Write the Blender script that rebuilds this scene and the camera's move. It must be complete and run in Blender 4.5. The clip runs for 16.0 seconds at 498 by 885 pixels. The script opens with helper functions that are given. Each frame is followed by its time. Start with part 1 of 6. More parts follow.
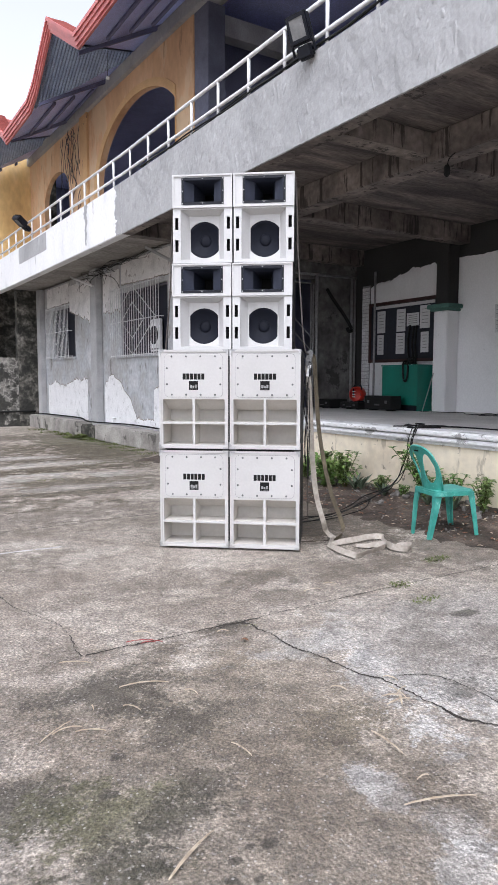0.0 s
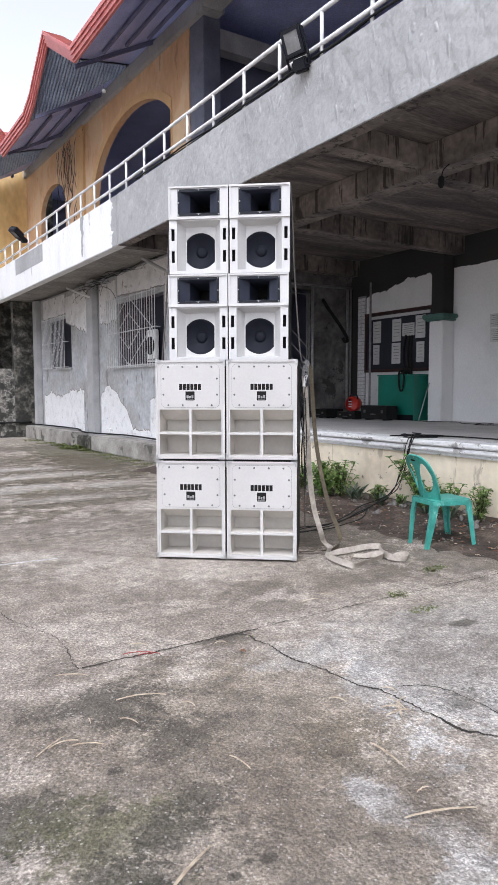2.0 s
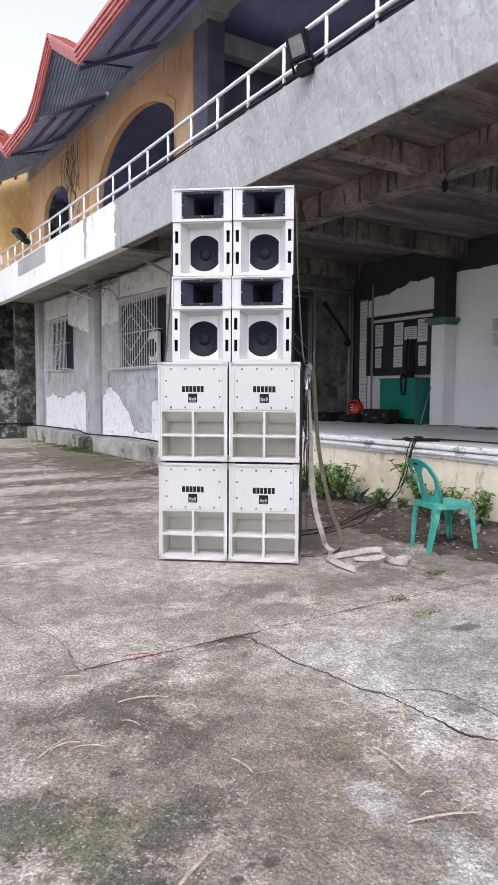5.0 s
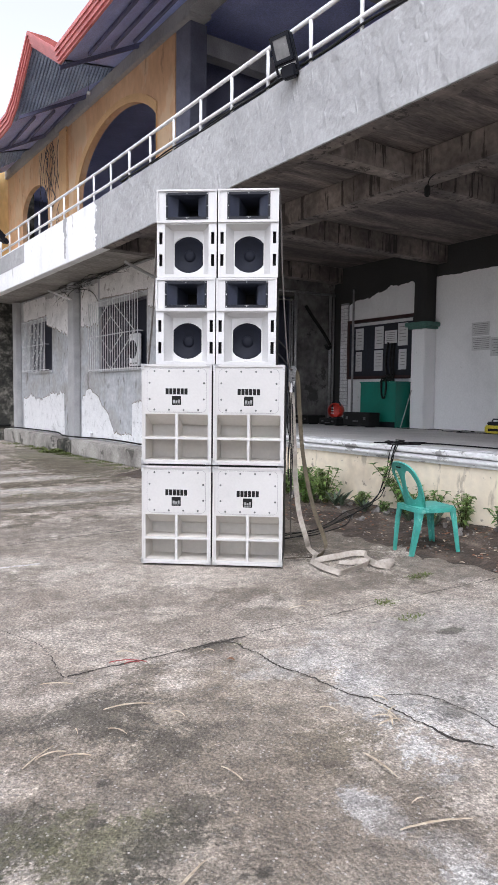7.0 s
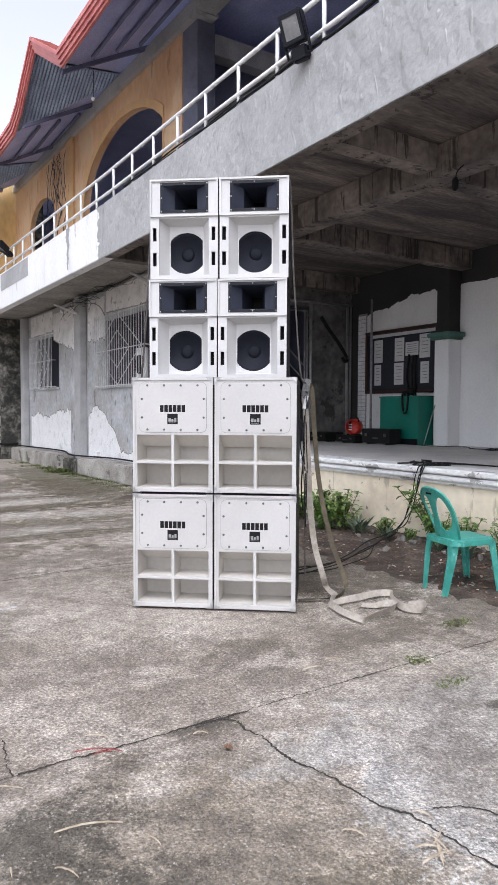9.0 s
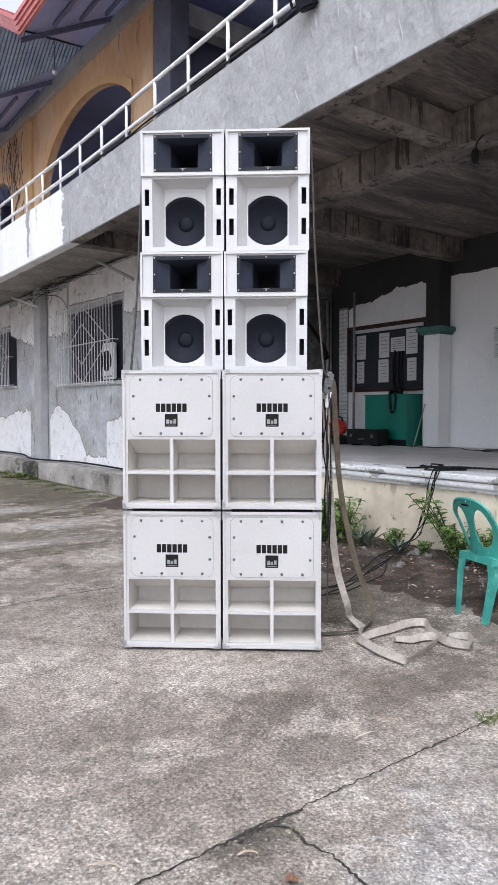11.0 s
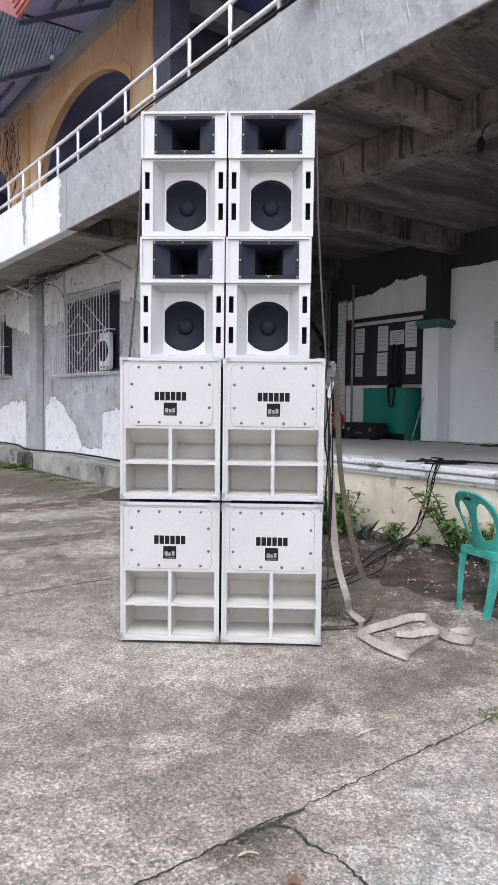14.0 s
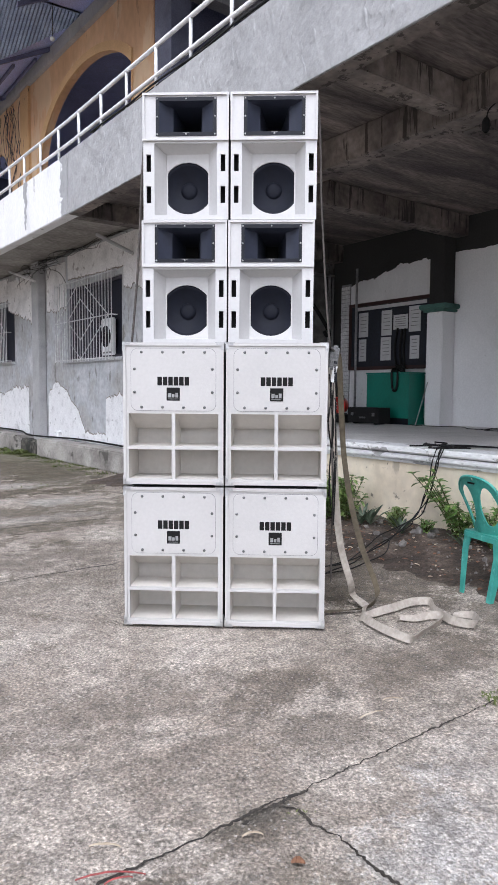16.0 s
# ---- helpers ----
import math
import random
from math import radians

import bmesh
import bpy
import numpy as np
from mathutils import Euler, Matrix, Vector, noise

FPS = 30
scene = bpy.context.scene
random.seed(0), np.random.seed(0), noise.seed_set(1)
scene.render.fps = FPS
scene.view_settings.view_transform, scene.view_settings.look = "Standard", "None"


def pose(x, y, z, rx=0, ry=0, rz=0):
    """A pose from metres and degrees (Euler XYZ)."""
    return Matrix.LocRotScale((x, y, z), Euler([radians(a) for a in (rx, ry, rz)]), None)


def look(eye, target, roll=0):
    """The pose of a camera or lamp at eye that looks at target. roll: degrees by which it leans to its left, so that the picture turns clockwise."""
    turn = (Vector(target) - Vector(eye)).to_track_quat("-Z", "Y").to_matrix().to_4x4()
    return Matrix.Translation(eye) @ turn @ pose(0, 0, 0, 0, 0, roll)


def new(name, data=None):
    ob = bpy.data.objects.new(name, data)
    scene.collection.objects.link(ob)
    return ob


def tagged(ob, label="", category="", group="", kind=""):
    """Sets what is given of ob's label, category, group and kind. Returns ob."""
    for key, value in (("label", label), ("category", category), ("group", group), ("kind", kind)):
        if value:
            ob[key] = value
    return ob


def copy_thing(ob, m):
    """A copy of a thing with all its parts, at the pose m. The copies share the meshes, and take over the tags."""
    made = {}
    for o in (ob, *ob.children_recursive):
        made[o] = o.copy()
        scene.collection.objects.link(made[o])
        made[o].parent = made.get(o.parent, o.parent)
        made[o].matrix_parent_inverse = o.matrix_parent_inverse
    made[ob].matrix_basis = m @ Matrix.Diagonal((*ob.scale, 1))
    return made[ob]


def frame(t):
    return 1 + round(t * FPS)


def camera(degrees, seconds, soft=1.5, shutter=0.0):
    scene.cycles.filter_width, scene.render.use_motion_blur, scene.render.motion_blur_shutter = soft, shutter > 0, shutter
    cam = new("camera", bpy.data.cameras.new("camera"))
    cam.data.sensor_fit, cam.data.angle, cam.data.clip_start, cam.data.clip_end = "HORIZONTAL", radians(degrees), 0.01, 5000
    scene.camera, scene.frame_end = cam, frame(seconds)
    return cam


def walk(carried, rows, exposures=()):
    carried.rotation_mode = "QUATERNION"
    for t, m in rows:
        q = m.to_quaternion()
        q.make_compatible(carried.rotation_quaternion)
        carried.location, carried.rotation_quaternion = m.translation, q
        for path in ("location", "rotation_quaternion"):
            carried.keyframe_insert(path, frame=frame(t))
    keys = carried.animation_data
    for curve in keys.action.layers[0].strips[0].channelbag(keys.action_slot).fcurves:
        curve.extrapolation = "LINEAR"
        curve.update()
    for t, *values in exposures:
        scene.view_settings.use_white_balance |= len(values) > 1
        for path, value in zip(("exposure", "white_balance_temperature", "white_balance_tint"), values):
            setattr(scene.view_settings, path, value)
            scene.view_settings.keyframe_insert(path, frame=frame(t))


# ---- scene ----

cam = camera(40.5, 16.0, soft=0.9)
PATH = [
    (0, (-2.345, -5.219, 1.415), (-1.297, -3.525, 1.232), 0.1),
    (0.5, (-2.349, -5.221, 1.419), (-1.306, -3.524, 1.241), 0.1),
    (1, (-2.347, -5.222, 1.417), (-1.299, -3.528, 1.232), -0.0),
    (1.5, (-2.354, -5.225, 1.420), (-1.312, -3.526, 1.252), 0.2),
    (2, (-2.345, -5.213, 1.415), (-1.287, -3.523, 1.262), -0.1),
    (2.5, (-2.348, -5.209, 1.412), (-1.265, -3.535, 1.249), 0.5),
    (3, (-2.347, -5.214, 1.415), (-1.269, -3.536, 1.267), 0.1),
    (3.5, (-2.350, -5.210, 1.415), (-1.279, -3.528, 1.264), 0.4),
    (4, (-2.353, -5.206, 1.414), (-1.293, -3.517, 1.263), 0.2),
    (6.5, (-2.367, -5.189, 1.413), (-1.307, -3.498, 1.277), 0.6),
    (7, (-2.379, -5.152, 1.414), (-1.268, -3.494, 1.277), 0.6),
    (7.5, (-2.349, -5.086, 1.402), (-1.230, -3.440, 1.198), -1.0),
    (8, (-2.156, -4.931, 1.429), (-1.178, -3.190, 1.315), 0.7),
    (8.5, (-1.988, -4.787, 1.414), (-0.991, -3.062, 1.241), 1.1),
    (9, (-1.909, -4.572, 1.426), (-0.838, -2.885, 1.335), 0.2),
    (9.2, (-1.890, -4.490, 1.431), (-0.818, -2.803, 1.361), 0.0),
    (11.3, (-1.747, -3.629, 1.420), (-0.568, -2.016, 1.327), 0.0),
    (11.5, (-1.752, -3.611, 1.418), (-0.596, -1.981, 1.329), 0.7),
    (12, (-1.733, -3.606, 1.420), (-0.576, -1.977, 1.339), 0.5),
    (12.5, (-1.725, -3.607, 1.418), (-0.578, -1.971, 1.325), 0.1),
    (13, (-1.724, -3.607, 1.418), (-0.555, -1.987, 1.330), 0.3),
    (13.5, (-1.729, -3.612, 1.398), (-0.559, -1.994, 1.291), 0.4),
    (14, (-1.728, -3.608, 1.399), (-0.544, -2.001, 1.289), 0.6),
    (14.5, (-1.729, -3.610, 1.404), (-0.551, -1.996, 1.304), 0.5),
    (15, (-1.727, -3.603, 1.401), (-0.546, -1.993, 1.293), 0.7),
    (15.5, (-1.728, -3.606, 1.403), (-0.549, -1.996, 1.281), 0.7),
    (16, (-1.724, -3.604, 1.395), (-0.549, -1.993, 1.242), 0.4),
]
walk(cam, [(t, look(eye, goal, roll)) for t, eye, goal, roll in PATH], exposures=[(0.0, -0.25, 6020, 14), (8.05, -0.2, 6020, 14), (8.5, -0.38, 6020, 14), (8.95, -0.26, 6020, 14), (9.2, -0.26, 6020, 14), (11.3, -0.27, 5920, 14), (16.0, -0.29, 5930, 14)])

# ---- daylight: a bright overcast sky ----
world = bpy.data.worlds.new("overcast")
scene.world = world
world.use_nodes = True
wn, wl = world.node_tree.nodes, world.node_tree.links
sky = wn.new("ShaderNodeTexSky")
sky.sky_type, sky.sun_disc = "NISHITA", False
sky.sun_elevation, sky.sun_rotation = radians(58), radians(215)
sky.dust_density, sky.air_density = 4.0, 1.0
cloud = wn.new("ShaderNodeHueSaturation")
cloud.inputs["Saturation"].default_value = 0.15
cloud.inputs["Value"].default_value = 2.95
wl.new(sky.outputs["Color"], cloud.inputs["Color"])
wl.new(cloud.outputs["Color"], wn["Background"].inputs["Color"])
wn["Background"].inputs["Strength"].default_value = 0.14
sun = new("sun", bpy.data.lights.new("sun", "SUN"))
sun.data.energy, sun.data.angle, sun.data.color = 0.7, radians(40), (1.0, 0.98, 0.96)
sun.matrix_world = look((-10, -6, 16), (0, 0, 0))


# ---- materials ----
def surface(name, cols, scale=1.0, rough=(0.7, 0.9), bump=0.3, bscale=30.0, metal=0.0, fine=0.25, fscale=40.0, stretch=(1, 1, 1), spec=0.5, distort=0.3):
    """Two scales of noise over a colour ramp, with relief."""
    m = bpy.data.materials.new(name)
    m.use_nodes = True
    n, l = m.node_tree.nodes, m.node_tree.links
    b = n["Principled BSDF"]
    geo = n.new("ShaderNodeNewGeometry")
    mp = n.new("ShaderNodeMapping")
    mp.inputs["Scale"].default_value = stretch
    l.new(geo.outputs["Position"], mp.inputs["Vector"])
    big = n.new("ShaderNodeTexNoise")
    big.inputs["Scale"].default_value, big.inputs["Detail"].default_value, big.inputs["Roughness"].default_value = scale, 8, 0.6
    big.inputs["Distortion"].default_value = distort
    small = n.new("ShaderNodeTexNoise")
    small.inputs["Scale"].default_value, small.inputs["Detail"].default_value = fscale, 4
    l.new(mp.outputs["Vector"], big.inputs["Vector"])
    l.new(mp.outputs["Vector"], small.inputs["Vector"])
    ramp = n.new("ShaderNodeValToRGB")
    while len(ramp.color_ramp.elements) < len(cols):
        ramp.color_ramp.elements.new(0.5)
    for e, (p, c) in zip(ramp.color_ramp.elements, cols):
        e.position, e.color = p, (*c, 1)
    l.new(big.outputs["Fac"], ramp.inputs["Fac"])
    grain = n.new("ShaderNodeMapRange")
    grain.inputs["From Min"].default_value, grain.inputs["From Max"].default_value = 0.3, 0.7
    grain.inputs["To Min"].default_value, grain.inputs["To Max"].default_value = 1 - fine, 1 + fine
    l.new(small.outputs["Fac"], grain.inputs["Value"])
    mix = n.new("ShaderNodeVectorMath")
    mix.operation = "SCALE"
    l.new(ramp.outputs["Color"], mix.inputs[0])
    l.new(grain.outputs["Result"], mix.inputs["Scale"])
    l.new(mix.outputs["Vector"], b.inputs["Base Color"])
    ro = n.new("ShaderNodeMapRange")
    ro.inputs["From Min"].default_value, ro.inputs["From Max"].default_value = 0.3, 0.7
    ro.inputs["To Min"].default_value, ro.inputs["To Max"].default_value = rough
    l.new(big.outputs["Fac"], ro.inputs["Value"])
    l.new(ro.outputs["Result"], b.inputs["Roughness"])
    if bump:
        bn = n.new("ShaderNodeTexNoise")
        bn.inputs["Scale"].default_value, bn.inputs["Detail"].default_value = bscale, 6
        l.new(mp.outputs["Vector"], bn.inputs["Vector"])
        bu = n.new("ShaderNodeBump")
        bu.inputs["Strength"].default_value, bu.inputs["Distance"].default_value = bump, 0.02
        l.new(bn.outputs["Fac"], bu.inputs["Height"])
        l.new(bu.outputs["Normal"], b.inputs["Normal"])
    b.inputs["Metallic"].default_value = metal
    b.inputs["Specular IOR Level"].default_value = spec
    return m


def specks(m, scale, level, colour, amount, stretch=(1, 1, 1)):
    """Scattered dirt marks and chips laid over a material's colour."""
    n, l = m.node_tree.nodes, m.node_tree.links
    b = n["Principled BSDF"]
    geo = n.new("ShaderNodeNewGeometry")
    mp = n.new("ShaderNodeMapping")
    mp.inputs["Scale"].default_value = stretch
    l.new(geo.outputs["Position"], mp.inputs["Vector"])
    no = n.new("ShaderNodeTexNoise")
    no.inputs["Scale"].default_value, no.inputs["Detail"].default_value, no.inputs["Roughness"].default_value = scale, 5, 0.65
    l.new(mp.outputs["Vector"], no.inputs["Vector"])
    ra = n.new("ShaderNodeMapRange")
    ra.inputs["From Min"].default_value, ra.inputs["From Max"].default_value = level, level + 0.05
    ra.inputs["To Min"].default_value, ra.inputs["To Max"].default_value = 0.0, amount
    l.new(no.outputs["Fac"], ra.inputs["Value"])
    mx = n.new("ShaderNodeMix")
    mx.data_type = "RGBA"
    mx.inputs["B"].default_value = (*colour, 1)
    l.new(ra.outputs["Result"], mx.inputs["Factor"])
    l.new(b.inputs["Base Color"].links[0].from_socket, mx.inputs["A"])
    l.new(mx.outputs["Result"], b.inputs["Base Color"])
    return m


def grey(v, warm=0.0):
    return (v * (1 + warm), v, v * (1 - warm))


M_SLAB = surface("bare_cement_render", [(0.24, grey(0.27)), (0.45, grey(0.335)), (0.6, grey(0.37)), (0.8, grey(0.42))], 1.1, bump=1.0, bscale=6, fine=0.07, fscale=30, stretch=(1, 1, 0.7), distort=0.35)
M_SLAB.node_tree.nodes["Bump"].inputs["Distance"].default_value = 0.05
M_WHITEBAND = surface("whitewashed_band", [(0.2, grey(0.48)), (0.4, grey(0.73)), (0.8, grey(0.79))], 1.6, bump=0.25, bscale=12, fine=0.06, stretch=(1, 1, 0.4))
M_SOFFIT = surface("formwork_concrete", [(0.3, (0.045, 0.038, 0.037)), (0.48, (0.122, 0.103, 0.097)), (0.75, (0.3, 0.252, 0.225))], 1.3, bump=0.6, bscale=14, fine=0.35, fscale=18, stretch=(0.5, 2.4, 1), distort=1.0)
M_WALL = surface("old_grey_plaster", [(0.25, (0.26, 0.25, 0.235)), (0.42, (0.37, 0.365, 0.355)), (0.55, (0.42, 0.435, 0.45)), (0.75, (0.56, 0.56, 0.56))], 1.4, bump=0.45, bscale=10, fine=0.15, fscale=12)
M_PEEL = surface("peeled_white_paint", [(0.3, grey(0.5)), (0.42, grey(0.72)), (0.7, grey(0.8))], 5, bump=0.5, bscale=25, fine=0.1)
M_PILASTER = surface("cement_pilaster", [(0.3, grey(0.31)), (0.7, grey(0.47))], 2, bump=0.3, fine=0.08)
M_YELLOW = surface("ochre_wall_paint", [(0.2, (0.46, 0.27, 0.14)), (0.5, (0.64, 0.4, 0.23)), (0.8, (0.72, 0.52, 0.33))], 0.8, bump=0.15, bscale=8, fine=0.08, fscale=9, stretch=(1, 1, 0.5))
M_YPALE = surface("ochre_arch_trim", [(0.2, (0.5, 0.3, 0.14)), (0.8, (0.7, 0.46, 0.24))], 2, bump=0.1, fine=0.08)
M_RED = surface("red_fascia_paint", [(0.25, (0.38, 0.09, 0.08)), (0.5, (0.52, 0.15, 0.14)), (0.8, (0.6, 0.25, 0.22))], 2.5, rough=(0.4, 0.6), bump=0.1, fine=0.1)
M_ROOF = surface("red_roof_sheet", [(0.25, (0.2, 0.04, 0.03)), (0.7, (0.4, 0.1, 0.08))], 2, rough=(0.4, 0.6), bump=0.1, fine=0.2)
# blue light level under the eaves is put into this base colour
M_UNDER = surface("sky_tinted_roof_underside", [(0.3, (0.33, 0.37, 0.66)), (0.7, (0.48, 0.53, 0.82))], 1.5, bump=0.1, fine=0.2)
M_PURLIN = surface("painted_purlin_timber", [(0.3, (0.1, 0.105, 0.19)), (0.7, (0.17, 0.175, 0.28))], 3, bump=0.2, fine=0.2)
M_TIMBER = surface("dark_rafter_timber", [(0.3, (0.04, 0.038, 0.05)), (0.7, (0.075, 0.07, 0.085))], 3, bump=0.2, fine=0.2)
# bare sheet, its blue cast from the sky painted in
M_TINSHEET = surface("sky_tinted_metal_sheet", [(0.3, (0.2, 0.25, 0.37)), (0.7, (0.34, 0.41, 0.55))], 3, rough=(0.4, 0.6), bump=0.1, metal=0.3)
M_RAIL = surface("white_rail_paint", [(0.3, grey(0.6)), (0.6, grey(0.8))], 6, rough=(0.35, 0.5), bump=0.05, fine=0.05)
M_CREAM = surface("cream_stage_wall", [(0.25, (0.6, 0.51, 0.38)), (0.45, (0.77, 0.68, 0.53)), (0.8, (0.83, 0.76, 0.62))], 1.4, bump=0.2, bscale=14, fine=0.08, fscale=10)
M_LIP = surface("white_stage_edging", [(0.25, grey(0.5)), (0.42, grey(0.76)), (0.8, grey(0.84))], 2.5, bump=0.3, bscale=20, fine=0.12, stretch=(1, 0.4, 1))
M_STAGE = surface("stage_cement_floor", [(0.25, grey(0.4, 0.05)), (0.45, grey(0.58, 0.04)), (0.75, grey(0.72, 0.03))], 1.6, rough=(0.5, 0.75), bump=0.15, fine=0.15)
M_BACKWHITE = surface("white_interior_wall", [(0.2, grey(0.6)), (0.45, grey(0.74)), (0.8, grey(0.78))], 1.0, bump=0.15, bscale=10, fine=0.05)
# bare plaster, lowered to near black to hold the stage's deep shade
M_BACKSHADE = surface("bare_shade_dark_plaster", [(0.3, grey(0.014, 0.03)), (0.7, grey(0.036, 0.03))], 1.2, bump=0.3, fine=0.2)
M_MOSS = surface("mossy_old_wall", [(0.3, (0.012, 0.013, 0.01)), (0.45, (0.035, 0.034, 0.028)), (0.55, (0.12, 0.112, 0.095)), (0.64, (0.22, 0.205, 0.18)), (0.8, (0.36, 0.34, 0.3))], 3.4, bump=1.0, bscale=12, fine=0.5, fscale=14, distort=0.4)
M_WHITE = surface("white_speaker_paint", [(0.3, grey(0.49, 0.012)), (0.7, grey(0.545, 0.012))], 2, rough=(0.35, 0.5), bump=0.08, bscale=120, fine=0.03, fscale=60)
M_SUBWHITE = surface("off_white_speaker_paint", [(0.3, (0.435, 0.425, 0.412)), (0.7, (0.49, 0.478, 0.464))], 2, rough=(0.35, 0.5), bump=0.08, bscale=120, fine=0.03, fscale=60)
# cream lining, lighter and warmer than the front to carry bounced light
M_MOUTH = surface("cream_bounce_lit_paint", [(0.3, (0.56, 0.532, 0.49)), (0.7, (0.62, 0.59, 0.545))], 3, rough=(0.4, 0.55), bump=0.08, bscale=120, fine=0.04, fscale=30)
M_CARPET = surface("black_cabinet_paint", [(0.3, grey(0.012)), (0.7, grey(0.022))], 5, rough=(0.5, 0.7), bump=0.3, bscale=200)
M_BLACK = surface("black_plastic", [(0.3, (0.008, 0.0088, 0.013)), (0.7, (0.013, 0.0145, 0.021))], 8, rough=(0.4, 0.5), bump=0.05, fine=0.1, spec=0.22)
M_HORN = surface("moulded_horn_plastic", [(0.3, (0.024, 0.028, 0.046)), (0.7, (0.034, 0.039, 0.06))], 8, rough=(0.38, 0.5), bump=0.03, bscale=90, fine=0.1, spec=0.7)
M_CONE = surface("paper_cone", [(0.3, (0.006, 0.0072, 0.0125)), (0.7, (0.0095, 0.011, 0.019))], 12, rough=(0.55, 0.7), bump=0.1, fine=0.1, spec=0.18)
M_STEEL = surface("galvanised_steel", [(0.3, grey(0.35)), (0.7, grey(0.5))], 20, rough=(0.35, 0.5), bump=0.05, metal=0.8)
M_BOLT = surface("dark_bolt_steel", [(0.3, grey(0.1)), (0.7, grey(0.2))], 40, rough=(0.3, 0.45), bump=0, metal=0.8)
M_INK = surface("black_ink", [(0.3, grey(0.006)), (0.7, grey(0.01))], 20, bump=0, spec=0.2)
M_GREYINK = surface("grey_ink", [(0.3, grey(0.2)), (0.7, grey(0.25))], 20, bump=0)
specks(M_CREAM, 9, 0.615, (0.1, 0.085, 0.065), 0.75)
specks(M_CREAM, 4, 0.58, (0.3, 0.25, 0.18), 0.6, (1, 1, 0.25))
specks(M_LIP, 8, 0.57, (0.16, 0.15, 0.14), 0.7, (1, 0.6, 1))
specks(M_BACKWHITE, 7, 0.68, (0.3, 0.28, 0.25), 0.5, (1, 1, 0.5))
specks(M_PEEL, 11, 0.62, (0.22, 0.21, 0.19), 0.7)
specks(M_WALL, 3.2, 0.6, (0.56, 0.55, 0.53), 0.35)
specks(M_WALL, 5, 0.6, (0.13, 0.12, 0.105), 0.7, (1, 1, 0.3))
specks(M_WHITEBAND, 5, 0.63, (0.25, 0.24, 0.22), 0.6, (1, 1, 0.2))
specks(M_SLAB, 2.6, 0.6, (0.5, 0.5, 0.5), 0.3, (1, 1, 0.5))
specks(M_SLAB, 1.4, 0.6, (0.22, 0.218, 0.215), 0.4, (1, 1, 0.7))
specks(M_SLAB, 30, 0.66, (0.2, 0.2, 0.2), 0.4)
specks(M_YELLOW, 1.6, 0.5, (0.66, 0.52, 0.34), 0.5, (1, 1, 0.5))
specks(M_YELLOW, 4, 0.62, (0.2, 0.12, 0.06), 0.5, (1, 1, 0.25))
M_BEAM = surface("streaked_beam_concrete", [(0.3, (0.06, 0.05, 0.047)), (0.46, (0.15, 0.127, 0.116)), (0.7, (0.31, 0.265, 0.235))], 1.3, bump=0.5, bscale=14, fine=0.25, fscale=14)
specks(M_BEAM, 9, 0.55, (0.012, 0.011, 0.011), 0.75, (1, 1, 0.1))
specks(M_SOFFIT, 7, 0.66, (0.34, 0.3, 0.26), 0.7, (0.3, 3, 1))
M_SOIL = surface("dark_soil", [(0.3, (0.018, 0.013, 0.01)), (0.5, (0.055, 0.04, 0.03)), (0.72, (0.15, 0.118, 0.092))], 4, bump=1.0, bscale=22, fine=0.5, fscale=45)


# ---- building blocks ----
def part(name, bm, material, parent=None, label="", smooth=False):
    """One mesh object from a bmesh, under a thing or a part."""
    bmesh.ops.recalc_face_normals(bm, faces=bm.faces)
    me = bpy.data.meshes.new(name)
    bm.to_mesh(me)
    bm.free()
    me.materials.append(material)
    if smooth:
        me.polygons.foreach_set("use_smooth", [True] * len(me.polygons))
    ob = new(name, me)
    ob.parent = parent
    return tagged(ob, label)


def thing(name, label, category, m=None, group="", kind=""):
    ob = new(name)
    ob.empty_display_size = 0.1
    if m is not None:
        ob.matrix_basis = m
    return tagged(ob, label, category, group, kind)


def box(bm, x0, x1, y0, y1, z0, z1, bevel=0.0, m=None):
    vs = [bm.verts.new((x, y, z)) for x in (x0, x1) for y in (y0, y1) for z in (z0, z1)]
    fs = [bm.faces.new([vs[i] for i in q]) for q in ((0, 1, 3, 2), (4, 6, 7, 5), (0, 4, 5, 1), (2, 3, 7, 6), (0, 2, 6, 4), (1, 5, 7, 3))]
    if bevel:
        r = bmesh.ops.bevel(bm, geom=list({e for f in fs for e in f.edges}), offset=bevel, segments=2, affect="EDGES", clamp_overlap=True)
        vs = list({v for f in r["faces"] for v in f.verts} | {v for v in vs if v.is_valid})
    if m is not None:
        bmesh.ops.transform(bm, matrix=m, verts=[v for v in vs if v.is_valid])
    return bm


def B():
    return bmesh.new()


def cube(x0, x1, y0, y1, z0, z1, bevel=0.0):
    return box(B(), x0, x1, y0, y1, z0, z1, bevel)


AX = Matrix(((0, 0, 1, 0), (1, 0, 0, 0), (0, 1, 0, 0), (0, 0, 0, 1)))  # (along y, up, depth x)
AY = Matrix(((1, 0, 0, 0), (0, 0, 1, 0), (0, 1, 0, 0), (0, 0, 0, 1)))  # (along x, up, depth y)


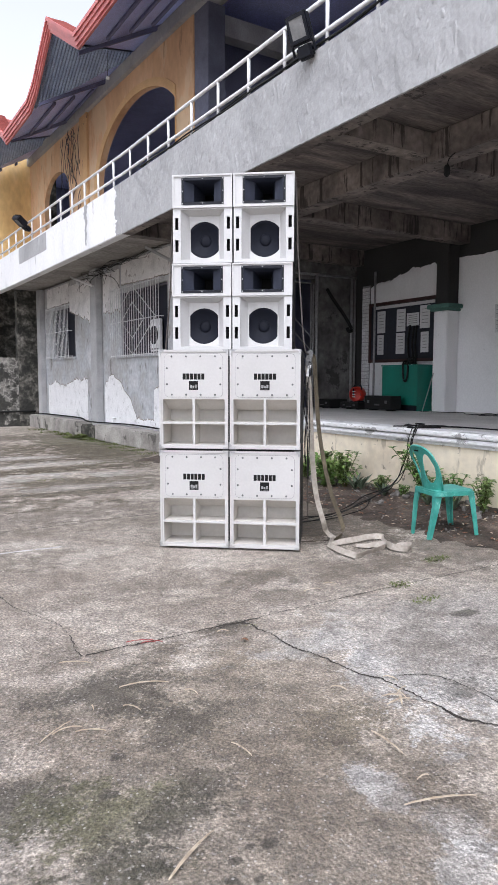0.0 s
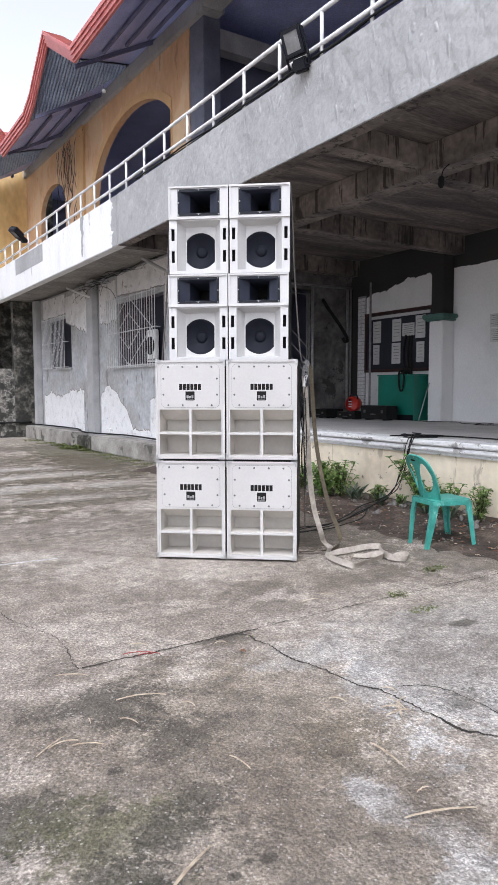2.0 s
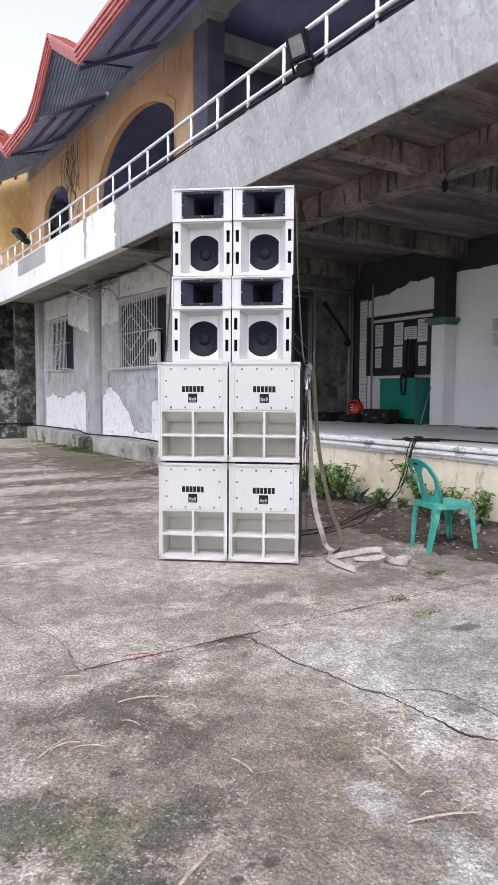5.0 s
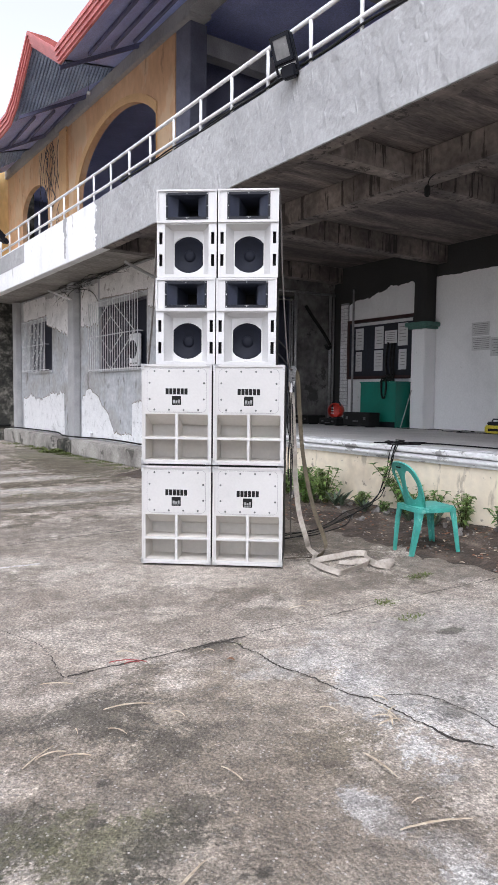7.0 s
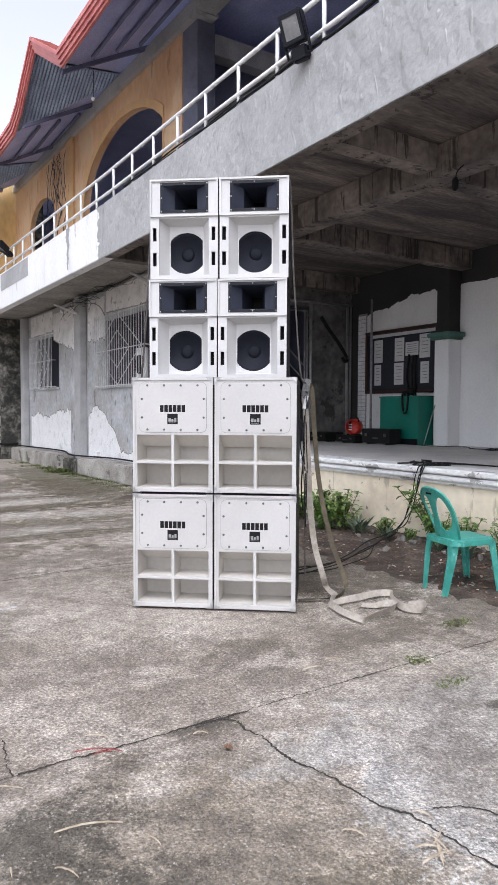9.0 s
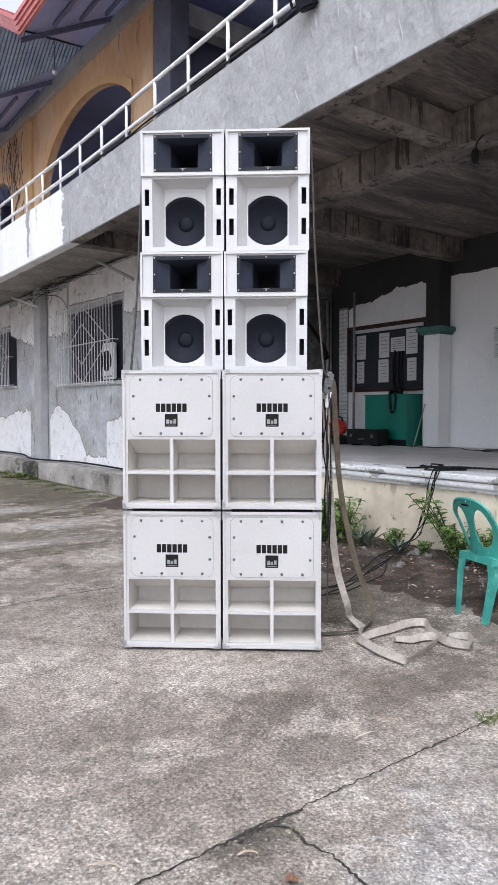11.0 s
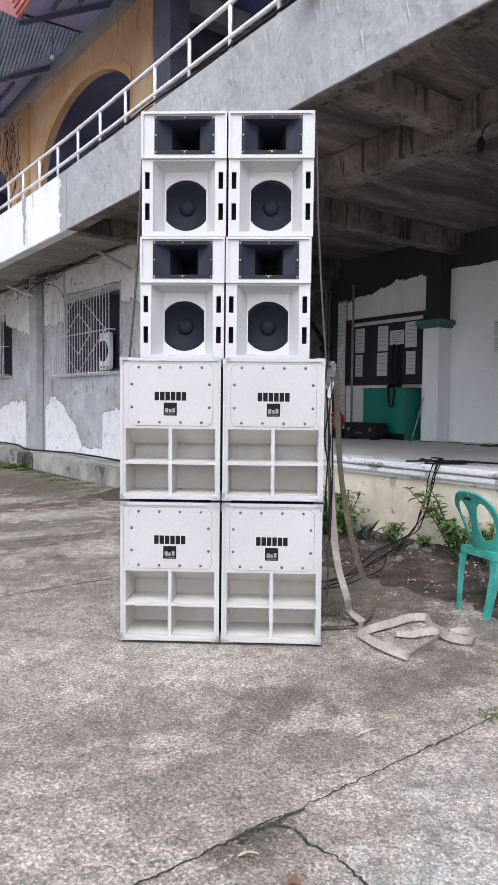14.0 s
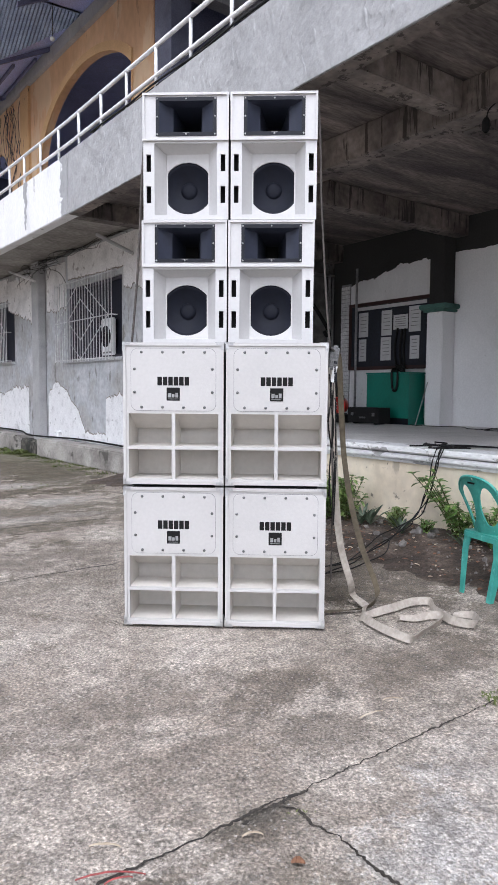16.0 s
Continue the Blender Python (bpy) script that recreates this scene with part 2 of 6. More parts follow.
def plate(outer, holes, w0, w1, m):
    """A board of the given outline with openings through it."""
    bm = B()
    edges = []
    for loop in (outer, *holes):
        vs = [bm.verts.new((u, v, w0)) for u, v in loop]
        edges += [bm.edges.new((vs[i], vs[(i + 1) % len(vs)])) for i in range(len(vs))]
    bmesh.ops.triangle_fill(bm, use_beauty=True, edges=edges)
    ext = bmesh.ops.extrude_face_region(bm, geom=list(bm.faces))
    bmesh.ops.translate(bm, verts=[g for g in ext["geom"] if isinstance(g, bmesh.types.BMVert)], vec=(0, 0, w1 - w0))
    bmesh.ops.transform(bm, matrix=m, verts=bm.verts)
    return bm


def rect(u0, u1, v0, v1):
    return [(u0, v0), (u1, v0), (u1, v1), (u0, v1)]


def tube(bm, pts, r, sides=8, closed_ends=True):
    """A round bar along points."""
    rings = []
    pts = [Vector(p) for p in pts]
    for i, p in enumerate(pts):
        d = (pts[min(i + 1, len(pts) - 1)] - pts[max(i - 1, 0)]).normalized()
        a = d.orthogonal().normalized() if abs(d.z) < 0.95 else Vector((1, 0, 0))
        if abs(d.z) < 0.95:
            a = d.cross(Vector((0, 0, 1))).normalized()
        b = d.cross(a).normalized()
        rr = r[i] if isinstance(r, (list, tuple)) else r
        rings.append([bm.verts.new(p + rr * (math.cos(k * math.tau / sides) * a + math.sin(k * math.tau / sides) * b)) for k in range(sides)])
    for q, s in zip(rings, rings[1:]):
        for k in range(sides):
            bm.faces.new((q[k], q[(k + 1) % sides], s[(k + 1) % sides], s[k]))
    if closed_ends:
        bm.faces.new(rings[0])
        bm.faces.new(rings[-1])
    return bm


def smooth_path(pts, n=6):
    """Points along a smooth curve through the given ones."""
    pts = [Vector(p) for p in pts]
    out = []
    for i in range(len(pts) - 1):
        a, b, c, d = pts[max(i - 1, 0)], pts[i], pts[i + 1], pts[min(i + 2, len(pts) - 1)]
        for k in range(n):
            t = k / n
            out.append(0.5 * (2 * b + (c - a) * t + (2 * a - 5 * b + 4 * c - d) * t * t + (3 * b - a - 3 * c + d) * t ** 3))
    return out + [pts[-1]]


def structure(name, bm, material, label, smooth=False):
    return tagged(part(name, bm, material, None, label, smooth), category=name.split("_")[0], kind="structure")


# ---- ground ----
def ground_material():
    m = surface("worn_wet_concrete", [(0.26, (0.16, 0.13, 0.101)), (0.42, (0.292, 0.25, 0.206)), (0.56, (0.398, 0.351, 0.298)), (0.76, (0.525, 0.476, 0.42))], 1.3, rough=(0.6, 0.88), bump=1.0, bscale=48, fine=0.42, fscale=70, distort=0.8)
    n, l = m.node_tree.nodes, m.node_tree.links
    b = n["Principled BSDF"]
    pos = n.new("ShaderNodeNewGeometry").outputs["Position"]
    warp = n.new("ShaderNodeTexNoise")
    warp.inputs["Scale"].default_value, warp.inputs["Detail"].default_value, warp.inputs["Roughness"].default_value = 3.2, 9, 0.68
    l.new(pos, warp.inputs["Vector"])
    grit = n.new("ShaderNodeTexNoise")
    grit.inputs["Scale"].default_value, grit.inputs["Detail"].default_value, grit.inputs["Roughness"].default_value = 45, 6, 0.75
    l.new(pos, grit.inputs["Vector"])
    edge = n.new("ShaderNodeMath")
    edge.operation = "MULTIPLY_ADD"
    edge.inputs[1].default_value = 0.65
    l.new(grit.outputs["Fac"], edge.inputs[0])
    l.new(warp.outputs["Fac"], edge.inputs[2])
    state = {"col": b.inputs["Base Color"].links[0].from_socket}

    def blob(x, y, rx, ry, colour, amount, ragged=1.5):
        """A patch of uneven outline, for stains and for the stack's painted shade."""
        mp = n.new("ShaderNodeMapping")
        mp.vector_type = "TEXTURE"
        mp.inputs["Location"].default_value, mp.inputs["Scale"].default_value = (x, y, 0), (rx, ry, 50)
        l.new(pos, mp.inputs["Vector"])
        ln = n.new("ShaderNodeVectorMath")
        ln.operation = "LENGTH"
        l.new(mp.outputs["Vector"], ln.inputs[0])
        add = n.new("ShaderNodeMath")
        add.operation = "MULTIPLY_ADD"
        add.inputs[1].default_value = ragged * 2
        l.new(edge.outputs[0], add.inputs[0])
        l.new(ln.outputs["Value"], add.inputs[2])
        ra = n.new("ShaderNodeMapRange")
        ra.interpolation_type = "SMOOTHSTEP"
        ra.inputs["From Min"].default_value, ra.inputs["From Max"].default_value = ragged * 1.65 + 0.58, ragged * 1.65 + 1.0
        ra.inputs["To Min"].default_value, ra.inputs["To Max"].default_value = amount, 0.0
        l.new(add.outputs[0], ra.inputs["Value"])
        mx = n.new("ShaderNodeMix")
        mx.data_type = "RGBA"
        mx.inputs["B"].default_value = (*colour, 1)
        l.new(ra.outputs["Result"], mx.inputs["Factor"])
        l.new(state["col"], mx.inputs["A"])
        state["col"] = mx.outputs["Result"]

    WHITE, DARK, MOSS, DAMP_SHADE, PALE, BROWN = (0.6, 0.59, 0.57), (0.06, 0.054, 0.041), (0.1, 0.097, 0.05), (0.125, 0.102, 0.078), (0.42, 0.4, 0.36), (0.082, 0.063, 0.037)
    OLIVE = (0.15, 0.125, 0.085)
    blob(0.8, -2.95, 1.25, 1.12, (0.46, 0.46, 0.455), 0.34, 0.5)
    blob(-1.1, -3.1, 1.0, 1.25, (0.27, 0.225, 0.16), 0.3, 0.8)
    blob(-0.75, -2.75, 0.85, 0.85, (0.19, 0.155, 0.11), 0.42, 1.2)
    blob(-0.6, -3.16, 0.3, 0.22, OLIVE, 0.7, 2.2)
    blob(-0.9, -3.75, 0.8, 0.5, DAMP_SHADE, 0.35, 2.4)
    blob(-1.5, -2.3, 0.7, 0.6, DAMP_SHADE, 0.4, 2.0)
    blob(-1.2, -3.0, 0.9, 0.5, DAMP_SHADE, 0.4, 2.2)
    blob(-1.5, -3.6, 1.2, 0.9, DAMP_SHADE, 0.3, 1.0)
    blob(-1.29, -2.36, 0.32, 0.28, DARK, 0.7, 2.0)
    blob(-1.15, -2.78, 0.22, 0.2, DARK, 0.6, 2.0)
    blob(-1.85, -3.05, 0.22, 0.17, DARK, 0.75, 1.8)
    blob(-1.6, -3.25, 0.3, 0.2, MOSS, 0.62, 2.6)
    blob(-1.72, -3.12, 0.24, 0.14, MOSS, 0.45, 2.8)
    blob(-1.46, -3.33, 0.2, 0.15, DARK, 0.7, 1.8)
    blob(-1.68, -3.42, 0.2, 0.1, DARK, 0.65, 2.0)
    blob(-1.25, -3.2, 0.12, 0.1, DARK, 0.6, 1.8)
    for x, y, r in ((-1.256, -3.582, 0.035), (-1.382, -3.595, 0.032), (-1.433, -3.658, 0.028), (-1.481, -2.883, 0.035), (-1.59, -3.089, 0.045), (-1.31, -3.56, 0.022), (-1.36, -3.69, 0.025)):
        blob(x, y, r, r * 0.8, DARK, 0.8, 1.2)
    blob(-0.1, -2.4, 0.32, 0.34, WHITE, 0.35, 3.4)
    blob(-0.08, -2.65, 0.14, 0.22, WHITE, 0.5, 3.0)
    blob(-0.27, -3.33, 0.16, 0.14, WHITE, 0.5, 3.0)
    blob(-0.12, -2.85, 0.24, 0.36, WHITE, 0.42, 3.4)
    blob(-0.76, -3.52, 0.09, 0.16, WHITE, 0.5, 2.0)
    blob(-0.7, -3.82, 0.1, 0.14, WHITE, 0.38, 2.0)
    blob(-0.8, -3.98, 0.12, 0.12, WHITE, 0.38, 2.0)
    blob(0.02, -3.3, 0.4, 0.3, WHITE, 0.42, 3.6)
    blob(-0.62, -3.68, 0.16, 0.16, DAMP_SHADE, 0.6, 2.6)
    blob(0.35, -2.75, 0.5, 0.4, DAMP_SHADE, 0.4, 3.0)
    blob(0.1, -3.2, 0.16, 0.12, DARK, 0.6, 2.6)
    blob(0.9, -2.5, 0.12, 0.07, DARK, 0.8, 1.2)
    blob(0.1, -1.62, 0.3, 0.2, DAMP_SHADE, 0.6, 2.0)
    # brown ground, darkened further with the stack's shade on its right
    blob(1.35, -0.05, 0.5, 0.45, BROWN, 0.7, 1.2)
    blob(1.9, -0.35, 0.75, 0.5, BROWN, 0.6, 1.6)
    blob(1.75, 0.35, 0.6, 0.5, BROWN, 0.6, 1.6)
    blob(0.2, -1.2, 0.35, 0.2, DAMP_SHADE, 0.75, 2.4)
    blob(1.1, -1.35, 0.5, 0.25, DAMP_SHADE, 0.6, 2.4)
    blob(-0.6, -0.9, 0.6, 0.22, DAMP_SHADE, 0.5, 3.0)
    # wide blob also paints shade behind the stack
    blob(2.0, 0.4, 0.9, 1.4, DAMP_SHADE, 0.75, 1.3)
    blob(2.1, -1.4, 0.8, 0.6, DAMP_SHADE, 0.65, 1.6)
    blob(-0.45, -1.91, 0.2, 0.045, DARK, 0.8, 1.6)
    blob(-0.6, -1.97, 0.3, 0.08, DAMP_SHADE, 0.7, 2.0)
    blob(-0.4, 1.9, 1.6, 0.5, DAMP_SHADE, 0.6, 2.2)
    blob(0.6, 4.0, 2.0, 0.8, BROWN, 0.75, 2.6)
    blob(-1.2, 2.6, 1.6, 0.5, BROWN, 0.65, 3.0)
    blob(-2.5, 4.5, 2.0, 0.9, BROWN, 0.7, 3.0)
    blob(-1.4, 0.2, 0.9, 0.3, BROWN, 0.5, 3.2)
    blob(-2.0, 7.5, 3.0, 1.2, BROWN, 0.7, 2.6)
    blob(0.3, 9.5, 3.0, 0.8, BROWN, 0.7, 2.6)
    blob(0.8, 5.6, 2.2, 0.5, BROWN, 0.85, 2.6)
    blob(1.2, 7.2, 2.0, 0.6, DAMP_SHADE, 0.8, 2.0)
    blob(0.0, 3.2, 2.6, 0.35, BROWN, 0.7, 2.4)
    blob(-0.6, 5.2, 2.2, 0.4, BROWN, 0.75, 2.4)
    blob(-0.2, 1.1, 1.6, 0.3, BROWN, 0.4, 2.6)
    blob(-0.5, 6.6, 3.0, 0.5, BROWN, 0.7, 2.2)
    blob(2.3, 9.5, 1.0, 4.5, MOSS, 0.75, 1.4)
    blob(2.0, 7.6, 1.0, 3.2, BROWN, 0.8, 1.4)
    blob(-0.3, 8.6, 3.0, 0.9, BROWN, 0.75, 1.6)
    blob(0.9, 6.3, 1.0, 0.35, PALE, 0.6, 2.2)
    blob(-0.6, 4.7, 1.2, 0.3, PALE, 0.55, 2.4)
    blob(0.4, 3.6, 0.9, 0.25, PALE, 0.45, 2.4)
    blob(0.5, 12.0, 3.0, 1.2, DAMP_SHADE, 0.85, 1.6)
    blob(-0.9, 3.95, 0.7, 0.16, PALE, 0.8, 2.6)
    blob(0.2, 5.0, 0.8, 0.18, PALE, 0.8, 2.6)
    blob(-0.2, 6.1, 0.9, 0.2, PALE, 0.8, 2.6)
    blob(1.3, 4.6, 0.5, 0.3, PALE, 0.7, 2.6)
    blob(0.6, 7.4, 0.9, 0.25, PALE, 0.8, 2.4)
    # pebbly aggregate
    vo = n.new("ShaderNodeTexVoronoi")
    vo.inputs["Scale"].default_value = 85
    l.new(pos, vo.inputs["Vector"])
    sp = n.new("ShaderNodeMapRange")
    sp.inputs["From Min"].default_value, sp.inputs["From Max"].default_value = 0.1, 0.6
    sp.inputs["To Min"].default_value, sp.inputs["To Max"].default_value = 1.16, 0.8
    l.new(vo.outputs["Distance"], sp.inputs["Value"])
    # pitted, blotchy wear
    wr = n.new("ShaderNodeTexNoise")
    wr.inputs["Scale"].default_value, wr.inputs["Detail"].default_value, wr.inputs["Roughness"].default_value = 11, 9, 0.84
    l.new(pos, wr.inputs["Vector"])
    w2 = n.new("ShaderNodeMapRange")
    w2.inputs["From Min"].default_value, w2.inputs["From Max"].default_value = 0.36, 0.62
    w2.inputs["To Min"].default_value, w2.inputs["To Max"].default_value = 0.63, 1.21
    l.new(wr.outputs["Fac"], w2.inputs["Value"])
    mu = n.new("ShaderNodeMath")
    mu.operation = "MULTIPLY"
    l.new(sp.outputs["Result"], mu.inputs[0])
    l.new(w2.outputs["Result"], mu.inputs[1])
    sc = n.new("ShaderNodeVectorMath")
    sc.operation = "SCALE"
    l.new(state["col"], sc.inputs[0])
    # hand-sized mottling
    mo = n.new("ShaderNodeTexNoise")
    mo.inputs["Scale"].default_value, mo.inputs["Detail"].default_value, mo.inputs["Roughness"].default_value = 5.5, 9, 0.72
    l.new(pos, mo.inputs["Vector"])
    m2 = n.new("ShaderNodeMapRange")
    m2.inputs["From Min"].default_value, m2.inputs["From Max"].default_value = 0.38, 0.6
    m2.inputs["To Min"].default_value, m2.inputs["To Max"].default_value = 0.84, 1.14
    l.new(mo.outputs["Fac"], m2.inputs["Value"])
    mu2 = n.new("ShaderNodeMath")
    mu2.operation = "MULTIPLY"
    l.new(mu.outputs[0], mu2.inputs[0])
    l.new(m2.outputs["Result"], mu2.inputs[1])
    l.new(mu2.outputs[0], sc.inputs["Scale"])
    # sandy grain and pale exposed stones
    gr = n.new("ShaderNodeTexNoise")
    gr.inputs["Scale"].default_value, gr.inputs["Detail"].default_value, gr.inputs["Roughness"].default_value = 85, 6, 0.8
    l.new(pos, gr.inputs["Vector"])
    g2 = n.new("ShaderNodeMapRange")
    g2.inputs["From Min"].default_value, g2.inputs["From Max"].default_value = 0.38, 0.62
    g2.inputs["To Min"].default_value, g2.inputs["To Max"].default_value = 0.56, 1.46
    l.new(gr.outputs["Fac"], g2.inputs["Value"])
    sc2 = n.new("ShaderNodeVectorMath")
    sc2.operation = "SCALE"
    l.new(sc.outputs["Vector"], sc2.inputs[0])
    l.new(g2.outputs["Result"], sc2.inputs["Scale"])
    st = n.new("ShaderNodeTexVoronoi")
    st.inputs["Scale"].default_value = 75
    l.new(pos, st.inputs["Vector"])
    sep = n.new("ShaderNodeSeparateColor")
    l.new(st.outputs["Color"], sep.inputs["Color"])
    th = n.new("ShaderNodeMath")
    th.operation = "GREATER_THAN"
    th.inputs[1].default_value = 0.93
    l.new(sep.outputs["Red"], th.inputs[0])
    nr = n.new("ShaderNodeMath")
    nr.operation = "LESS_THAN"
    nr.inputs[1].default_value = 0.36
    l.new(st.outputs["Distance"], nr.inputs[0])
    an = n.new("ShaderNodeMath")
    an.operation = "MULTIPLY"
    l.new(th.outputs[0], an.inputs[0])
    l.new(nr.outputs[0], an.inputs[1])
    am = n.new("ShaderNodeMath")
    am.operation = "MULTIPLY"
    am.inputs[1].default_value = 0.55
    l.new(an.outputs[0], am.inputs[0])
    pm = n.new("ShaderNodeMix")
    pm.data_type = "RGBA"
    pm.inputs["B"].default_value = (0.48, 0.46, 0.43, 1)
    l.new(am.outputs[0], pm.inputs["Factor"])
    l.new(sc2.outputs["Vector"], pm.inputs["A"])
    l.new(pm.outputs["Result"], b.inputs["Base Color"])
    specks(m, 13, 0.62, (0.07, 0.061, 0.05), 0.55)
    specks(m, 42, 0.575, (0.075, 0.063, 0.048), 0.7)
    specks(m, 22, 0.6, (0.085, 0.073, 0.058), 0.5)
    specks(m, 42, 0.6, (0.5, 0.47, 0.43), 0.28)
    specks(m, 6, 0.61, (0.1, 0.086, 0.07), 0.4)
    return m


def ground_z(x, y):
    return 0.012 * noise.noise((x * 0.5, y * 0.5, 3)) - 0.012


def ground():
    bm = B()
    xs = [-120, -40, -15, -8] + [-6 + 0.1 * i for i in range(121)] + [10, 20, 60, 150]
    ys = [-120, -40, -15, -9] + [-7 + 0.1 * i for i in range(131)] + [9, 14, 20, 40, 150]
    grid = [[bm.verts.new((x, y, ground_z(x, y))) for y in ys] for x in xs]
    for i in range(len(xs) - 1):
        for j in range(len(ys) - 1):
            bm.faces.new((grid[i][j], grid[i + 1][j], grid[i + 1][j + 1], grid[i][j + 1]))
    structure("ground", bm, ground_material(), "worn grey concrete yard with damp stains and painted shade by the stack", True)


ground()
M_CRACK = surface("crack_dirt", [(0.3, (0.012, 0.01, 0.008)), (0.5, (0.03, 0.025, 0.02)), (0.72, (0.09, 0.077, 0.062))], 24, bump=0.6, bscale=60)


def crack(pts, width, seed):
    """An open joint filled with dirt, of uneven width."""
    rnd = random.Random(seed)
    path = smooth_path([(x, y, 0) for x, y in pts], 26)
    bm = B()
    prev = None
    for i, p in enumerate(path):
        d = path[min(i + 1, len(path) - 1)] - path[max(i - 1, 0)]
        s = Vector((-d.y, d.x, 0)).normalized()
        j = noise.noise(p * 9 + Vector((seed, 0, 0))) * 0.008 + noise.noise(p * 27) * 0.012 + noise.noise(p * 70) * 0.006
        w = width * (0.15 + 1.5 * abs(noise.noise(p * 4 + Vector((0, seed, 0)))) + 0.45 * rnd.random())
        if i in (0, len(path) - 1):
            w *= 0.15
        row = [bm.verts.new((q.x, q.y, ground_z(q.x, q.y) + 0.0035)) for q in (p + s * (j + w / 2), p + s * (j - w / 2))]
        if prev:
            bm.faces.new((prev[0], prev[1], row[1], row[0]))
        prev = row
    structure("ground_crack", bm, M_CRACK, "dirt-filled crack in the concrete yard")


crack([(-1.9, -1.9), (-1.605, -1.892), (-1.435, -1.9), (-1.263, -1.878), (-1.126, -1.878)], 0.005, 5)
crack([(-1.28, -1.88), (-1.126, -1.876), (-0.85, -1.88), (-0.565, -1.878), (-0.355, -1.869), (-0.238, -1.878), (-0.062, -1.869), (0.162, -1.869), (0.52, -1.866), (0.81, -1.863), (1.073, -1.862), (1.435, -1.862), (1.831, -1.862), (2.154, -1.86), (3.2, -1.84)], 0.0115, 1)
crack([(-0.5, -1.9), (-0.4, -1.885), (-0.3, -1.885), (-0.2, -1.878)], 0.02, 9)
crack([(-0.36, -1.89), (-0.313, -1.931), (-0.312, -2.052), (-0.291, -2.128), (-0.287, -2.188), (-0.3, -2.325), (-0.279, -2.418), (-0.242, -2.586), (-0.225, -2.767), (-0.185, -2.87), (-0.155, -2.957), (-0.153, -3.081), (-0.141, -3.237), (-0.14, -3.355), (-0.05, -3.5)], 0.014, 2)
crack([(-0.069, -2.922), (0.02, -2.96), (0.091, -3.046), (0.117, -3.196), (0.114, -3.319), (0.103, -3.411), (0.2, -3.6)], 0.01, 3)
crack([(-1.46, -0.6), (-1.428, -0.915), (-1.386, -1.038), (-1.321, -1.206), (-1.271, -1.359), (-1.269, -1.525), (-1.284, -1.679), (-1.303, -1.827), (-1.29, -1.88)], 0.008, 4)
crack([(-2.0, 1.24), (-0.938, 1.292), (-0.221, 1.344), (0.571, 1.35)], 0.014, 7)
crack([(-3.0, 3.4), (-1.0, 3.3), (1.4, 3.2)], 0.02, 8)
bm = B()
for y0, y1, x0, x1 in ((0.475, 0.512, -1.6, -0.72),):
    for k in range(12):
        a, b_ = x0 + (x1 - x0) * k / 12, x0 + (x1 - x0) * (k + (1.0 if k % 4 else 0.8)) / 12
        vs = [bm.verts.new((x, y - 0.06 * (x + 1.2) + 0.012 * noise.noise((x * 7, y * 9, 1)), ground_z(x, y) + 0.004)) for x, y in ((a, y0), (b_, y0), (b_, y1), (a, y1))]
        bm.faces.new(vs)
M_LINE = surface("worn_line_paint", [(0.35, grey(0.22, 0.03)), (0.5, grey(0.45, 0.02)), (0.7, grey(0.62, 0.02))], 22, bump=0.3, bscale=60, fine=0.3, fscale=70)
structure("trim_painted_line", bm, M_LINE, "worn white painted line on the concrete")

# ---- building: setting ----
WX, SX = 3.45, 1.93     # wall line and balcony face
FLOOR, DECK = 0.855, 4.15
LB = Matrix.Translation((WX + 0.05, 6.15, 0)) @ pose(0, 0, 0, 0, 0, 1.6) @ Matrix.Translation((-WX, -6.15, 0))
LS = Matrix.Translation((SX, 5.77, 0)) @ pose(0, 0, 0, 0, 0, 1.1) @ Matrix.Translation((-SX, -5.77, 0))


def turned(bm, m):
    bmesh.ops.transform(bm, matrix=m, verts=bm.verts)
    return bm


def arch(y0, y1, z0, z1, spring, steps, jamb=None):
    c, r = (y0 + y1) / 2, (y1 - y0) / 2
    curve = [(c + r * math.cos(a * math.pi / steps), spring + (z1 - spring) * math.sin(a * math.pi / steps)) for a in range(1, steps)]
    if jamb:
        h = spring + (z1 - spring) * math.sqrt(1 - ((jamb - c) / r) ** 2)
        return [(jamb, z0), (y1, z0), (y1, spring)] + [p for p in curve if p[0] > jamb + 0.02] + [(jamb, h)]
    return [(y0, z0), (y1, z0), (y1, spring)] + curve + [(y0, spring)]


def ragged(y0, y1, base, top, amp, seed, n=130, flip=False):
    """Outline of a paint remnant: one straight side, one torn side; top(u) for u from 0 to 1."""
    out = [(y0, base), (y1, base)]
    for i in range(n + 1):
        u = 1 - i / n
        y = y0 + (y1 - y0) * u
        h = top(u) + amp * (noise.noise((y * 2.3, seed, 0)) + 0.6 * noise.noise((y * 9, seed, 2)) + 0.3 * noise.noise((y * 30, seed, 4)))
        out.append((y, min(h, base - 0.01) if flip else max(h, base + 0.01)))
    return out


M_LIGHTPL = surface("pale_old_plaster", [(0.25, grey(0.5, 0.02)), (0.5, grey(0.7, 0.02)), (0.75, grey(0.78, 0.02))], 2.5, bump=0.35, bscale=16, fine=0.15)
M_BRICKISH = surface("exposed_rough_cement", [(0.3, (0.14, 0.12, 0.1)), (0.7, (0.3, 0.26, 0.22))], 4, bump=0.9, bscale=20, fine=0.3)
specks(M_LIGHTPL, 6, 0.6, (0.2, 0.18, 0.16), 0.7)
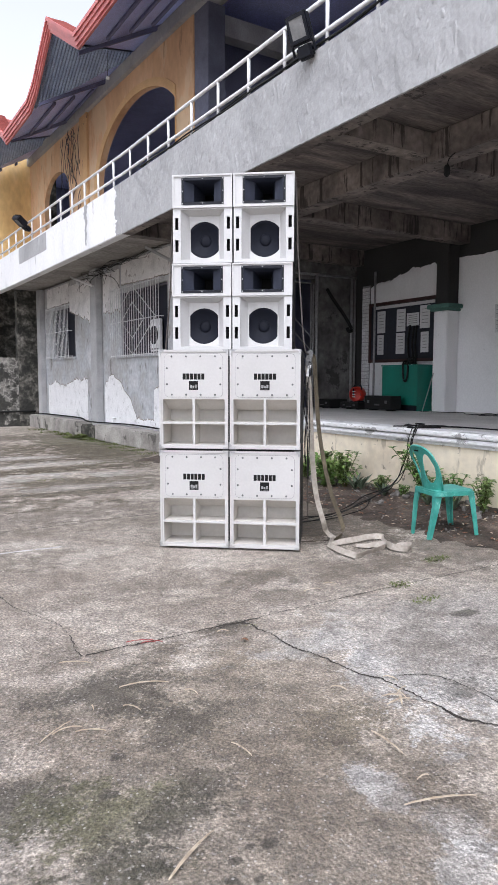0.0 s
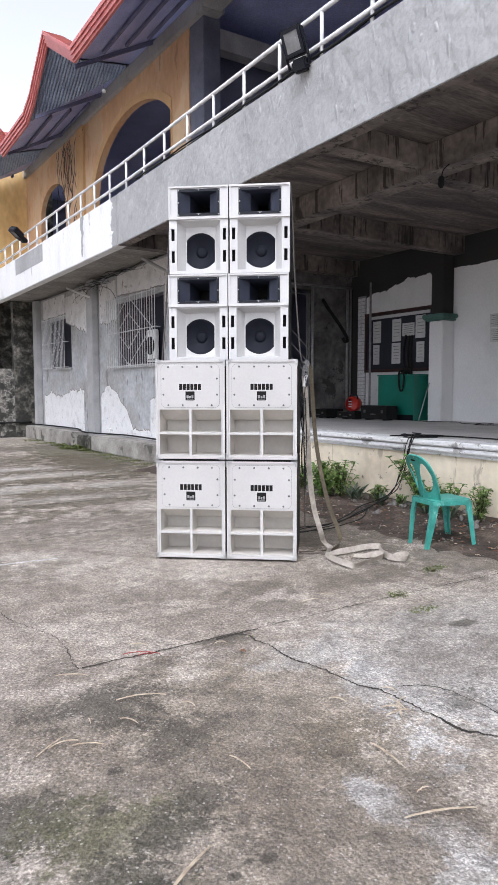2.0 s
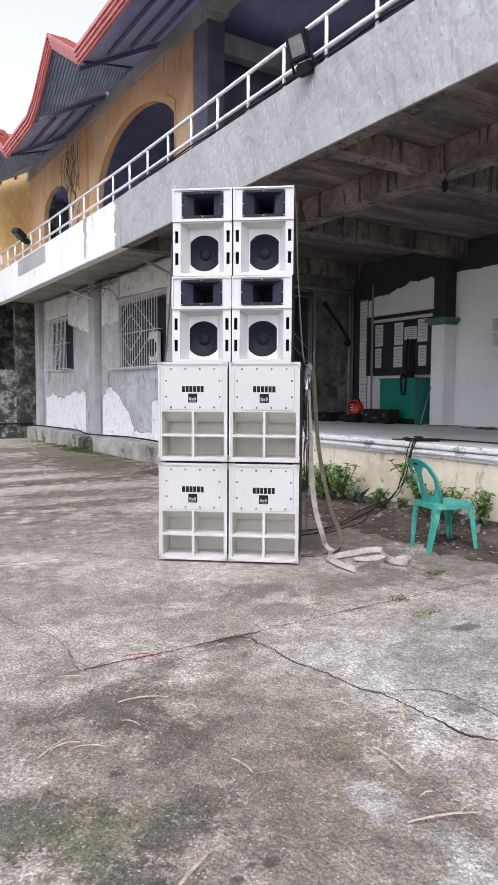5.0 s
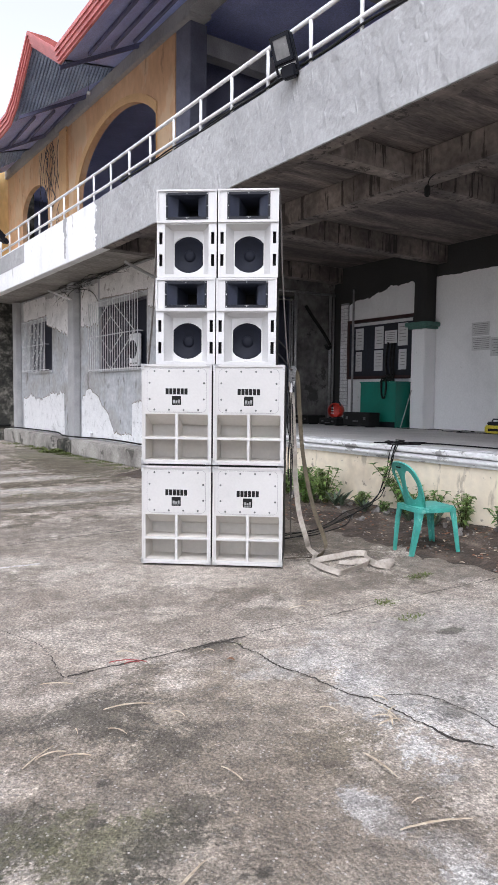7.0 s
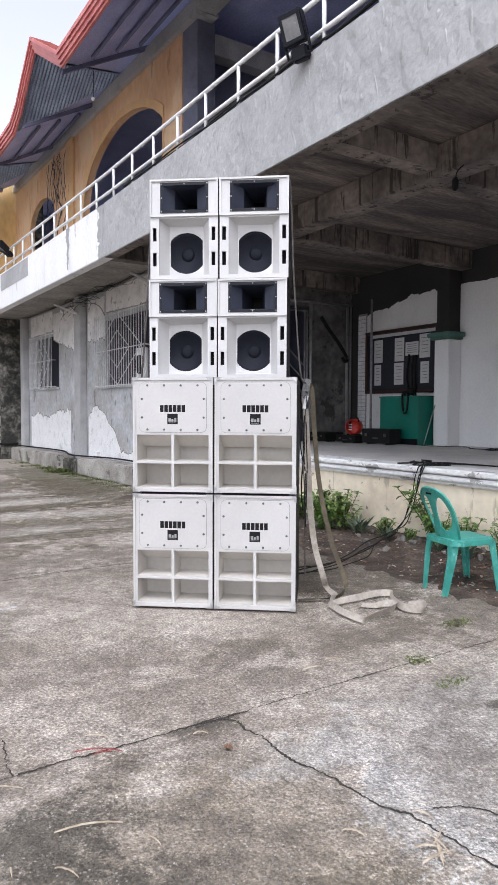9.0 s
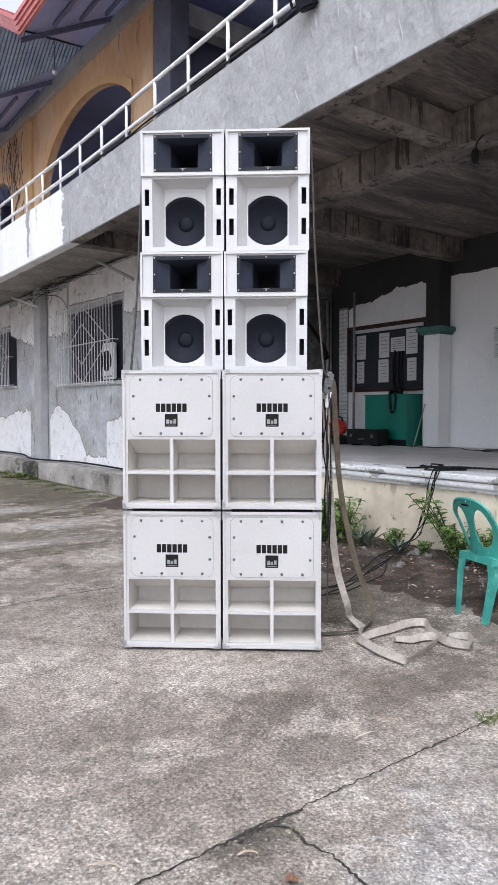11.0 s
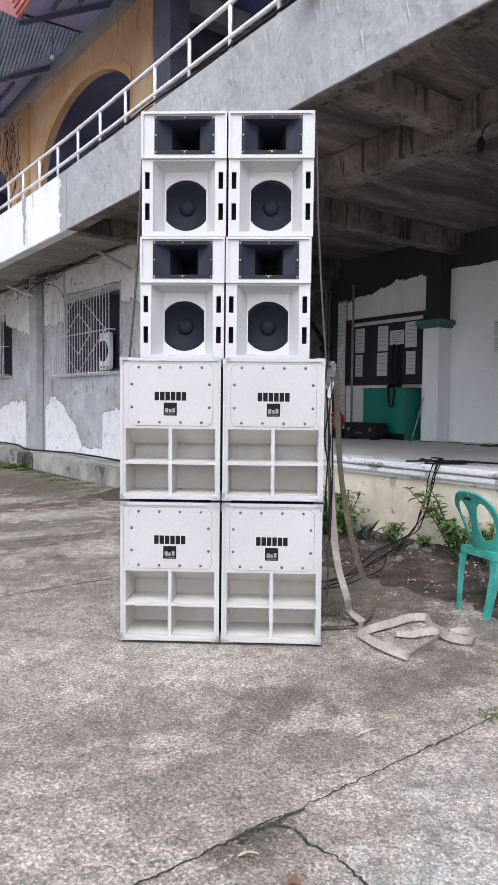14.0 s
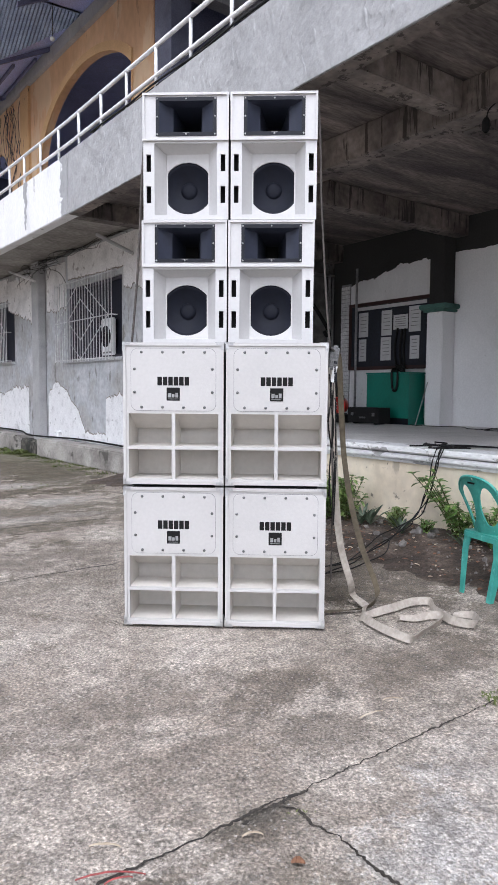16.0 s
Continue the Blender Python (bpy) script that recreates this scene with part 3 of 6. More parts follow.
M_PLINTH = surface("stained_plinth", [(0.25, (0.07, 0.065, 0.055)), (0.42, (0.22, 0.205, 0.185)), (0.6, (0.36, 0.34, 0.31)), (0.8, (0.46, 0.44, 0.41))], 1.6, bump=0.6, bscale=18, fine=0.25)

# bare concrete with the blue-grey shade under the roof in its colour
M_SHADECONC = surface("shaded_bare_concrete", [(0.3, (0.09, 0.095, 0.135)), (0.7, (0.18, 0.188, 0.245))], 2, bump=0.3, fine=0.12)
M_TERRACE = surface("grey_terrace_concrete", [(0.3, grey(0.26)), (0.7, grey(0.42))], 2, bump=0.4, fine=0.15)
wall = structure("wall_ground_floor", turned(plate(rect(6.15, 16.1, 0, 4.1), [rect(7.28, 9.65, 1.98, 3.4), rect(12.8, 14.7, 2.05, 3.4)], WX, WX + 0.2, AX), LB), M_WALL, "peeling grey plaster ground floor wall with two window openings")
remnants = [
    (ragged(11.9, 15.25, 0.38, lambda u: 1.42 - 0.15 * u + 0.05 * math.sin(u * 9), 0.13, 1), M_PEEL),
    (ragged(8.85, 10.7, 0.38, lambda u: 0.62 + 0.92 * min(1, u * 1.4) ** 0.7 if u < 0.8 else 1.52 - (u - 0.8) * 1.0, 0.1, 2), M_PEEL),
    (ragged(6.2, 8.85, 0.38, lambda u: 0.56 if u > 0.66 else 1.3 - 0.5 * max(0, u - 0.5), 0.12, 3), M_PEEL),
    (ragged(9.7, 10.72, 3.95, lambda u: 3.05, 0.12, 4, flip=True), M_LIGHTPL),
    (ragged(11.3, 13.2, 3.95, lambda u: 2.8 + 0.5 * u, 0.16, 5, flip=True), M_LIGHTPL),
    (ragged(6.2, 7.2, 3.95, lambda u: 3.0 + 0.2 * u, 0.12, 6, flip=True), M_LIGHTPL),
    (ragged(6.2, 9.6, 4.05, lambda u: 3.5 + 0.08 * u, 0.06, 7, flip=True), M_LIGHTPL),
    (ragged(13.2, 15.2, 4.05, lambda u: 3.52, 0.05, 8, flip=True), M_LIGHTPL),
]
for i, (outline, material) in enumerate(remnants):
    w = 0.008 + 0.002 * (i % 2)
    part("paint_remnant", turned(plate(outline, [], WX - w, WX - 0.006, AX), LB), material, wall)
    # broken plaster edge that shows along the tear
    d = -0.035 if outline[0][1] > 2 else 0.03
    torn = outline[:2] + [(y + 0.012 * noise.noise((y * 21, i, 3)), z + d * (0.5 + 0.8 * abs(noise.noise((y * 6, i, 9))))) for y, z in outline[2:]]
    part("torn_edge", turned(plate(torn, [], WX - 0.005, WX - 0.001, AX), LB), M_BRICKISH, wall, "dark broken plaster edge")

structure("wall_upper_floor", turned(plate(rect(6.15, 16.9, 4.3, 7.95), [arch(6.5, 10.9, 4.9, 7.42, 6.0, 24, 6.84), arch(13.03, 15.2, 4.9, 7.14, 6.5, 14)], WX, WX + 0.13, AX), LB), M_YELLOW, "weathered ochre upper wall with arched openings")
structure("trim_arch", turned(plate(arch(6.3, 11.12, 4.72, 7.56, 6.0, 24, 6.832), [arch(6.51, 10.89, 4.8, 7.41, 6.0, 24, 6.85)], WX - 0.03, WX - 0.002, AX), LB), M_YPALE, "raised ochre arch surround")
structure("trim_upper_pilaster", turned(cube(WX - 0.06, WX - 0.002, 11.5, 12.0, 4.7, 7.95), LB), M_YPALE, "ochre wall pilaster")
structure("beam_upper", turned(cube(WX - 0.1, WX + 0.3, 5.4, 16.9, 7.95, 8.22, 0.01), LB), M_SLAB, "rough grey concrete tie beam")
structure("column_upper", turned(cube(WX + 0.0, WX + 0.35, 5.62, 6.12, 4.3, 7.95, 0.01), LB), M_SHADECONC, "bare concrete column")
for y in (5.7, 2.6, -0.5):
    structure("beam_terrace", cube(WX + 0.36, 7.4, y, y + 0.25, 7.5, 7.85), M_TERRACE, "bare concrete terrace beam")
structure("beam_terrace_edge", cube(WX - 0.1, WX + 0.3, -14, 5.395, 7.95, 8.22, 0.01), M_TERRACE, "bare concrete terrace edge beam")
structure("column_terrace", cube(WX + 0.0, WX + 0.35, -0.5, -0.15, 4.33, 7.95), M_SHADECONC, "bare concrete terrace column")
face = structure("balcony_face", cube(SX, SX + 0.18, -14, 5.77, 3.86, 4.7, 0.004), M_SLAB, "bare cement balcony parapet")
# added stained strip, darkens the parapet bottom that ground bounce would brighten
structure("trim_face_underside", cube(SX + 0.02, SX + 0.178, -14, 5.76, 3.8535, 3.859), M_BEAM, "stained dark strip that shades the underside of the parapet")
rnd = random.Random(61)
bm = B()
for k in range(150):
    y, z, h, w = rnd.uniform(-5.5, 5.6), rnd.uniform(3.98, 4.6), rnd.uniform(0.03, 0.12), rnd.uniform(0.01, 0.032)
    lean, rows = rnd.uniform(-0.35, 0.35), []
    for i in range(6):
        u = i / 5 * 2 - 1
        ww, dd = w * math.sqrt(1.02 - u * u) * rnd.uniform(0.7, 1.2), 0.006 * math.sqrt(1.001 - u * u)
        cy = y + lean * u * h + rnd.uniform(-0.004, 0.004)
        rows.append([bm.verts.new((SX + q, cy + p * ww, z + u * h)) for p, q in ((-1, 0.0015), (-0.5, -dd), (0.6, -0.7 * dd), (1, 0.0015))])
    for q, r in zip(rows, rows[1:]):
        for i in range(3):
            bm.faces.new((q[i], q[i + 1], r[i + 1], r[i]))
part("cement_ridges", bm, M_SLAB, face, "raised trowel ridges and drips of cement", True)
face2 = structure("balcony_face_white", turned(cube(SX, SX + 0.18, 5.775, 15.75, 3.86, 4.7, 0.012), LS), M_WHITEBAND, "whitewashed balcony parapet")


def streak(y, z0, z1, w0, w1, seed, n=40):
    """Outline of an uneven run of dirt from z1 down to z0."""
    sides = []
    for s_ in (-1, 1):
        sides.append([(y + s_ * (w0 + (w1 - w0) * i / n) * (0.6 + 0.8 * abs(noise.noise((i * 0.23, seed, s_)))) + 0.05 * noise.noise((i * 0.11, seed, 7)), z0 + (z1 - z0) * i / n) for i in range(n + 1)])
    return sides[1] + sides[0][::-1]


part("cement_patch", turned(plate(ragged(10.05, 12.35, 4.28, lambda u: 4.66, 0.008, 3), [], SX - 0.005, SX - 0.001, AX), LS), M_SLAB, face2)
border = [(5.775, 3.87)] + [(6.02 + 0.16 * noise.noise((i * 0.09, 3, 1)) + 0.07 * noise.noise((i * 0.31, 5, 1)) + 0.03 * noise.noise((i * 0.9, 2, 1)), 3.87 + 0.82 * i / 60) for i in range(61)] + [(5.775, 4.69)]
part("cement_patch", turned(plate(border, [], SX - 0.004, SX - 0.001, AX), LS), M_SLAB, face2)
part("stain", turned(plate(streak(7.5, 3.95, 4.69, 0.03, 0.12, 4), [], SX - 0.004, SX - 0.001, AX), LS), M_SLAB, face2)
part("stain", turned(plate(streak(7.1, 4.3, 4.69, 0.015, 0.05, 9), [], SX - 0.004, SX - 0.001, AX), LS), M_LIGHTPL, face2)
part("stain", turned(plate(streak(8.6, 4.4, 4.69, 0.01, 0.05, 12), [], SX - 0.004, SX - 0.001, AX), LS), M_LIGHTPL, face2)
M_SOFFIT2 = surface("plastered_soffit", [(0.28, (0.15, 0.135, 0.12)), (0.48, (0.3, 0.28, 0.26)), (0.75, (0.42, 0.4, 0.37))], 1.3, bump=0.4, bscale=14, fine=0.25, fscale=14)
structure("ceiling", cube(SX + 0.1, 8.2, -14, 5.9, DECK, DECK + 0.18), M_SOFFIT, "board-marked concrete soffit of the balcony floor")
structure("ceiling", turned(cube(SX + 0.1, 8.2, 5.9, 16.2, DECK, DECK + 0.18), LS), M_SOFFIT2, "plastered grey soffit of the balcony floor")
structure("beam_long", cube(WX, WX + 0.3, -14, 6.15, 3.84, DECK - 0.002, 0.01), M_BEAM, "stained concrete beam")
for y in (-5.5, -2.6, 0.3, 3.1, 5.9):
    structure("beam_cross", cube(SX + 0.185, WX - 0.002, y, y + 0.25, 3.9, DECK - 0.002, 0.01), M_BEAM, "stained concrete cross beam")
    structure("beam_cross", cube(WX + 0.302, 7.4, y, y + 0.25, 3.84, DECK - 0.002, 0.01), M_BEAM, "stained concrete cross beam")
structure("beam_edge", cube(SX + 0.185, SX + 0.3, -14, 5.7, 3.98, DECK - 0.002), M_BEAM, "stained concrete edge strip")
structure("stage_floor", cube(WX + 0.02, 7.6, -14, 6.15, 0.0, FLOOR), M_STAGE, "smooth grey cement stage floor")
structure("stage_wall", cube(WX - 0.02, WX + 0.018, -14, 6.14, 0.0, 0.7), M_CREAM, "cream painted stage front wall")
bm = cube(WX - 0.05, WX + 0.019, -14, 6.14, 0.7, 0.735, 0.008)
box(bm, WX - 0.085, WX + 0.019, -14, 6.14, 0.737, 0.79, 0.012)
box(bm, WX - 0.105, WX + 0.25, -14, 6.14, 0.8, FLOOR + 0.006, 0.014)
structure("trim_stage_edge", bm, M_LIP, "chipped white moulded stage edging")
wall_b = structure("wall_back", plate(rect(-14, 6.15, 0.0, DECK), [rect(-1.2, 1.85, FLOOR, 3.0)], 7.4, 7.6, AX), M_BACKSHADE, "bare plaster wall behind the stage")
part("white_paint", plate(ragged(1.9, 3.34, FLOOR, lambda u: 3.62, 0.02, 11), [], 7.39, 7.399, AX), M_BACKWHITE, wall_b)
part("white_paint", plate(ragged(3.55, 5.72, FLOOR, lambda u: 3.6 - 0.42 * max(0, u - 0.42) ** 0.8, 0.07, 12, 160), [], 7.39, 7.399, AX), M_BACKWHITE, wall_b)
part("white_paint", plate(ragged(-14, -1.25, FLOOR, lambda u: 3.62, 0.02, 13), [], 7.39, 7.399, AX), M_BACKWHITE, wall_b)
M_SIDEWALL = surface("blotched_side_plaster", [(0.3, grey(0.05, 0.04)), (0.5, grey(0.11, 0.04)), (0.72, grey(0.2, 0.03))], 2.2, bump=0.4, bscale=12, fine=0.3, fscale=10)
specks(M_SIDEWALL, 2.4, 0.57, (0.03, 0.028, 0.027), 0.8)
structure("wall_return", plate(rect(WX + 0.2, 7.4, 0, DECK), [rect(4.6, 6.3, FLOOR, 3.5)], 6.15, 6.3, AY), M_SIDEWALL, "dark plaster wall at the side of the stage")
# plain walls added to close the rooms, their bluish dimness put into the colour
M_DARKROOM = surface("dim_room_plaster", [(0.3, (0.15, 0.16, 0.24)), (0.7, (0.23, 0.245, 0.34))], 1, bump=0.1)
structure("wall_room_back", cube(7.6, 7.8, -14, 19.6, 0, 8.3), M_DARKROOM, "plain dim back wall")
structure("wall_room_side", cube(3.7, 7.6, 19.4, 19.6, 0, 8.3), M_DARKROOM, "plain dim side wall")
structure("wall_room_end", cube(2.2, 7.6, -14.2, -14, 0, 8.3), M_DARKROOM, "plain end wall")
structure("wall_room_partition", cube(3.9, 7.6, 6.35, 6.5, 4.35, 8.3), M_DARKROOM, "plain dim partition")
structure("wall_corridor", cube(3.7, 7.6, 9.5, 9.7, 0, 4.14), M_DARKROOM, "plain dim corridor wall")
structure("ceiling_upper", cube(3.8, 7.6, -14, 19.4, 8.24, 8.3), M_UNDER, "upper ceiling with bluish light in its colour")
structure("floor_room", cube(3.75, 7.6, 6.3, 19.4, 0.3, 0.38), M_STAGE, "dim cement floor")

specks(M_PLINTH, 2.2, 0.58, (0.05, 0.047, 0.038), 0.8)
structure("plinth", turned(cube(3.08, WX - 0.001, 6.15, 10.5, -0.02, 0.36, 0.03), LB), M_PLINTH, "stained cement plinth along the wall")
structure("plinth", turned(cube(3.12, WX - 0.001, 10.55, 11.6, -0.02, 0.3, 0.03), LB), M_MOSS, "blackened cement plinth below the pilaster")
structure("plinth", turned(cube(3.05, WX - 0.001, 11.65, 16.0, -0.02, 0.37, 0.03), LB), M_PLINTH, "stained cement plinth along the wall")
for y0, y1, d in ((10.8, 11.2, 0.17), (15.45, 15.8, 0.16)):
    structure("pilaster", turned(cube(WX - d, WX - 0.008, y0, y1, 0.3, 4.1, 0.012), LB), M_PILASTER, "grey cement pilaster")
def rubble_material():
    m = surface("rubble_masonry", [(0.3, (0.05, 0.048, 0.042)), (0.5, (0.14, 0.132, 0.118)), (0.75, (0.26, 0.245, 0.22))], 2.2, bump=0.8, bscale=9, fine=0.4, fscale=10, distort=0.8)
    n, l = m.node_tree.nodes, m.node_tree.links
    b = n["Principled BSDF"]
    vo = n.new("ShaderNodeTexVoronoi")
    vo.feature = "DISTANCE_TO_EDGE"
    vo.inputs["Scale"].default_value = 5.5
    wob = n.new("ShaderNodeTexNoise")
    wob.inputs["Scale"].default_value, wob.inputs["Detail"].default_value = 3.0, 3
    pos = n.new("ShaderNodeNewGeometry").outputs["Position"]
    l.new(pos, wob.inputs["Vector"])
    shift = n.new("ShaderNodeVectorMath")
    shift.operation = "MULTIPLY_ADD"
    shift.inputs[1].default_value = (0.35, 0.35, 0.35)
    l.new(wob.outputs["Color"], shift.inputs[0])
    l.new(pos, shift.inputs[2])
    l.new(shift.outputs["Vector"], vo.inputs["Vector"])
    ra = n.new("ShaderNodeMapRange")
    ra.inputs["From Min"].default_value, ra.inputs["From Max"].default_value = 0.03, 0.09
    ra.inputs["To Min"].default_value, ra.inputs["To Max"].default_value = 0.6, 0.0
    l.new(vo.outputs["Distance"], ra.inputs["Value"])
    mx = n.new("ShaderNodeMix")
    mx.data_type = "RGBA"
    mx.inputs["B"].default_value = (0.4, 0.38, 0.34, 1)
    l.new(ra.outputs["Result"], mx.inputs["Factor"])
    l.new(b.inputs["Base Color"].links[0].from_socket, mx.inputs["A"])
    l.new(mx.outputs["Result"], b.inputs["Base Color"])
    specks(m, 1.7, 0.5, (0.018, 0.018, 0.014), 0.9)
    return m


M_RUBBLE = rubble_material()
structure("wall_far", cube(-30, 1.5, 16.35, 16.7, -0.05, 8.3), M_RUBBLE, "moss-blackened old rubble masonry wall")
structure("wall_far_behind", cube(1.3, 4.2, 17.3, 17.5, -0.05, 8.3), M_MOSS, "streaked old wall behind the balcony end")
structure("wall_far", cube(1.502, 2.08, 16.35, 16.7, -0.05, 4.14), M_RUBBLE, "moss-blackened old rubble masonry wall")
structure("wall_far", cube(2.082, 2.62, 16.35, 16.7, -0.05, 2.1), M_RUBBLE, "low rubble masonry wall")
structure("wall_far_side", cube(2.622, 3.4, 16.3, 16.6, -0.05, 4.14), M_MOSS, "dark mossy wall under the balcony")
M_YWASH = surface("washed_out_ochre", [(0.25, (0.46, 0.29, 0.11)), (0.5, (0.66, 0.46, 0.2)), (0.8, (0.78, 0.62, 0.38))], 0.9, bump=0.2, bscale=8, fine=0.1, fscale=9, stretch=(1, 1, 0.5))
structure("wall_yellow_return", turned(cube(1.9, WX - 0.002, 16.6, 16.9, 4.33, 8.2), LB), M_YWASH, "weathered ochre wall")

# ---- roof ----
EX, EZ = 1.75, 7.42
RISE = 1.0
GABLETS = [(-4.4, -1.0), (1.4, 4.8), (7.2, 10.6), (13.0, 16.2)]


def roof():
    slope = (8.32 - EZ) / (WX - EX)

    def sheet(bm, p, z_off):
        bm.faces.new([bm.verts.new((x, y, z + z_off)) for x, y, z in p])

    top = (9.0, EZ + slope * (9.0 - EX))
    for z_off, name, mat_, label in ((0.0, "roof_underside", M_UNDER, "underside of the roof sheeting with bluish light in its colour"), (0.11, "roof", M_ROOF, "rusty red corrugated roof")):
        bm = B()
        last = -14.0
        for a, c in GABLETS:
            mid, rx = (a + c) / 2, EX + RISE / slope
            R = (rx, mid, EZ + RISE)
            sheet(bm, [(EX, last, EZ), (EX, a, EZ), (top[0], a, top[1]), (top[0], last, top[1])], z_off)
            sheet(bm, [(EX, a, EZ), (EX, mid, EZ + RISE), R], z_off)
            sheet(bm, [(EX, mid, EZ + RISE), (EX, c, EZ), R], z_off)
            sheet(bm, [(EX, a, EZ), R, (top[0], mid, top[1]), (top[0], a, top[1])], z_off)
            sheet(bm, [R, (EX, c, EZ), (top[0], c, top[1]), (top[0], mid, top[1])], z_off)
            last = c
        sheet(bm, [(EX, last, EZ), (EX, 16.4, EZ), (top[0], 16.4, top[1]), (top[0], last, top[1])], z_off)
        structure(name, bm, mat_, label)
    # corrugated sheets under the gablets
    for a, c in GABLETS:
        mid = (a + c) / 2
        for y0, y1 in ((a, mid), (mid, c)):
            bm = B()
            prev = None
            for i in range(104):
                x = EX + 0.03 + i * 0.0165
                w = 0.013 * math.sin(i * math.pi / 2)
                h = max(0.0, 1 - (x - EX) / (RISE / slope))
                if y0 == a:
                    p, q = (mid, EZ + RISE), (mid - (mid - a) * h, EZ + RISE - RISE * h)
                else:
                    p, q = (mid, EZ + RISE), (mid + (c - mid) * h, EZ + RISE - RISE * h)
                row = [bm.verts.new((x, y, z - 0.035 + w)) for y, z in (p, q)]
                if prev:
                    bm.faces.new((prev[0], prev[1], row[1], row[0]))
                prev = row
            structure("roof_sheet", bm, M_TINSHEET, "bare corrugated sheet under the gablet")
    # rafters and purlins below
    k = 0
    for y in [-3.4 + 2.7 * i for i in range(7)]:
        bm = B()
        z0, z1 = EZ - 0.02, EZ + slope * (WX - EX) - 0.02
        vs = [bm.verts.new(p) for p in ((EX + 0.05, y, z0 - 0.07), (EX + 0.05, y + 0.06, z0 - 0.07), (WX, y + 0.06, z1 - 0.09), (WX, y, z1 - 0.09), (EX + 0.05, y, z0), (EX + 0.05, y + 0.06, z0), (WX, y + 0.06, z1), (WX, y, z1))]
        for q in ((0, 1, 2, 3), (4, 7, 6, 5), (0, 4, 5, 1), (1, 5, 6, 2), (2, 6, 7, 3), (3, 7, 4, 0)):
            bm.faces.new([vs[i] for i in q])
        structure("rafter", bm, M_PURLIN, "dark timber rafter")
    for x in (EX + 0.5, EX + 0.95, EX + 1.4):
        zz = EZ + slope * (x - EX)
        bm = B()
        edges = [-14.0] + [v for g in GABLETS for v in g] + [16.4]
        for y0, y1 in zip(edges[::2], edges[1::2]):
            box(bm, x, x + 0.045, y0, y1, zz - 0.07, zz - 0.012)
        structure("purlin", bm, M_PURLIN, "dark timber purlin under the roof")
    pts = [(-14.0, EZ)]
    for a, c in GABLETS:
        m_ = (a + c) / 2
        pts += [(a, EZ), (m_, EZ + RISE), (c - 0.55, EZ + 0.2), (c, EZ)]
    pts.append((16.4, EZ))
    bm = B()
    for dx, lo, hi in ((0.0, -0.1, 0.03), (-0.03, -0.05, 0.08), (-0.055, 0.03, 0.13), (-0.08, 0.1, 0.17)):
        rows = [[bm.verts.new((EX + dx + e, y, z + h)) for e, h in ((0.0, lo), (-0.04, lo), (-0.04, hi), (0.0, hi))] for y, z in pts]
        for q, s in zip(rows, rows[1:]):
            for i in range(4):
                bm.faces.new((q[i], q[(i + 1) % 4], s[(i + 1) % 4], s[i]))
        bm.faces.new(rows[0])
        bm.faces.new(rows[-1])
    structure("fascia", bm, M_RED, "faded red moulded fascia board with gablets")
    # wavy sheet edges above the fascia
    bm = B()
    for (ya, za), (yb, zb) in zip(pts, pts[1:]):
        n = int(abs(yb - ya) / 0.055)
        for i in range(n):
            u, v = i / n, (i + 0.55) / n
            y0, y1, zz = ya + (yb - ya) * u, ya + (yb - ya) * v, za + (zb - za) * u + 0.17
            box(bm, EX - 0.11, EX + 0.3, y0, y1, zz, zz + 0.01)
    structure("roof_edge", bm, M_ROOF, "rusty corrugated roof edge")


roof()

# ---- loudspeaker stack ----
S = pose(0, 0, 0, 0, 0, -38.6)


def rounded(u0, u1, v0, v1, r, n=5):
    out = []
    for cu, cv, a0 in ((u1 - r, v0 + r, -90), (u1 - r, v1 - r, 0), (u0 + r, v1 - r, 90), (u0 + r, v0 + r, 180)):
        for k in range(n + 1):
            a = radians(a0 + 90 * k / n)
            out.append((cu + r * math.cos(a), cv + r * math.sin(a)))
    return out


def dome(r, h, seg=8):
    """A small bolt head that bulges towards -y."""
    bm = B()
    rings = []
    for rr, yy in ((r, 0.0), (r, -0.25 * h), (r * 0.7, -0.8 * h)):
        rings.append([bm.verts.new((rr * math.cos(k * math.tau / seg), yy, rr * math.sin(k * math.tau / seg))) for k in range(seg)])
    for q, s in zip(rings, rings[1:]):
        for k in range(seg):
            bm.faces.new((q[k], q[(k + 1) % seg], s[(k + 1) % seg], s[k]))
    bm.faces.new(rings[-1])
    return bm


def repeat(first, places, parent):
    """Further copies of a part that share its mesh."""
    for p in places:
        ob = first.copy()
        scene.collection.objects.link(ob)
        ob.parent, ob.location = parent, p


def shell(bm, W, H, D, t=0.018, y0=0.018):
    box(bm, 0, t, y0, D, 0.008, H)
    box(bm, W - t, W, y0, D, 0.008, H)
    box(bm, t, W - t, y0, D, H - t, H)
    box(bm, t, W - t, y0, D, 0.008, 0.008 + t)
    box(bm, t, W - t, D - t, D, 0.008 + t, H - t)
    return bm


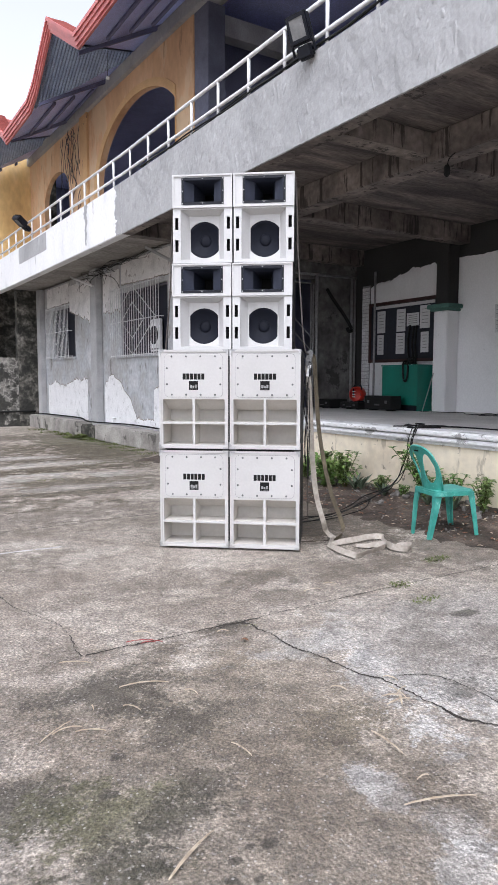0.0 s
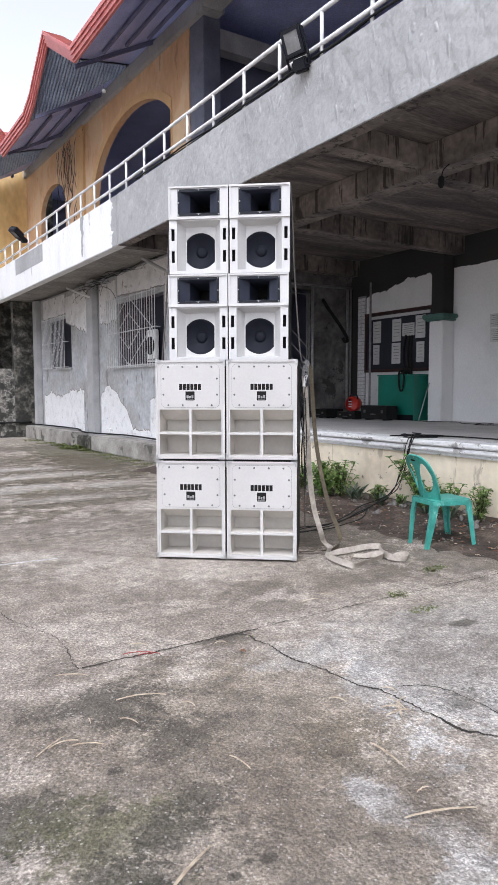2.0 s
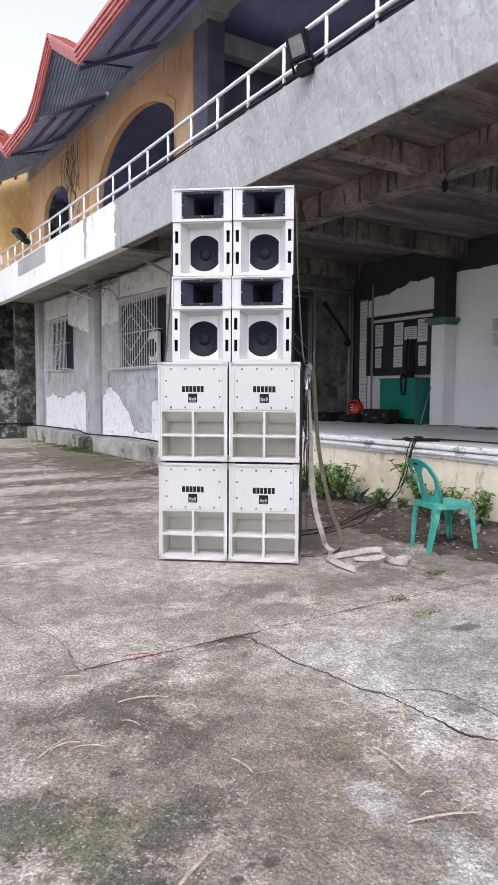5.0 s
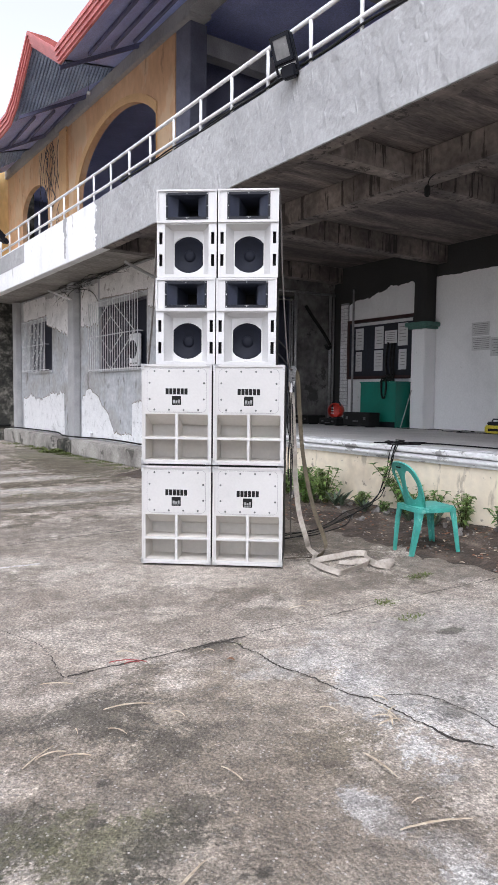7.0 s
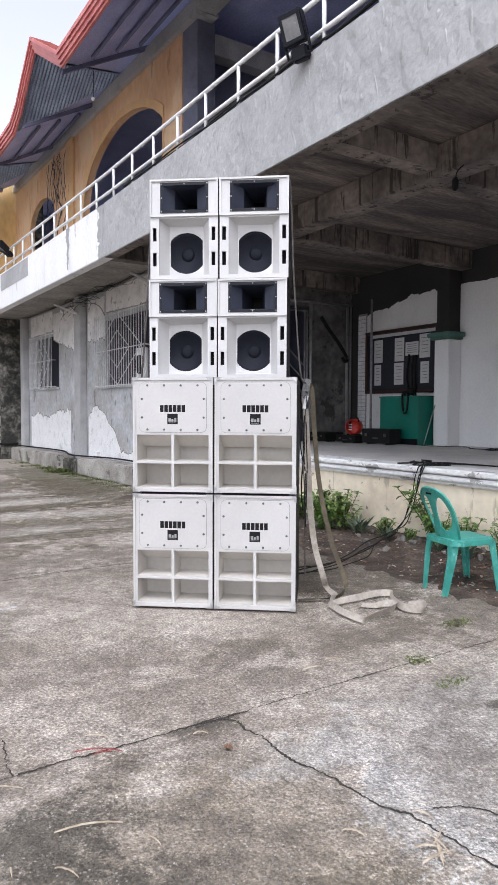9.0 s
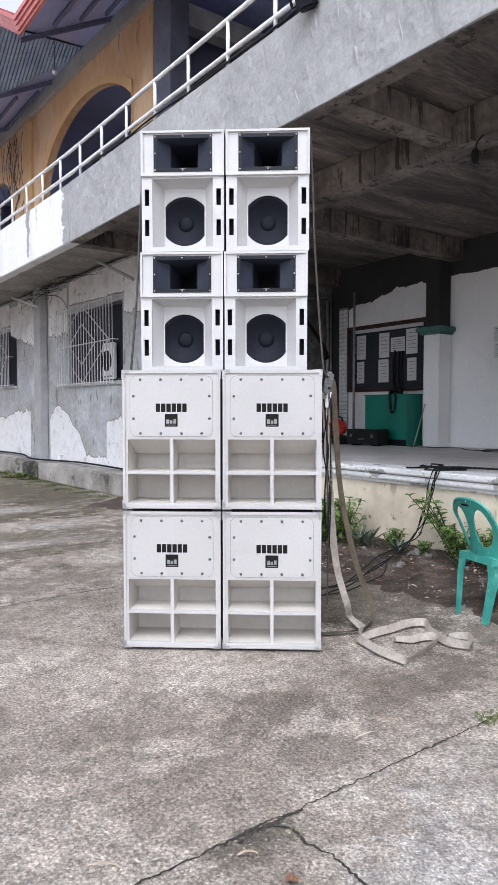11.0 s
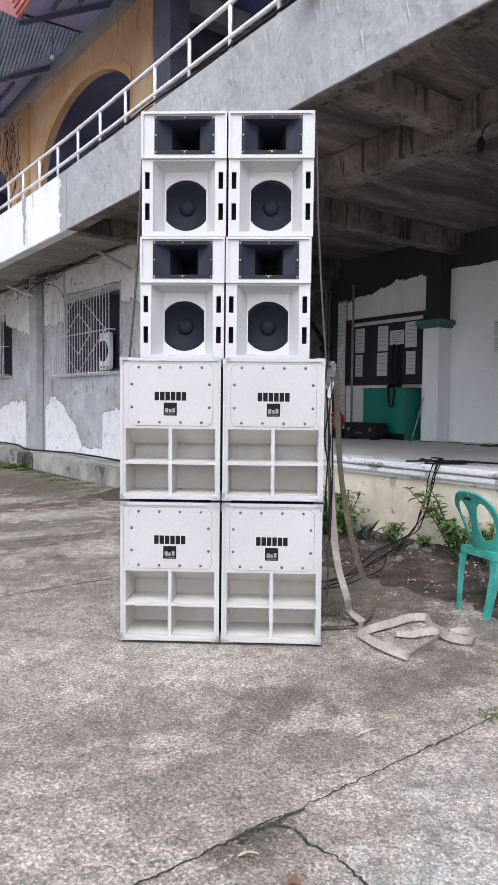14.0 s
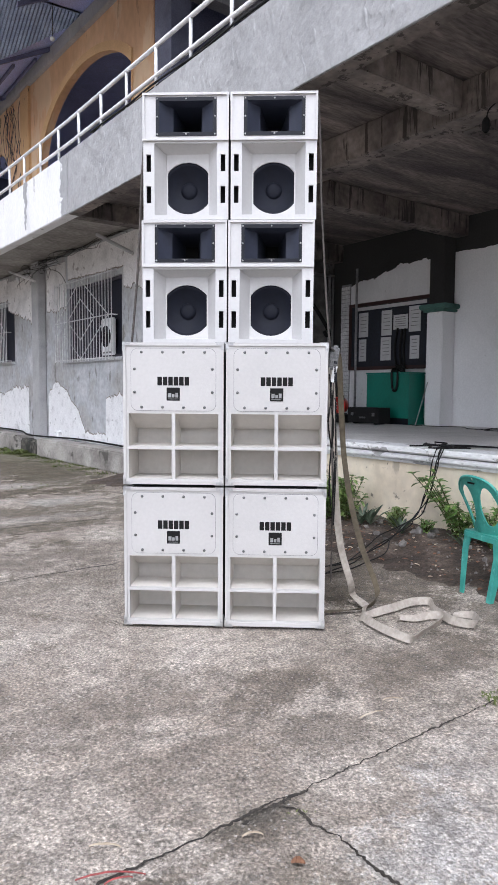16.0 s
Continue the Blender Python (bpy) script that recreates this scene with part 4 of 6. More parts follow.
def subwoofer(m):
    t = thing("subwoofer", "white horn-loaded subwoofer with black sides and steel corners", "loudspeaker", m, "subwoofers in the stack")
    W, H, D = 0.583, 0.829, 0.7
    part("cabinet", shell(B(), W, H, D), M_CARPET, t, "black painted cabinet body")
    cells = [rect(0.03, 0.281, 0.231, 0.42), rect(0.302, 0.553, 0.231, 0.42), rect(0.03, 0.281, 0.04, 0.212), rect(0.302, 0.553, 0.04, 0.212)]
    part("front_board", plate(rect(0.004, W - 0.004, 0.012, H - 0.003), cells, 0.0, 0.017, AY), M_SUBWHITE, t)
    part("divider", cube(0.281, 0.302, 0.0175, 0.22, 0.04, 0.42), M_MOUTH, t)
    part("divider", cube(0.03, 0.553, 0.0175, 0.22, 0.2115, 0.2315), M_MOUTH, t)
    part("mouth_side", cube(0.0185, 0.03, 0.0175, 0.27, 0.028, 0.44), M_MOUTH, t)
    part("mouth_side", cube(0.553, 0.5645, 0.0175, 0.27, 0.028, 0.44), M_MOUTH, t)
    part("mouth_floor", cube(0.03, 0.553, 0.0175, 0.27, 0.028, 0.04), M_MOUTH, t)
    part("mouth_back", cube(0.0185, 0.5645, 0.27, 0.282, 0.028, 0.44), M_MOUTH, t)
    bm = B()
    vs = [bm.verts.new(p) for p in ((0.03, 0.018, 0.432), (0.553, 0.018, 0.432), (0.553, 0.2, 0.325), (0.03, 0.2, 0.325), (0.03, 0.018, 0.44), (0.553, 0.018, 0.44), (0.553, 0.2, 0.44), (0.03, 0.2, 0.44))]
    for q in ((0, 1, 2, 3), (4, 7, 6, 5), (0, 4, 5, 1), (2, 6, 7, 3), (0, 3, 7, 4), (1, 5, 6, 2)):
        bm.faces.new([vs[i] for i in q])
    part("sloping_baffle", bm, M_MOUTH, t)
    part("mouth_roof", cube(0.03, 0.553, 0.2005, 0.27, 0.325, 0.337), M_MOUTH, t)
    part("panel_gasket", plate(rounded(0.0435, 0.5395, H - 0.3935, H - 0.0315, 0.042), [], -0.0012, -0.0001, AY), M_GREYINK, t)
    panel = part("access_panel", plate(rounded(0.046, 0.537, H - 0.391, H - 0.034, 0.04), [], -0.0045, -0.0013, AY), M_SUBWHITE, t)
    spots = [(x, z) for z in (0.055, 0.372) for x in (0.107, 0.229, 0.351, 0.473)] + [(x, z) for x in (0.066, 0.518) for z in (0.152, 0.285)]
    bolt = part("bolt", dome(0.0085, 0.008), M_BOLT, panel, "dark steel bolt", True)
    places = [(x, -0.0045, H - z) for x, z in spots]
    bolt.location = places[0]
    repeat(bolt, places[1:], panel)
    bm = B()
    for k in range(6):
        x = 0.2 + k * 0.0315
        box(bm, x, x + 0.026, -0.0058, -0.0044, H - 0.246, H - 0.196)
        box(bm, x + 0.008, x + 0.018, -0.0062, -0.0057, H - 0.232, H - 0.21)
    part("printed_mark", bm, M_INK, panel, "black printed bars")
    badge = part("badge", cube(0.253, 0.33, -0.0068, -0.0044, H - 0.333, H - 0.258, 0.001), M_INK, panel, "square black badge")
    bm = B()
    for x0, x1, z0, z1 in ((0.262, 0.28, 0.29, 0.315), (0.284, 0.299, 0.296, 0.315), (0.304, 0.32, 0.288, 0.315), (0.262, 0.32, 0.322, 0.325)):
        box(bm, x0, x1, -0.0076, -0.0066, H - z1, H - z0)
    part("printed_mark", bm, M_GREYINK, badge, "grey printed bars")
    bm = plate(rect(0.0, W, 0.008, H), [rect(0.016, W - 0.016, 0.03, H - 0.018)], -0.008, -0.0002, AY)
    part("front_rim", bm, M_SUBWHITE, t)
    for x, sx in ((0, 1), (W, -1)):
        for z, sz in ((0.008, 1), (H, -1)):
            bm = plate([(0, 0), (0.042, 0), (0.042, 0.015), (0.015, 0.015), (0.015, 0.042), (0, 0.042)], [], -0.0105, -0.0082, AY)
            box(bm, -0.003, -0.0002, -0.0105, 0.05, -0.003, 0.05)
            box(bm, -0.003, 0.05, -0.0105, 0.05, -0.003, -0.0002)
            bmesh.ops.transform(bm, matrix=Matrix.Translation((x, 0, z)) @ Matrix.Diagonal((sx, 1, sz, 1)), verts=bm.verts)
            part("corner_bracket", bm, M_STEEL, t, "dull steel corner bracket")
    return t


def lathe(bm, prof, c, seg=28, cut=None):
    """Revolved about the y axis at c; prof: (radius, y)."""
    rings = []
    for r, y in prof:
        ring = []
        for k in range(seg):
            a = k * math.tau / seg
            x = r * math.cos(a)
            ring.append(bm.verts.new((c[0] + (max(-cut, min(cut, x)) if cut else x), c[1] + y, c[2] + r * math.sin(a))))
        rings.append(ring)
    for q, s in zip(rings, rings[1:]):
        for k in range(seg):
            bm.faces.new((q[k], q[(k + 1) % seg], s[(k + 1) % seg], s[k]))
    bm.faces.new(rings[-1])
    return bm


def funnel(rects):
    """A square horn through successive rectangles (u0, u1, v0, v1, depth)."""
    bm = B()
    rings = [[bm.verts.new((u, y, v)) for u, v in rect(u0, u1, v0, v1)] for u0, u1, v0, v1, y in rects]
    for q, s in zip(rings, rings[1:]):
        for k in range(4):
            bm.faces.new((q[k], q[(k + 1) % 4], s[(k + 1) % 4], s[k]))
    bm.verts.index_update()
    corners = {frozenset((q[k], s[k])) for q, s in zip(rings, rings[1:]) for k in range(4)}
    for e in bm.edges:
        if frozenset(e.verts) in corners:
            e.smooth = False
    return bm, rings


def top_speaker(m):
    t = thing("top_speaker", "white two-way loudspeaker with black horn and recessed cone", "loudspeaker", m, "top boxes in the stack")
    W, H, D = 0.505, 0.72, 0.46
    part("cabinet", shell(B(), W, H, D), M_CARPET, t, "black painted cabinet body")
    slots = [(x, z) for x in (0.02, 0.457) for z in (0.345, 0.526)]
    holes = [rect(0.08, 0.43, H - 0.24, H - 0.028), rect(0.068, 0.437, 0.028, H - 0.282)] + [rect(x, x + 0.028, H - z - 0.099, H - z) for x, z in slots]
    part("front_board", plate(rect(0.002, W - 0.002, 0.0, H), holes, 0.0, 0.017, AY), M_WHITE, t)
    bm = cube(0.0, W, -0.012, -0.0002, H - 0.014, H)
    box(bm, 0.0, 0.013, -0.012, -0.0002, H - 0.27, H - 0.0145)
    box(bm, W - 0.013, W, -0.012, -0.0002, H - 0.27, H - 0.0145)
    box(bm, 0.0135, W - 0.0135, -0.014, -0.0002, H - 0.272, H - 0.255, 0.002)
    part("front_rim", bm, M_WHITE, t)
    for x, z in slots:
        bm = cube(x - 0.003, x + 0.031, 0.05, 0.055, H - z - 0.102, H - z + 0.003)
        box(bm, x - 0.004, x - 0.0005, 0.0172, 0.05, H - z - 0.102, H - z + 0.003)
        box(bm, x + 0.0285, x + 0.031, 0.0172, 0.05, H - z - 0.102, H - z + 0.003)
        part("handle_slot", bm, M_INK, t, "black slotted port")
    bm, _ = funnel([(0.068, 0.437, 0.028, H - 0.282, 0.0172), (0.124, 0.381, 0.038, H - 0.314, 0.1)])
    part("recess", bm, M_WHITE, t)
    c, r, cut = (0.2525, 0.1, H - 0.512), 0.152, 0.122
    cutout = []
    a0 = math.acos(cut / r)
    for s in (0, math.pi):
        for k in range(13):
            a = a0 + (math.pi - 2 * a0) * k / 12 + s
            cutout.append((c[0] + r * math.cos(a), c[2] + r * math.sin(a)))
    part("baffle", plate(rect(0.12, 0.385, 0.03, H - 0.308), [cutout], 0.1, 0.112, AY), M_WHITE, t)
    driver = part("woofer", lathe(B(), [(0.17, 0.02), (0.156, 0.014), (0.142, 0.008), (0.132, 0.014), (0.126, 0.02), (0.055, 0.058), (0.046, 0.058)], c, 36), M_CONE, t, "black paper cone", True)
    part("dust_cap", lathe(B(), [(0.05, 0.058), (0.046, 0.05), (0.032, 0.043), (0.012, 0.04)], c, 24), M_CONE, driver, "", True)
    horn = part("horn_flange", plate(rect(0.077, 0.433, H - 0.243, H - 0.024), [rect(0.096, 0.414, H - 0.222, H - 0.045)], -0.005, -0.0003, AY), M_BLACK, t, "black plastic horn")
    bm, rings = funnel([(0.096 + a, 0.414 - a, H - 0.222 + c, H - 0.045 - c, y) for a, c, y in ((0.0, 0.0, -0.004), (0.02, 0.004, 0.02), (0.045, 0.008, 0.043), (0.074, 0.012, 0.066), (0.086, 0.018, 0.14), (0.1, 0.026, 0.24), (0.12, 0.04, 0.34))])
    for k in range(4):
        bm.edges.get((rings[3][k], rings[3][(k + 1) % 4])).smooth = False
    part("horn_throat", bm, M_HORN, horn, "", True)
    sc = part("screw", dome(0.0055, 0.005), M_STEEL, horn, "bright screw", True)
    places = [(x, -0.005, z) for x in (0.086, 0.255, 0.424) for z in (H - 0.034, H - 0.233)] + [(x, -0.005, H - 0.134) for x in (0.086, 0.424)]
    sc.location = places[0]
    repeat(sc, places[1:], horn)
    part("printed_mark", cube(0.237, 0.274, -0.0057, -0.0048, H - 0.2265, H - 0.2235), M_GREYINK, horn, "grey printed bar")
    return t


sub_first = subwoofer(S)
for x, z in ((0.597, 0.0), (0.0, 0.839), (0.597, 0.839)):
    copy_thing(sub_first, S @ pose(x, 0.0, z, 0, 0, 0))
top_first = top_speaker(S @ pose(0.083, 0.15, 1.672))
for x, y, z, r in ((0.595, 0.15, 1.672, 0.0), (0.09, 0.155, 2.398, 0.0), (0.605, 0.155, 2.398, 0.0)):
    copy_thing(top_first, S @ pose(x, y, z, 0, 0, r))

# ---- straps and cables by the stack ----
M_STRAP = surface("beige_webbing", [(0.3, (0.29, 0.255, 0.215)), (0.7, (0.44, 0.4, 0.35))], 14, bump=0.3, bscale=160, fine=0.15)
M_STRAP2 = surface("dirty_webbing", [(0.3, (0.055, 0.043, 0.027)), (0.7, (0.125, 0.103, 0.068))], 7, bump=0.3, bscale=160, fine=0.2)
M_RUBBER = surface("black_cable_rubber", [(0.3, grey(0.008)), (0.7, grey(0.018))], 10, rough=(0.55, 0.7), bump=0.05, spec=0.2)
M_ROPE = surface("brown_cord", [(0.3, (0.045, 0.038, 0.034)), (0.7, (0.1, 0.088, 0.08))], 30, bump=0.2)


def bank_z(x, y):
    u = (x - 2.25 - 0.18 * noise.noise((y * 0.9, 2.0, 0.0)) - 0.1 * noise.noise((y * 3.7, x * 2.0, 5.0)) - 0.05 * noise.noise((y * 11, x * 7, 8.0))) / 1.15
    return -0.03 + 0.14 * max(0.0, min(1.0, u)) ** 0.8 + 0.022 * noise.noise((x * 5, y * 5, 1)) + 0.012 * noise.noise((x * 17, y * 17, 4))


def ribbon(pts, width, thick, tilts, n=8):
    """A flat webbing along points; tilts: direction of its width at each point."""
    path = smooth_path(pts, n)
    dirs = smooth_path(tilts, n)
    bm = B()
    rings = []
    for i, p in enumerate(path):
        d = (path[min(i + 1, len(path) - 1)] - path[max(i - 1, 0)]).normalized()
        w = (dirs[i] - d * dirs[i].dot(d)).normalized()
        nrm = d.cross(w)
        rings.append([bm.verts.new(p + w * a * width / 2 + nrm * b * thick / 2) for a, b in ((1, 1), (-1, 1), (-1, -1), (1, -1))])
    for q, s in zip(rings, rings[1:]):
        for k in range(4):
            bm.faces.new((q[k], q[(k + 1) % 4], s[(k + 1) % 4], s[k]))
    bm.faces.new(rings[0])
    bm.faces.new(rings[-1])
    return bm


def on_s(*p):
    return S @ Vector(p)


X, Y, Z = Vector((1, 0, 0)), Vector((0, 1, 0)), Vector((0, 0, 1))
sx = (S.to_3x3() @ Vector((1, 0, 0)))
strap = thing("cargo_strap", "beige webbing strap hanging from the stack onto the concrete", "strap")
LAY = [(1.4, -0.5, 0.06), (1.37, -0.64, 0.03), (1.29, -0.7, 0.03), (1.215, -0.76, 0.03), (1.18, -0.86, 0.03), (1.15, -1.0, 0.03), (1.145, -1.16, 0.03), (1.165, -1.2, 0.03), (1.27, -1.165, 0.03), (1.42, -1.13, 0.03), (1.56, -1.085, 0.03), (1.605, -1.02, 0.03), (1.55, -0.97, 0.022), (1.48, -0.955, 0.016), (1.42, -0.88, 0.012)]
UP = [sx + Y * 0.6, X + Z * 0.8, X + Y + Z, X * 0.7 + Z, X * 0.6 + Z, X * 0.5 + Z, X * 0.4 - Y * 0.3 + Z, -Y * 0.4 + Z, -Y * 0.4 + Z, -Y * 0.5 + Z, X * 0.5 + Z, X * 0.5 + Z, Y * 0.6 + Z, Y + Z * 0.6, X + Z * 0.3]
part("webbing", ribbon([on_s(1.225, 0.4, 1.55), on_s(1.257, 0.42, 1.0), on_s(1.273, 0.42, 0.71), on_s(1.31, 0.42, 0.4), on_s(1.375, 0.41, 0.17)] + [Vector(p) for p in LAY], 0.046, 0.003, [sx, sx, sx, sx * 0.9 + Y * 0.3, sx + Y * 0.4] + UP), M_STRAP, strap)
TAIL = [(1.27, -0.74, 0.012), (1.38, -0.75, 0.025), (1.52, -0.76, 0.03), (1.68, -0.75, 0.03), (1.775, -0.79, 0.03), (1.77, -0.83, 0.03), (1.68, -0.93, 0.03), (1.62, -1.06, 0.03), (1.6, -1.15, 0.03), (1.645, -1.24, 0.03), (1.7, -1.235, 0.03), (1.77, -1.165, 0.03), (1.785, -1.12, 0.025), (1.74, -1.03, 0.012)]
part("webbing_tail", ribbon([Vector(p) for p in TAIL], 0.05, 0.003, [Y + Z * 0.3, Y * 0.6 + Z, Y * 0.4 + Z, Y * 0.5 + Z, X * 0.4 + Z, X * 0.5 + Z, X * 0.5 + Z, X * 0.4 + Z, X * 0.3 + Z, -Y * 0.3 + Z, X * 0.3 - Y * 0.3 + Z, X * 0.5 + Z, X * 0.8 + Z, X + Z * 0.2]), M_STRAP, strap)
part("webbing_dirty", ribbon([on_s(1.262, 0.4, 1.64), on_s(1.281, 0.42, 1.577), on_s(1.3, 0.45, 1.302), on_s(1.327, 0.48, 0.976), on_s(1.377, 0.48, 0.676), on_s(1.446, 0.46, 0.402), on_s(1.525, 0.44, 0.195), on_s(1.55, 0.42, 0.1), on_s(1.52, 0.38, 0.04), on_s(1.44, 0.34, 0.018), on_s(1.3, 0.3, 0.014), on_s(1.19, 0.27, 0.012)], 0.036, 0.003, [sx, sx, sx, sx + Y * 0.3, sx, sx, sx + Z * 0.4, sx * 0.6 + Z, Z - Y * 0.3, Z * 0.8 - Y, -Y, -Y]), M_STRAP2, strap, "dirt-brown webbing end")
ratchet = part("ratchet", cube(-0.026, 0.026, -0.025, 0.025, -0.075, 0.075, 0.012), M_BOLT, strap, "dull steel ratchet buckle")
ratchet.matrix_basis = S @ pose(1.238, 0.3, 1.6, 0, 8, 0)
part("label_tag", turned(cube(-0.012, 0.012, -0.028, -0.0255, -0.05, 0.05), pose(0.012, 0, -0.1, 0, 5, 0)), M_RAIL, ratchet, "white woven label")
for q in (-0.05, -0.02, 0.01, 0.04):
    part("ratchet_tooth", cube(-0.022, 0.022, -0.03, -0.0255, q, q + 0.014, 0.001), M_BOLT, ratchet)
part("ratchet_handle", turned(cube(-0.012, 0.012, -0.018, 0.018, -0.09, 0.05, 0.006), pose(0.012, -0.01, -0.06, 0, -10, 0)), M_BLACK, ratchet)
for a, b_, c in ((0.035, 0.22, "a"), (1.155, 0.16, "b")):
    t = thing("guy_cord", "thin grey cord from the top boxes down to the subwoofers", "cord")
    bm = B()
    if a < 0.5:
        tube(bm, smooth_path([on_s(0.086, b_, 3.0), on_s(0.081, b_, 2.813), on_s(0.07, b_, 2.647), on_s(0.045, b_, 2.157), on_s(0.006, b_, 1.706), on_s(0.004, b_, 1.672)], 6), 0.008, 6)
    else:
        tube(bm, smooth_path([on_s(1.114, 0.2, 3.1), on_s(1.131, 0.2, 2.792), on_s(1.147, 0.2, 2.395), on_s(1.196, 0.2, 1.735), on_s(1.234, 0.26, 1.64)], 6), 0.0065, 6)
        tube(bm, smooth_path([on_s(1.24, 0.3, 1.54), on_s(1.225, 0.2, 1.1), on_s(1.235, 0.2, 0.8), on_s(1.24, 0.3, 0.2)], 6), 0.005, 6)
    part("cord", bm, M_ROPE, t)
bundle = thing("cord_bundle", "dark knotted cord ends hanging beside the stack", "cord")
bm = B()
knot = random.Random(12)
for k in range(4):
    tube(bm, smooth_path([on_s(1.205 + 0.012 * k, 0.2 + 0.03 * knot.random(), 1.5 - 0.05 * k)] + [on_s(1.212 + 0.011 * k + knot.uniform(-0.012, 0.014), 0.2 + knot.uniform(-0.03, 0.03), 1.36 - 0.14 * i - 0.05 * knot.random()) for i in range(4)] + [on_s(1.212 + 0.01 * k, 0.2, 0.76 - 0.06 * k)], 5), 0.0045, 6)
part("cord", bm, M_RUBBER, bundle)
for k in range(4):
    t = thing("power_cable", "black rubber cable from the stack over the stage edge", "cable", group="cables to the stage")
    j = 0.022 * k
    wob = random.Random(40 + k)
    run = smooth_path([on_s(0.9, 0.72 + j, 0.03), (1.45 + j, 0.12 + j, 0.015), (1.75, 0.1 + 3 * j, 0.015), (2.08, 0.16 + 2 * j, 0.02), (2.45, 0.22 + 3.5 * j, 0.05), (2.75, 0.34 + 2 * j, 0.12), (3.05, 0.48 + 0.5 * j, 0.17), (3.17, 0.49 - 0.5 * j, 0.25), (3.25 + 0.2 * j, 0.47 - 0.6 * j, 0.38), (3.3, 0.42 - j * 0.7, 0.62), (3.325, 0.4 - j, 0.8), (3.38, 0.41 - j, 0.874), (3.6, 0.5 + j, 0.868), (3.95 + j, 0.3 + 2 * j, 0.866), (4.0 + j, -0.4, 0.866), (3.9 + j, -1.6 + j, 0.866), (4.2, -4.0, 0.866)], 7)
    for i, p in enumerate(run):
        ph = k * 2.1
        rise = 1.0 if p.z < 0.2 else 0.5
        p.y += rise * (0.035 * math.sin(i * 0.21 + ph) + 0.012 * math.sin(i * 0.6 + 2 * ph) + wob.uniform(-0.002, 0.002))
        p.x += 0.4 * rise * (0.02 * math.sin(i * 0.33 + 1.7 * ph))
        if p.z < 0.2:
            p.z = max(p.z, (bank_z(p.x, p.y) if p.x > 2.2 else 0.0) + 0.008)
    bm = tube(B(), run, 0.0055, 6)
    part("cable", bm, M_RUBBER, t, "", True)
t = thing("power_cable", "tangle of black cable on the stage edge", "cable", group="cables to the stage")
bm = B()
rnd = random.Random(5)
for k in range(5):
    tube(bm, smooth_path([(3.55 + rnd.uniform(-0.15, 0.3), 0.3 + i * 0.16 + rnd.uniform(-0.04, 0.04), 0.87 + 0.012 * (k % 3)) for i in range(4)], 5), 0.008, 6)
part("cable", bm, M_RUBBER, t, "", True)
t = thing("power_cable", "thin black cable along the foot of the back wall", "cable", group="cables to the stage")
bm = tube(B(), smooth_path([(6.95, 3.85, 0.862), (6.75, 3.5, 0.862), (6.85, 3.1, 0.862), (7.0, 2.8, 0.862), (6.7, 2.5, 0.862), (6.72, 2.2, 0.862), (6.95, 2.05, 0.862), (6.9, 2.2, 0.875), (6.6, 2.15, 0.862), (6.55, 1.9, 0.862), (6.75, 1.7, 0.862), (6.6, 0.8, 0.862)], 8), 0.006, 6)
part("cable", bm, M_RUBBER, t, "", True)
t = thing("service_pipe", "thin black cable clipped along the foot of the wall", "cable", LB)
bm = tube(B(), smooth_path([(WX - 0.03, 6.7, 0.4), (WX - 0.03, 9.0, 0.42), (WX - 0.3, 11.0, 0.4), (WX - 0.05, 12.4, 0.42), (WX - 0.06, 14.5, 0.41), (WX - 0.33, 15.5, 0.43)], 6), 0.018, 6)
part("cable", bm, M_RUBBER, t, "", True)
part("pipe_stub", tube(B(), [(WX + 0.0, 10.05, 0.52), (WX - 0.08, 10.05, 0.52), (WX - 0.09, 10.05, 0.4)], 0.025, 8), M_PEEL, t, "short white pipe")
t = thing("service_pipe", "dark pipe along the foot of the old wall", "cable")
part("pipe", tube(B(), [(-8, 16.32, 0.43), (1.5, 16.32, 0.45), (3.1, 16.26, 0.45)], 0.03, 8), M_RUBBER, t)

# ---- plastic chair ----
M_GREEN = surface("faded_green_plastic", [(0.25, (0.035, 0.22, 0.175)), (0.5, (0.05, 0.3, 0.25)), (0.75, (0.1, 0.4, 0.34))], 9, rough=(0.35, 0.5), bump=0.06, fine=0.08)
specks(M_GREEN, 34, 0.6, (0.25, 0.5, 0.45), 0.6, (1, 1, 0.3))


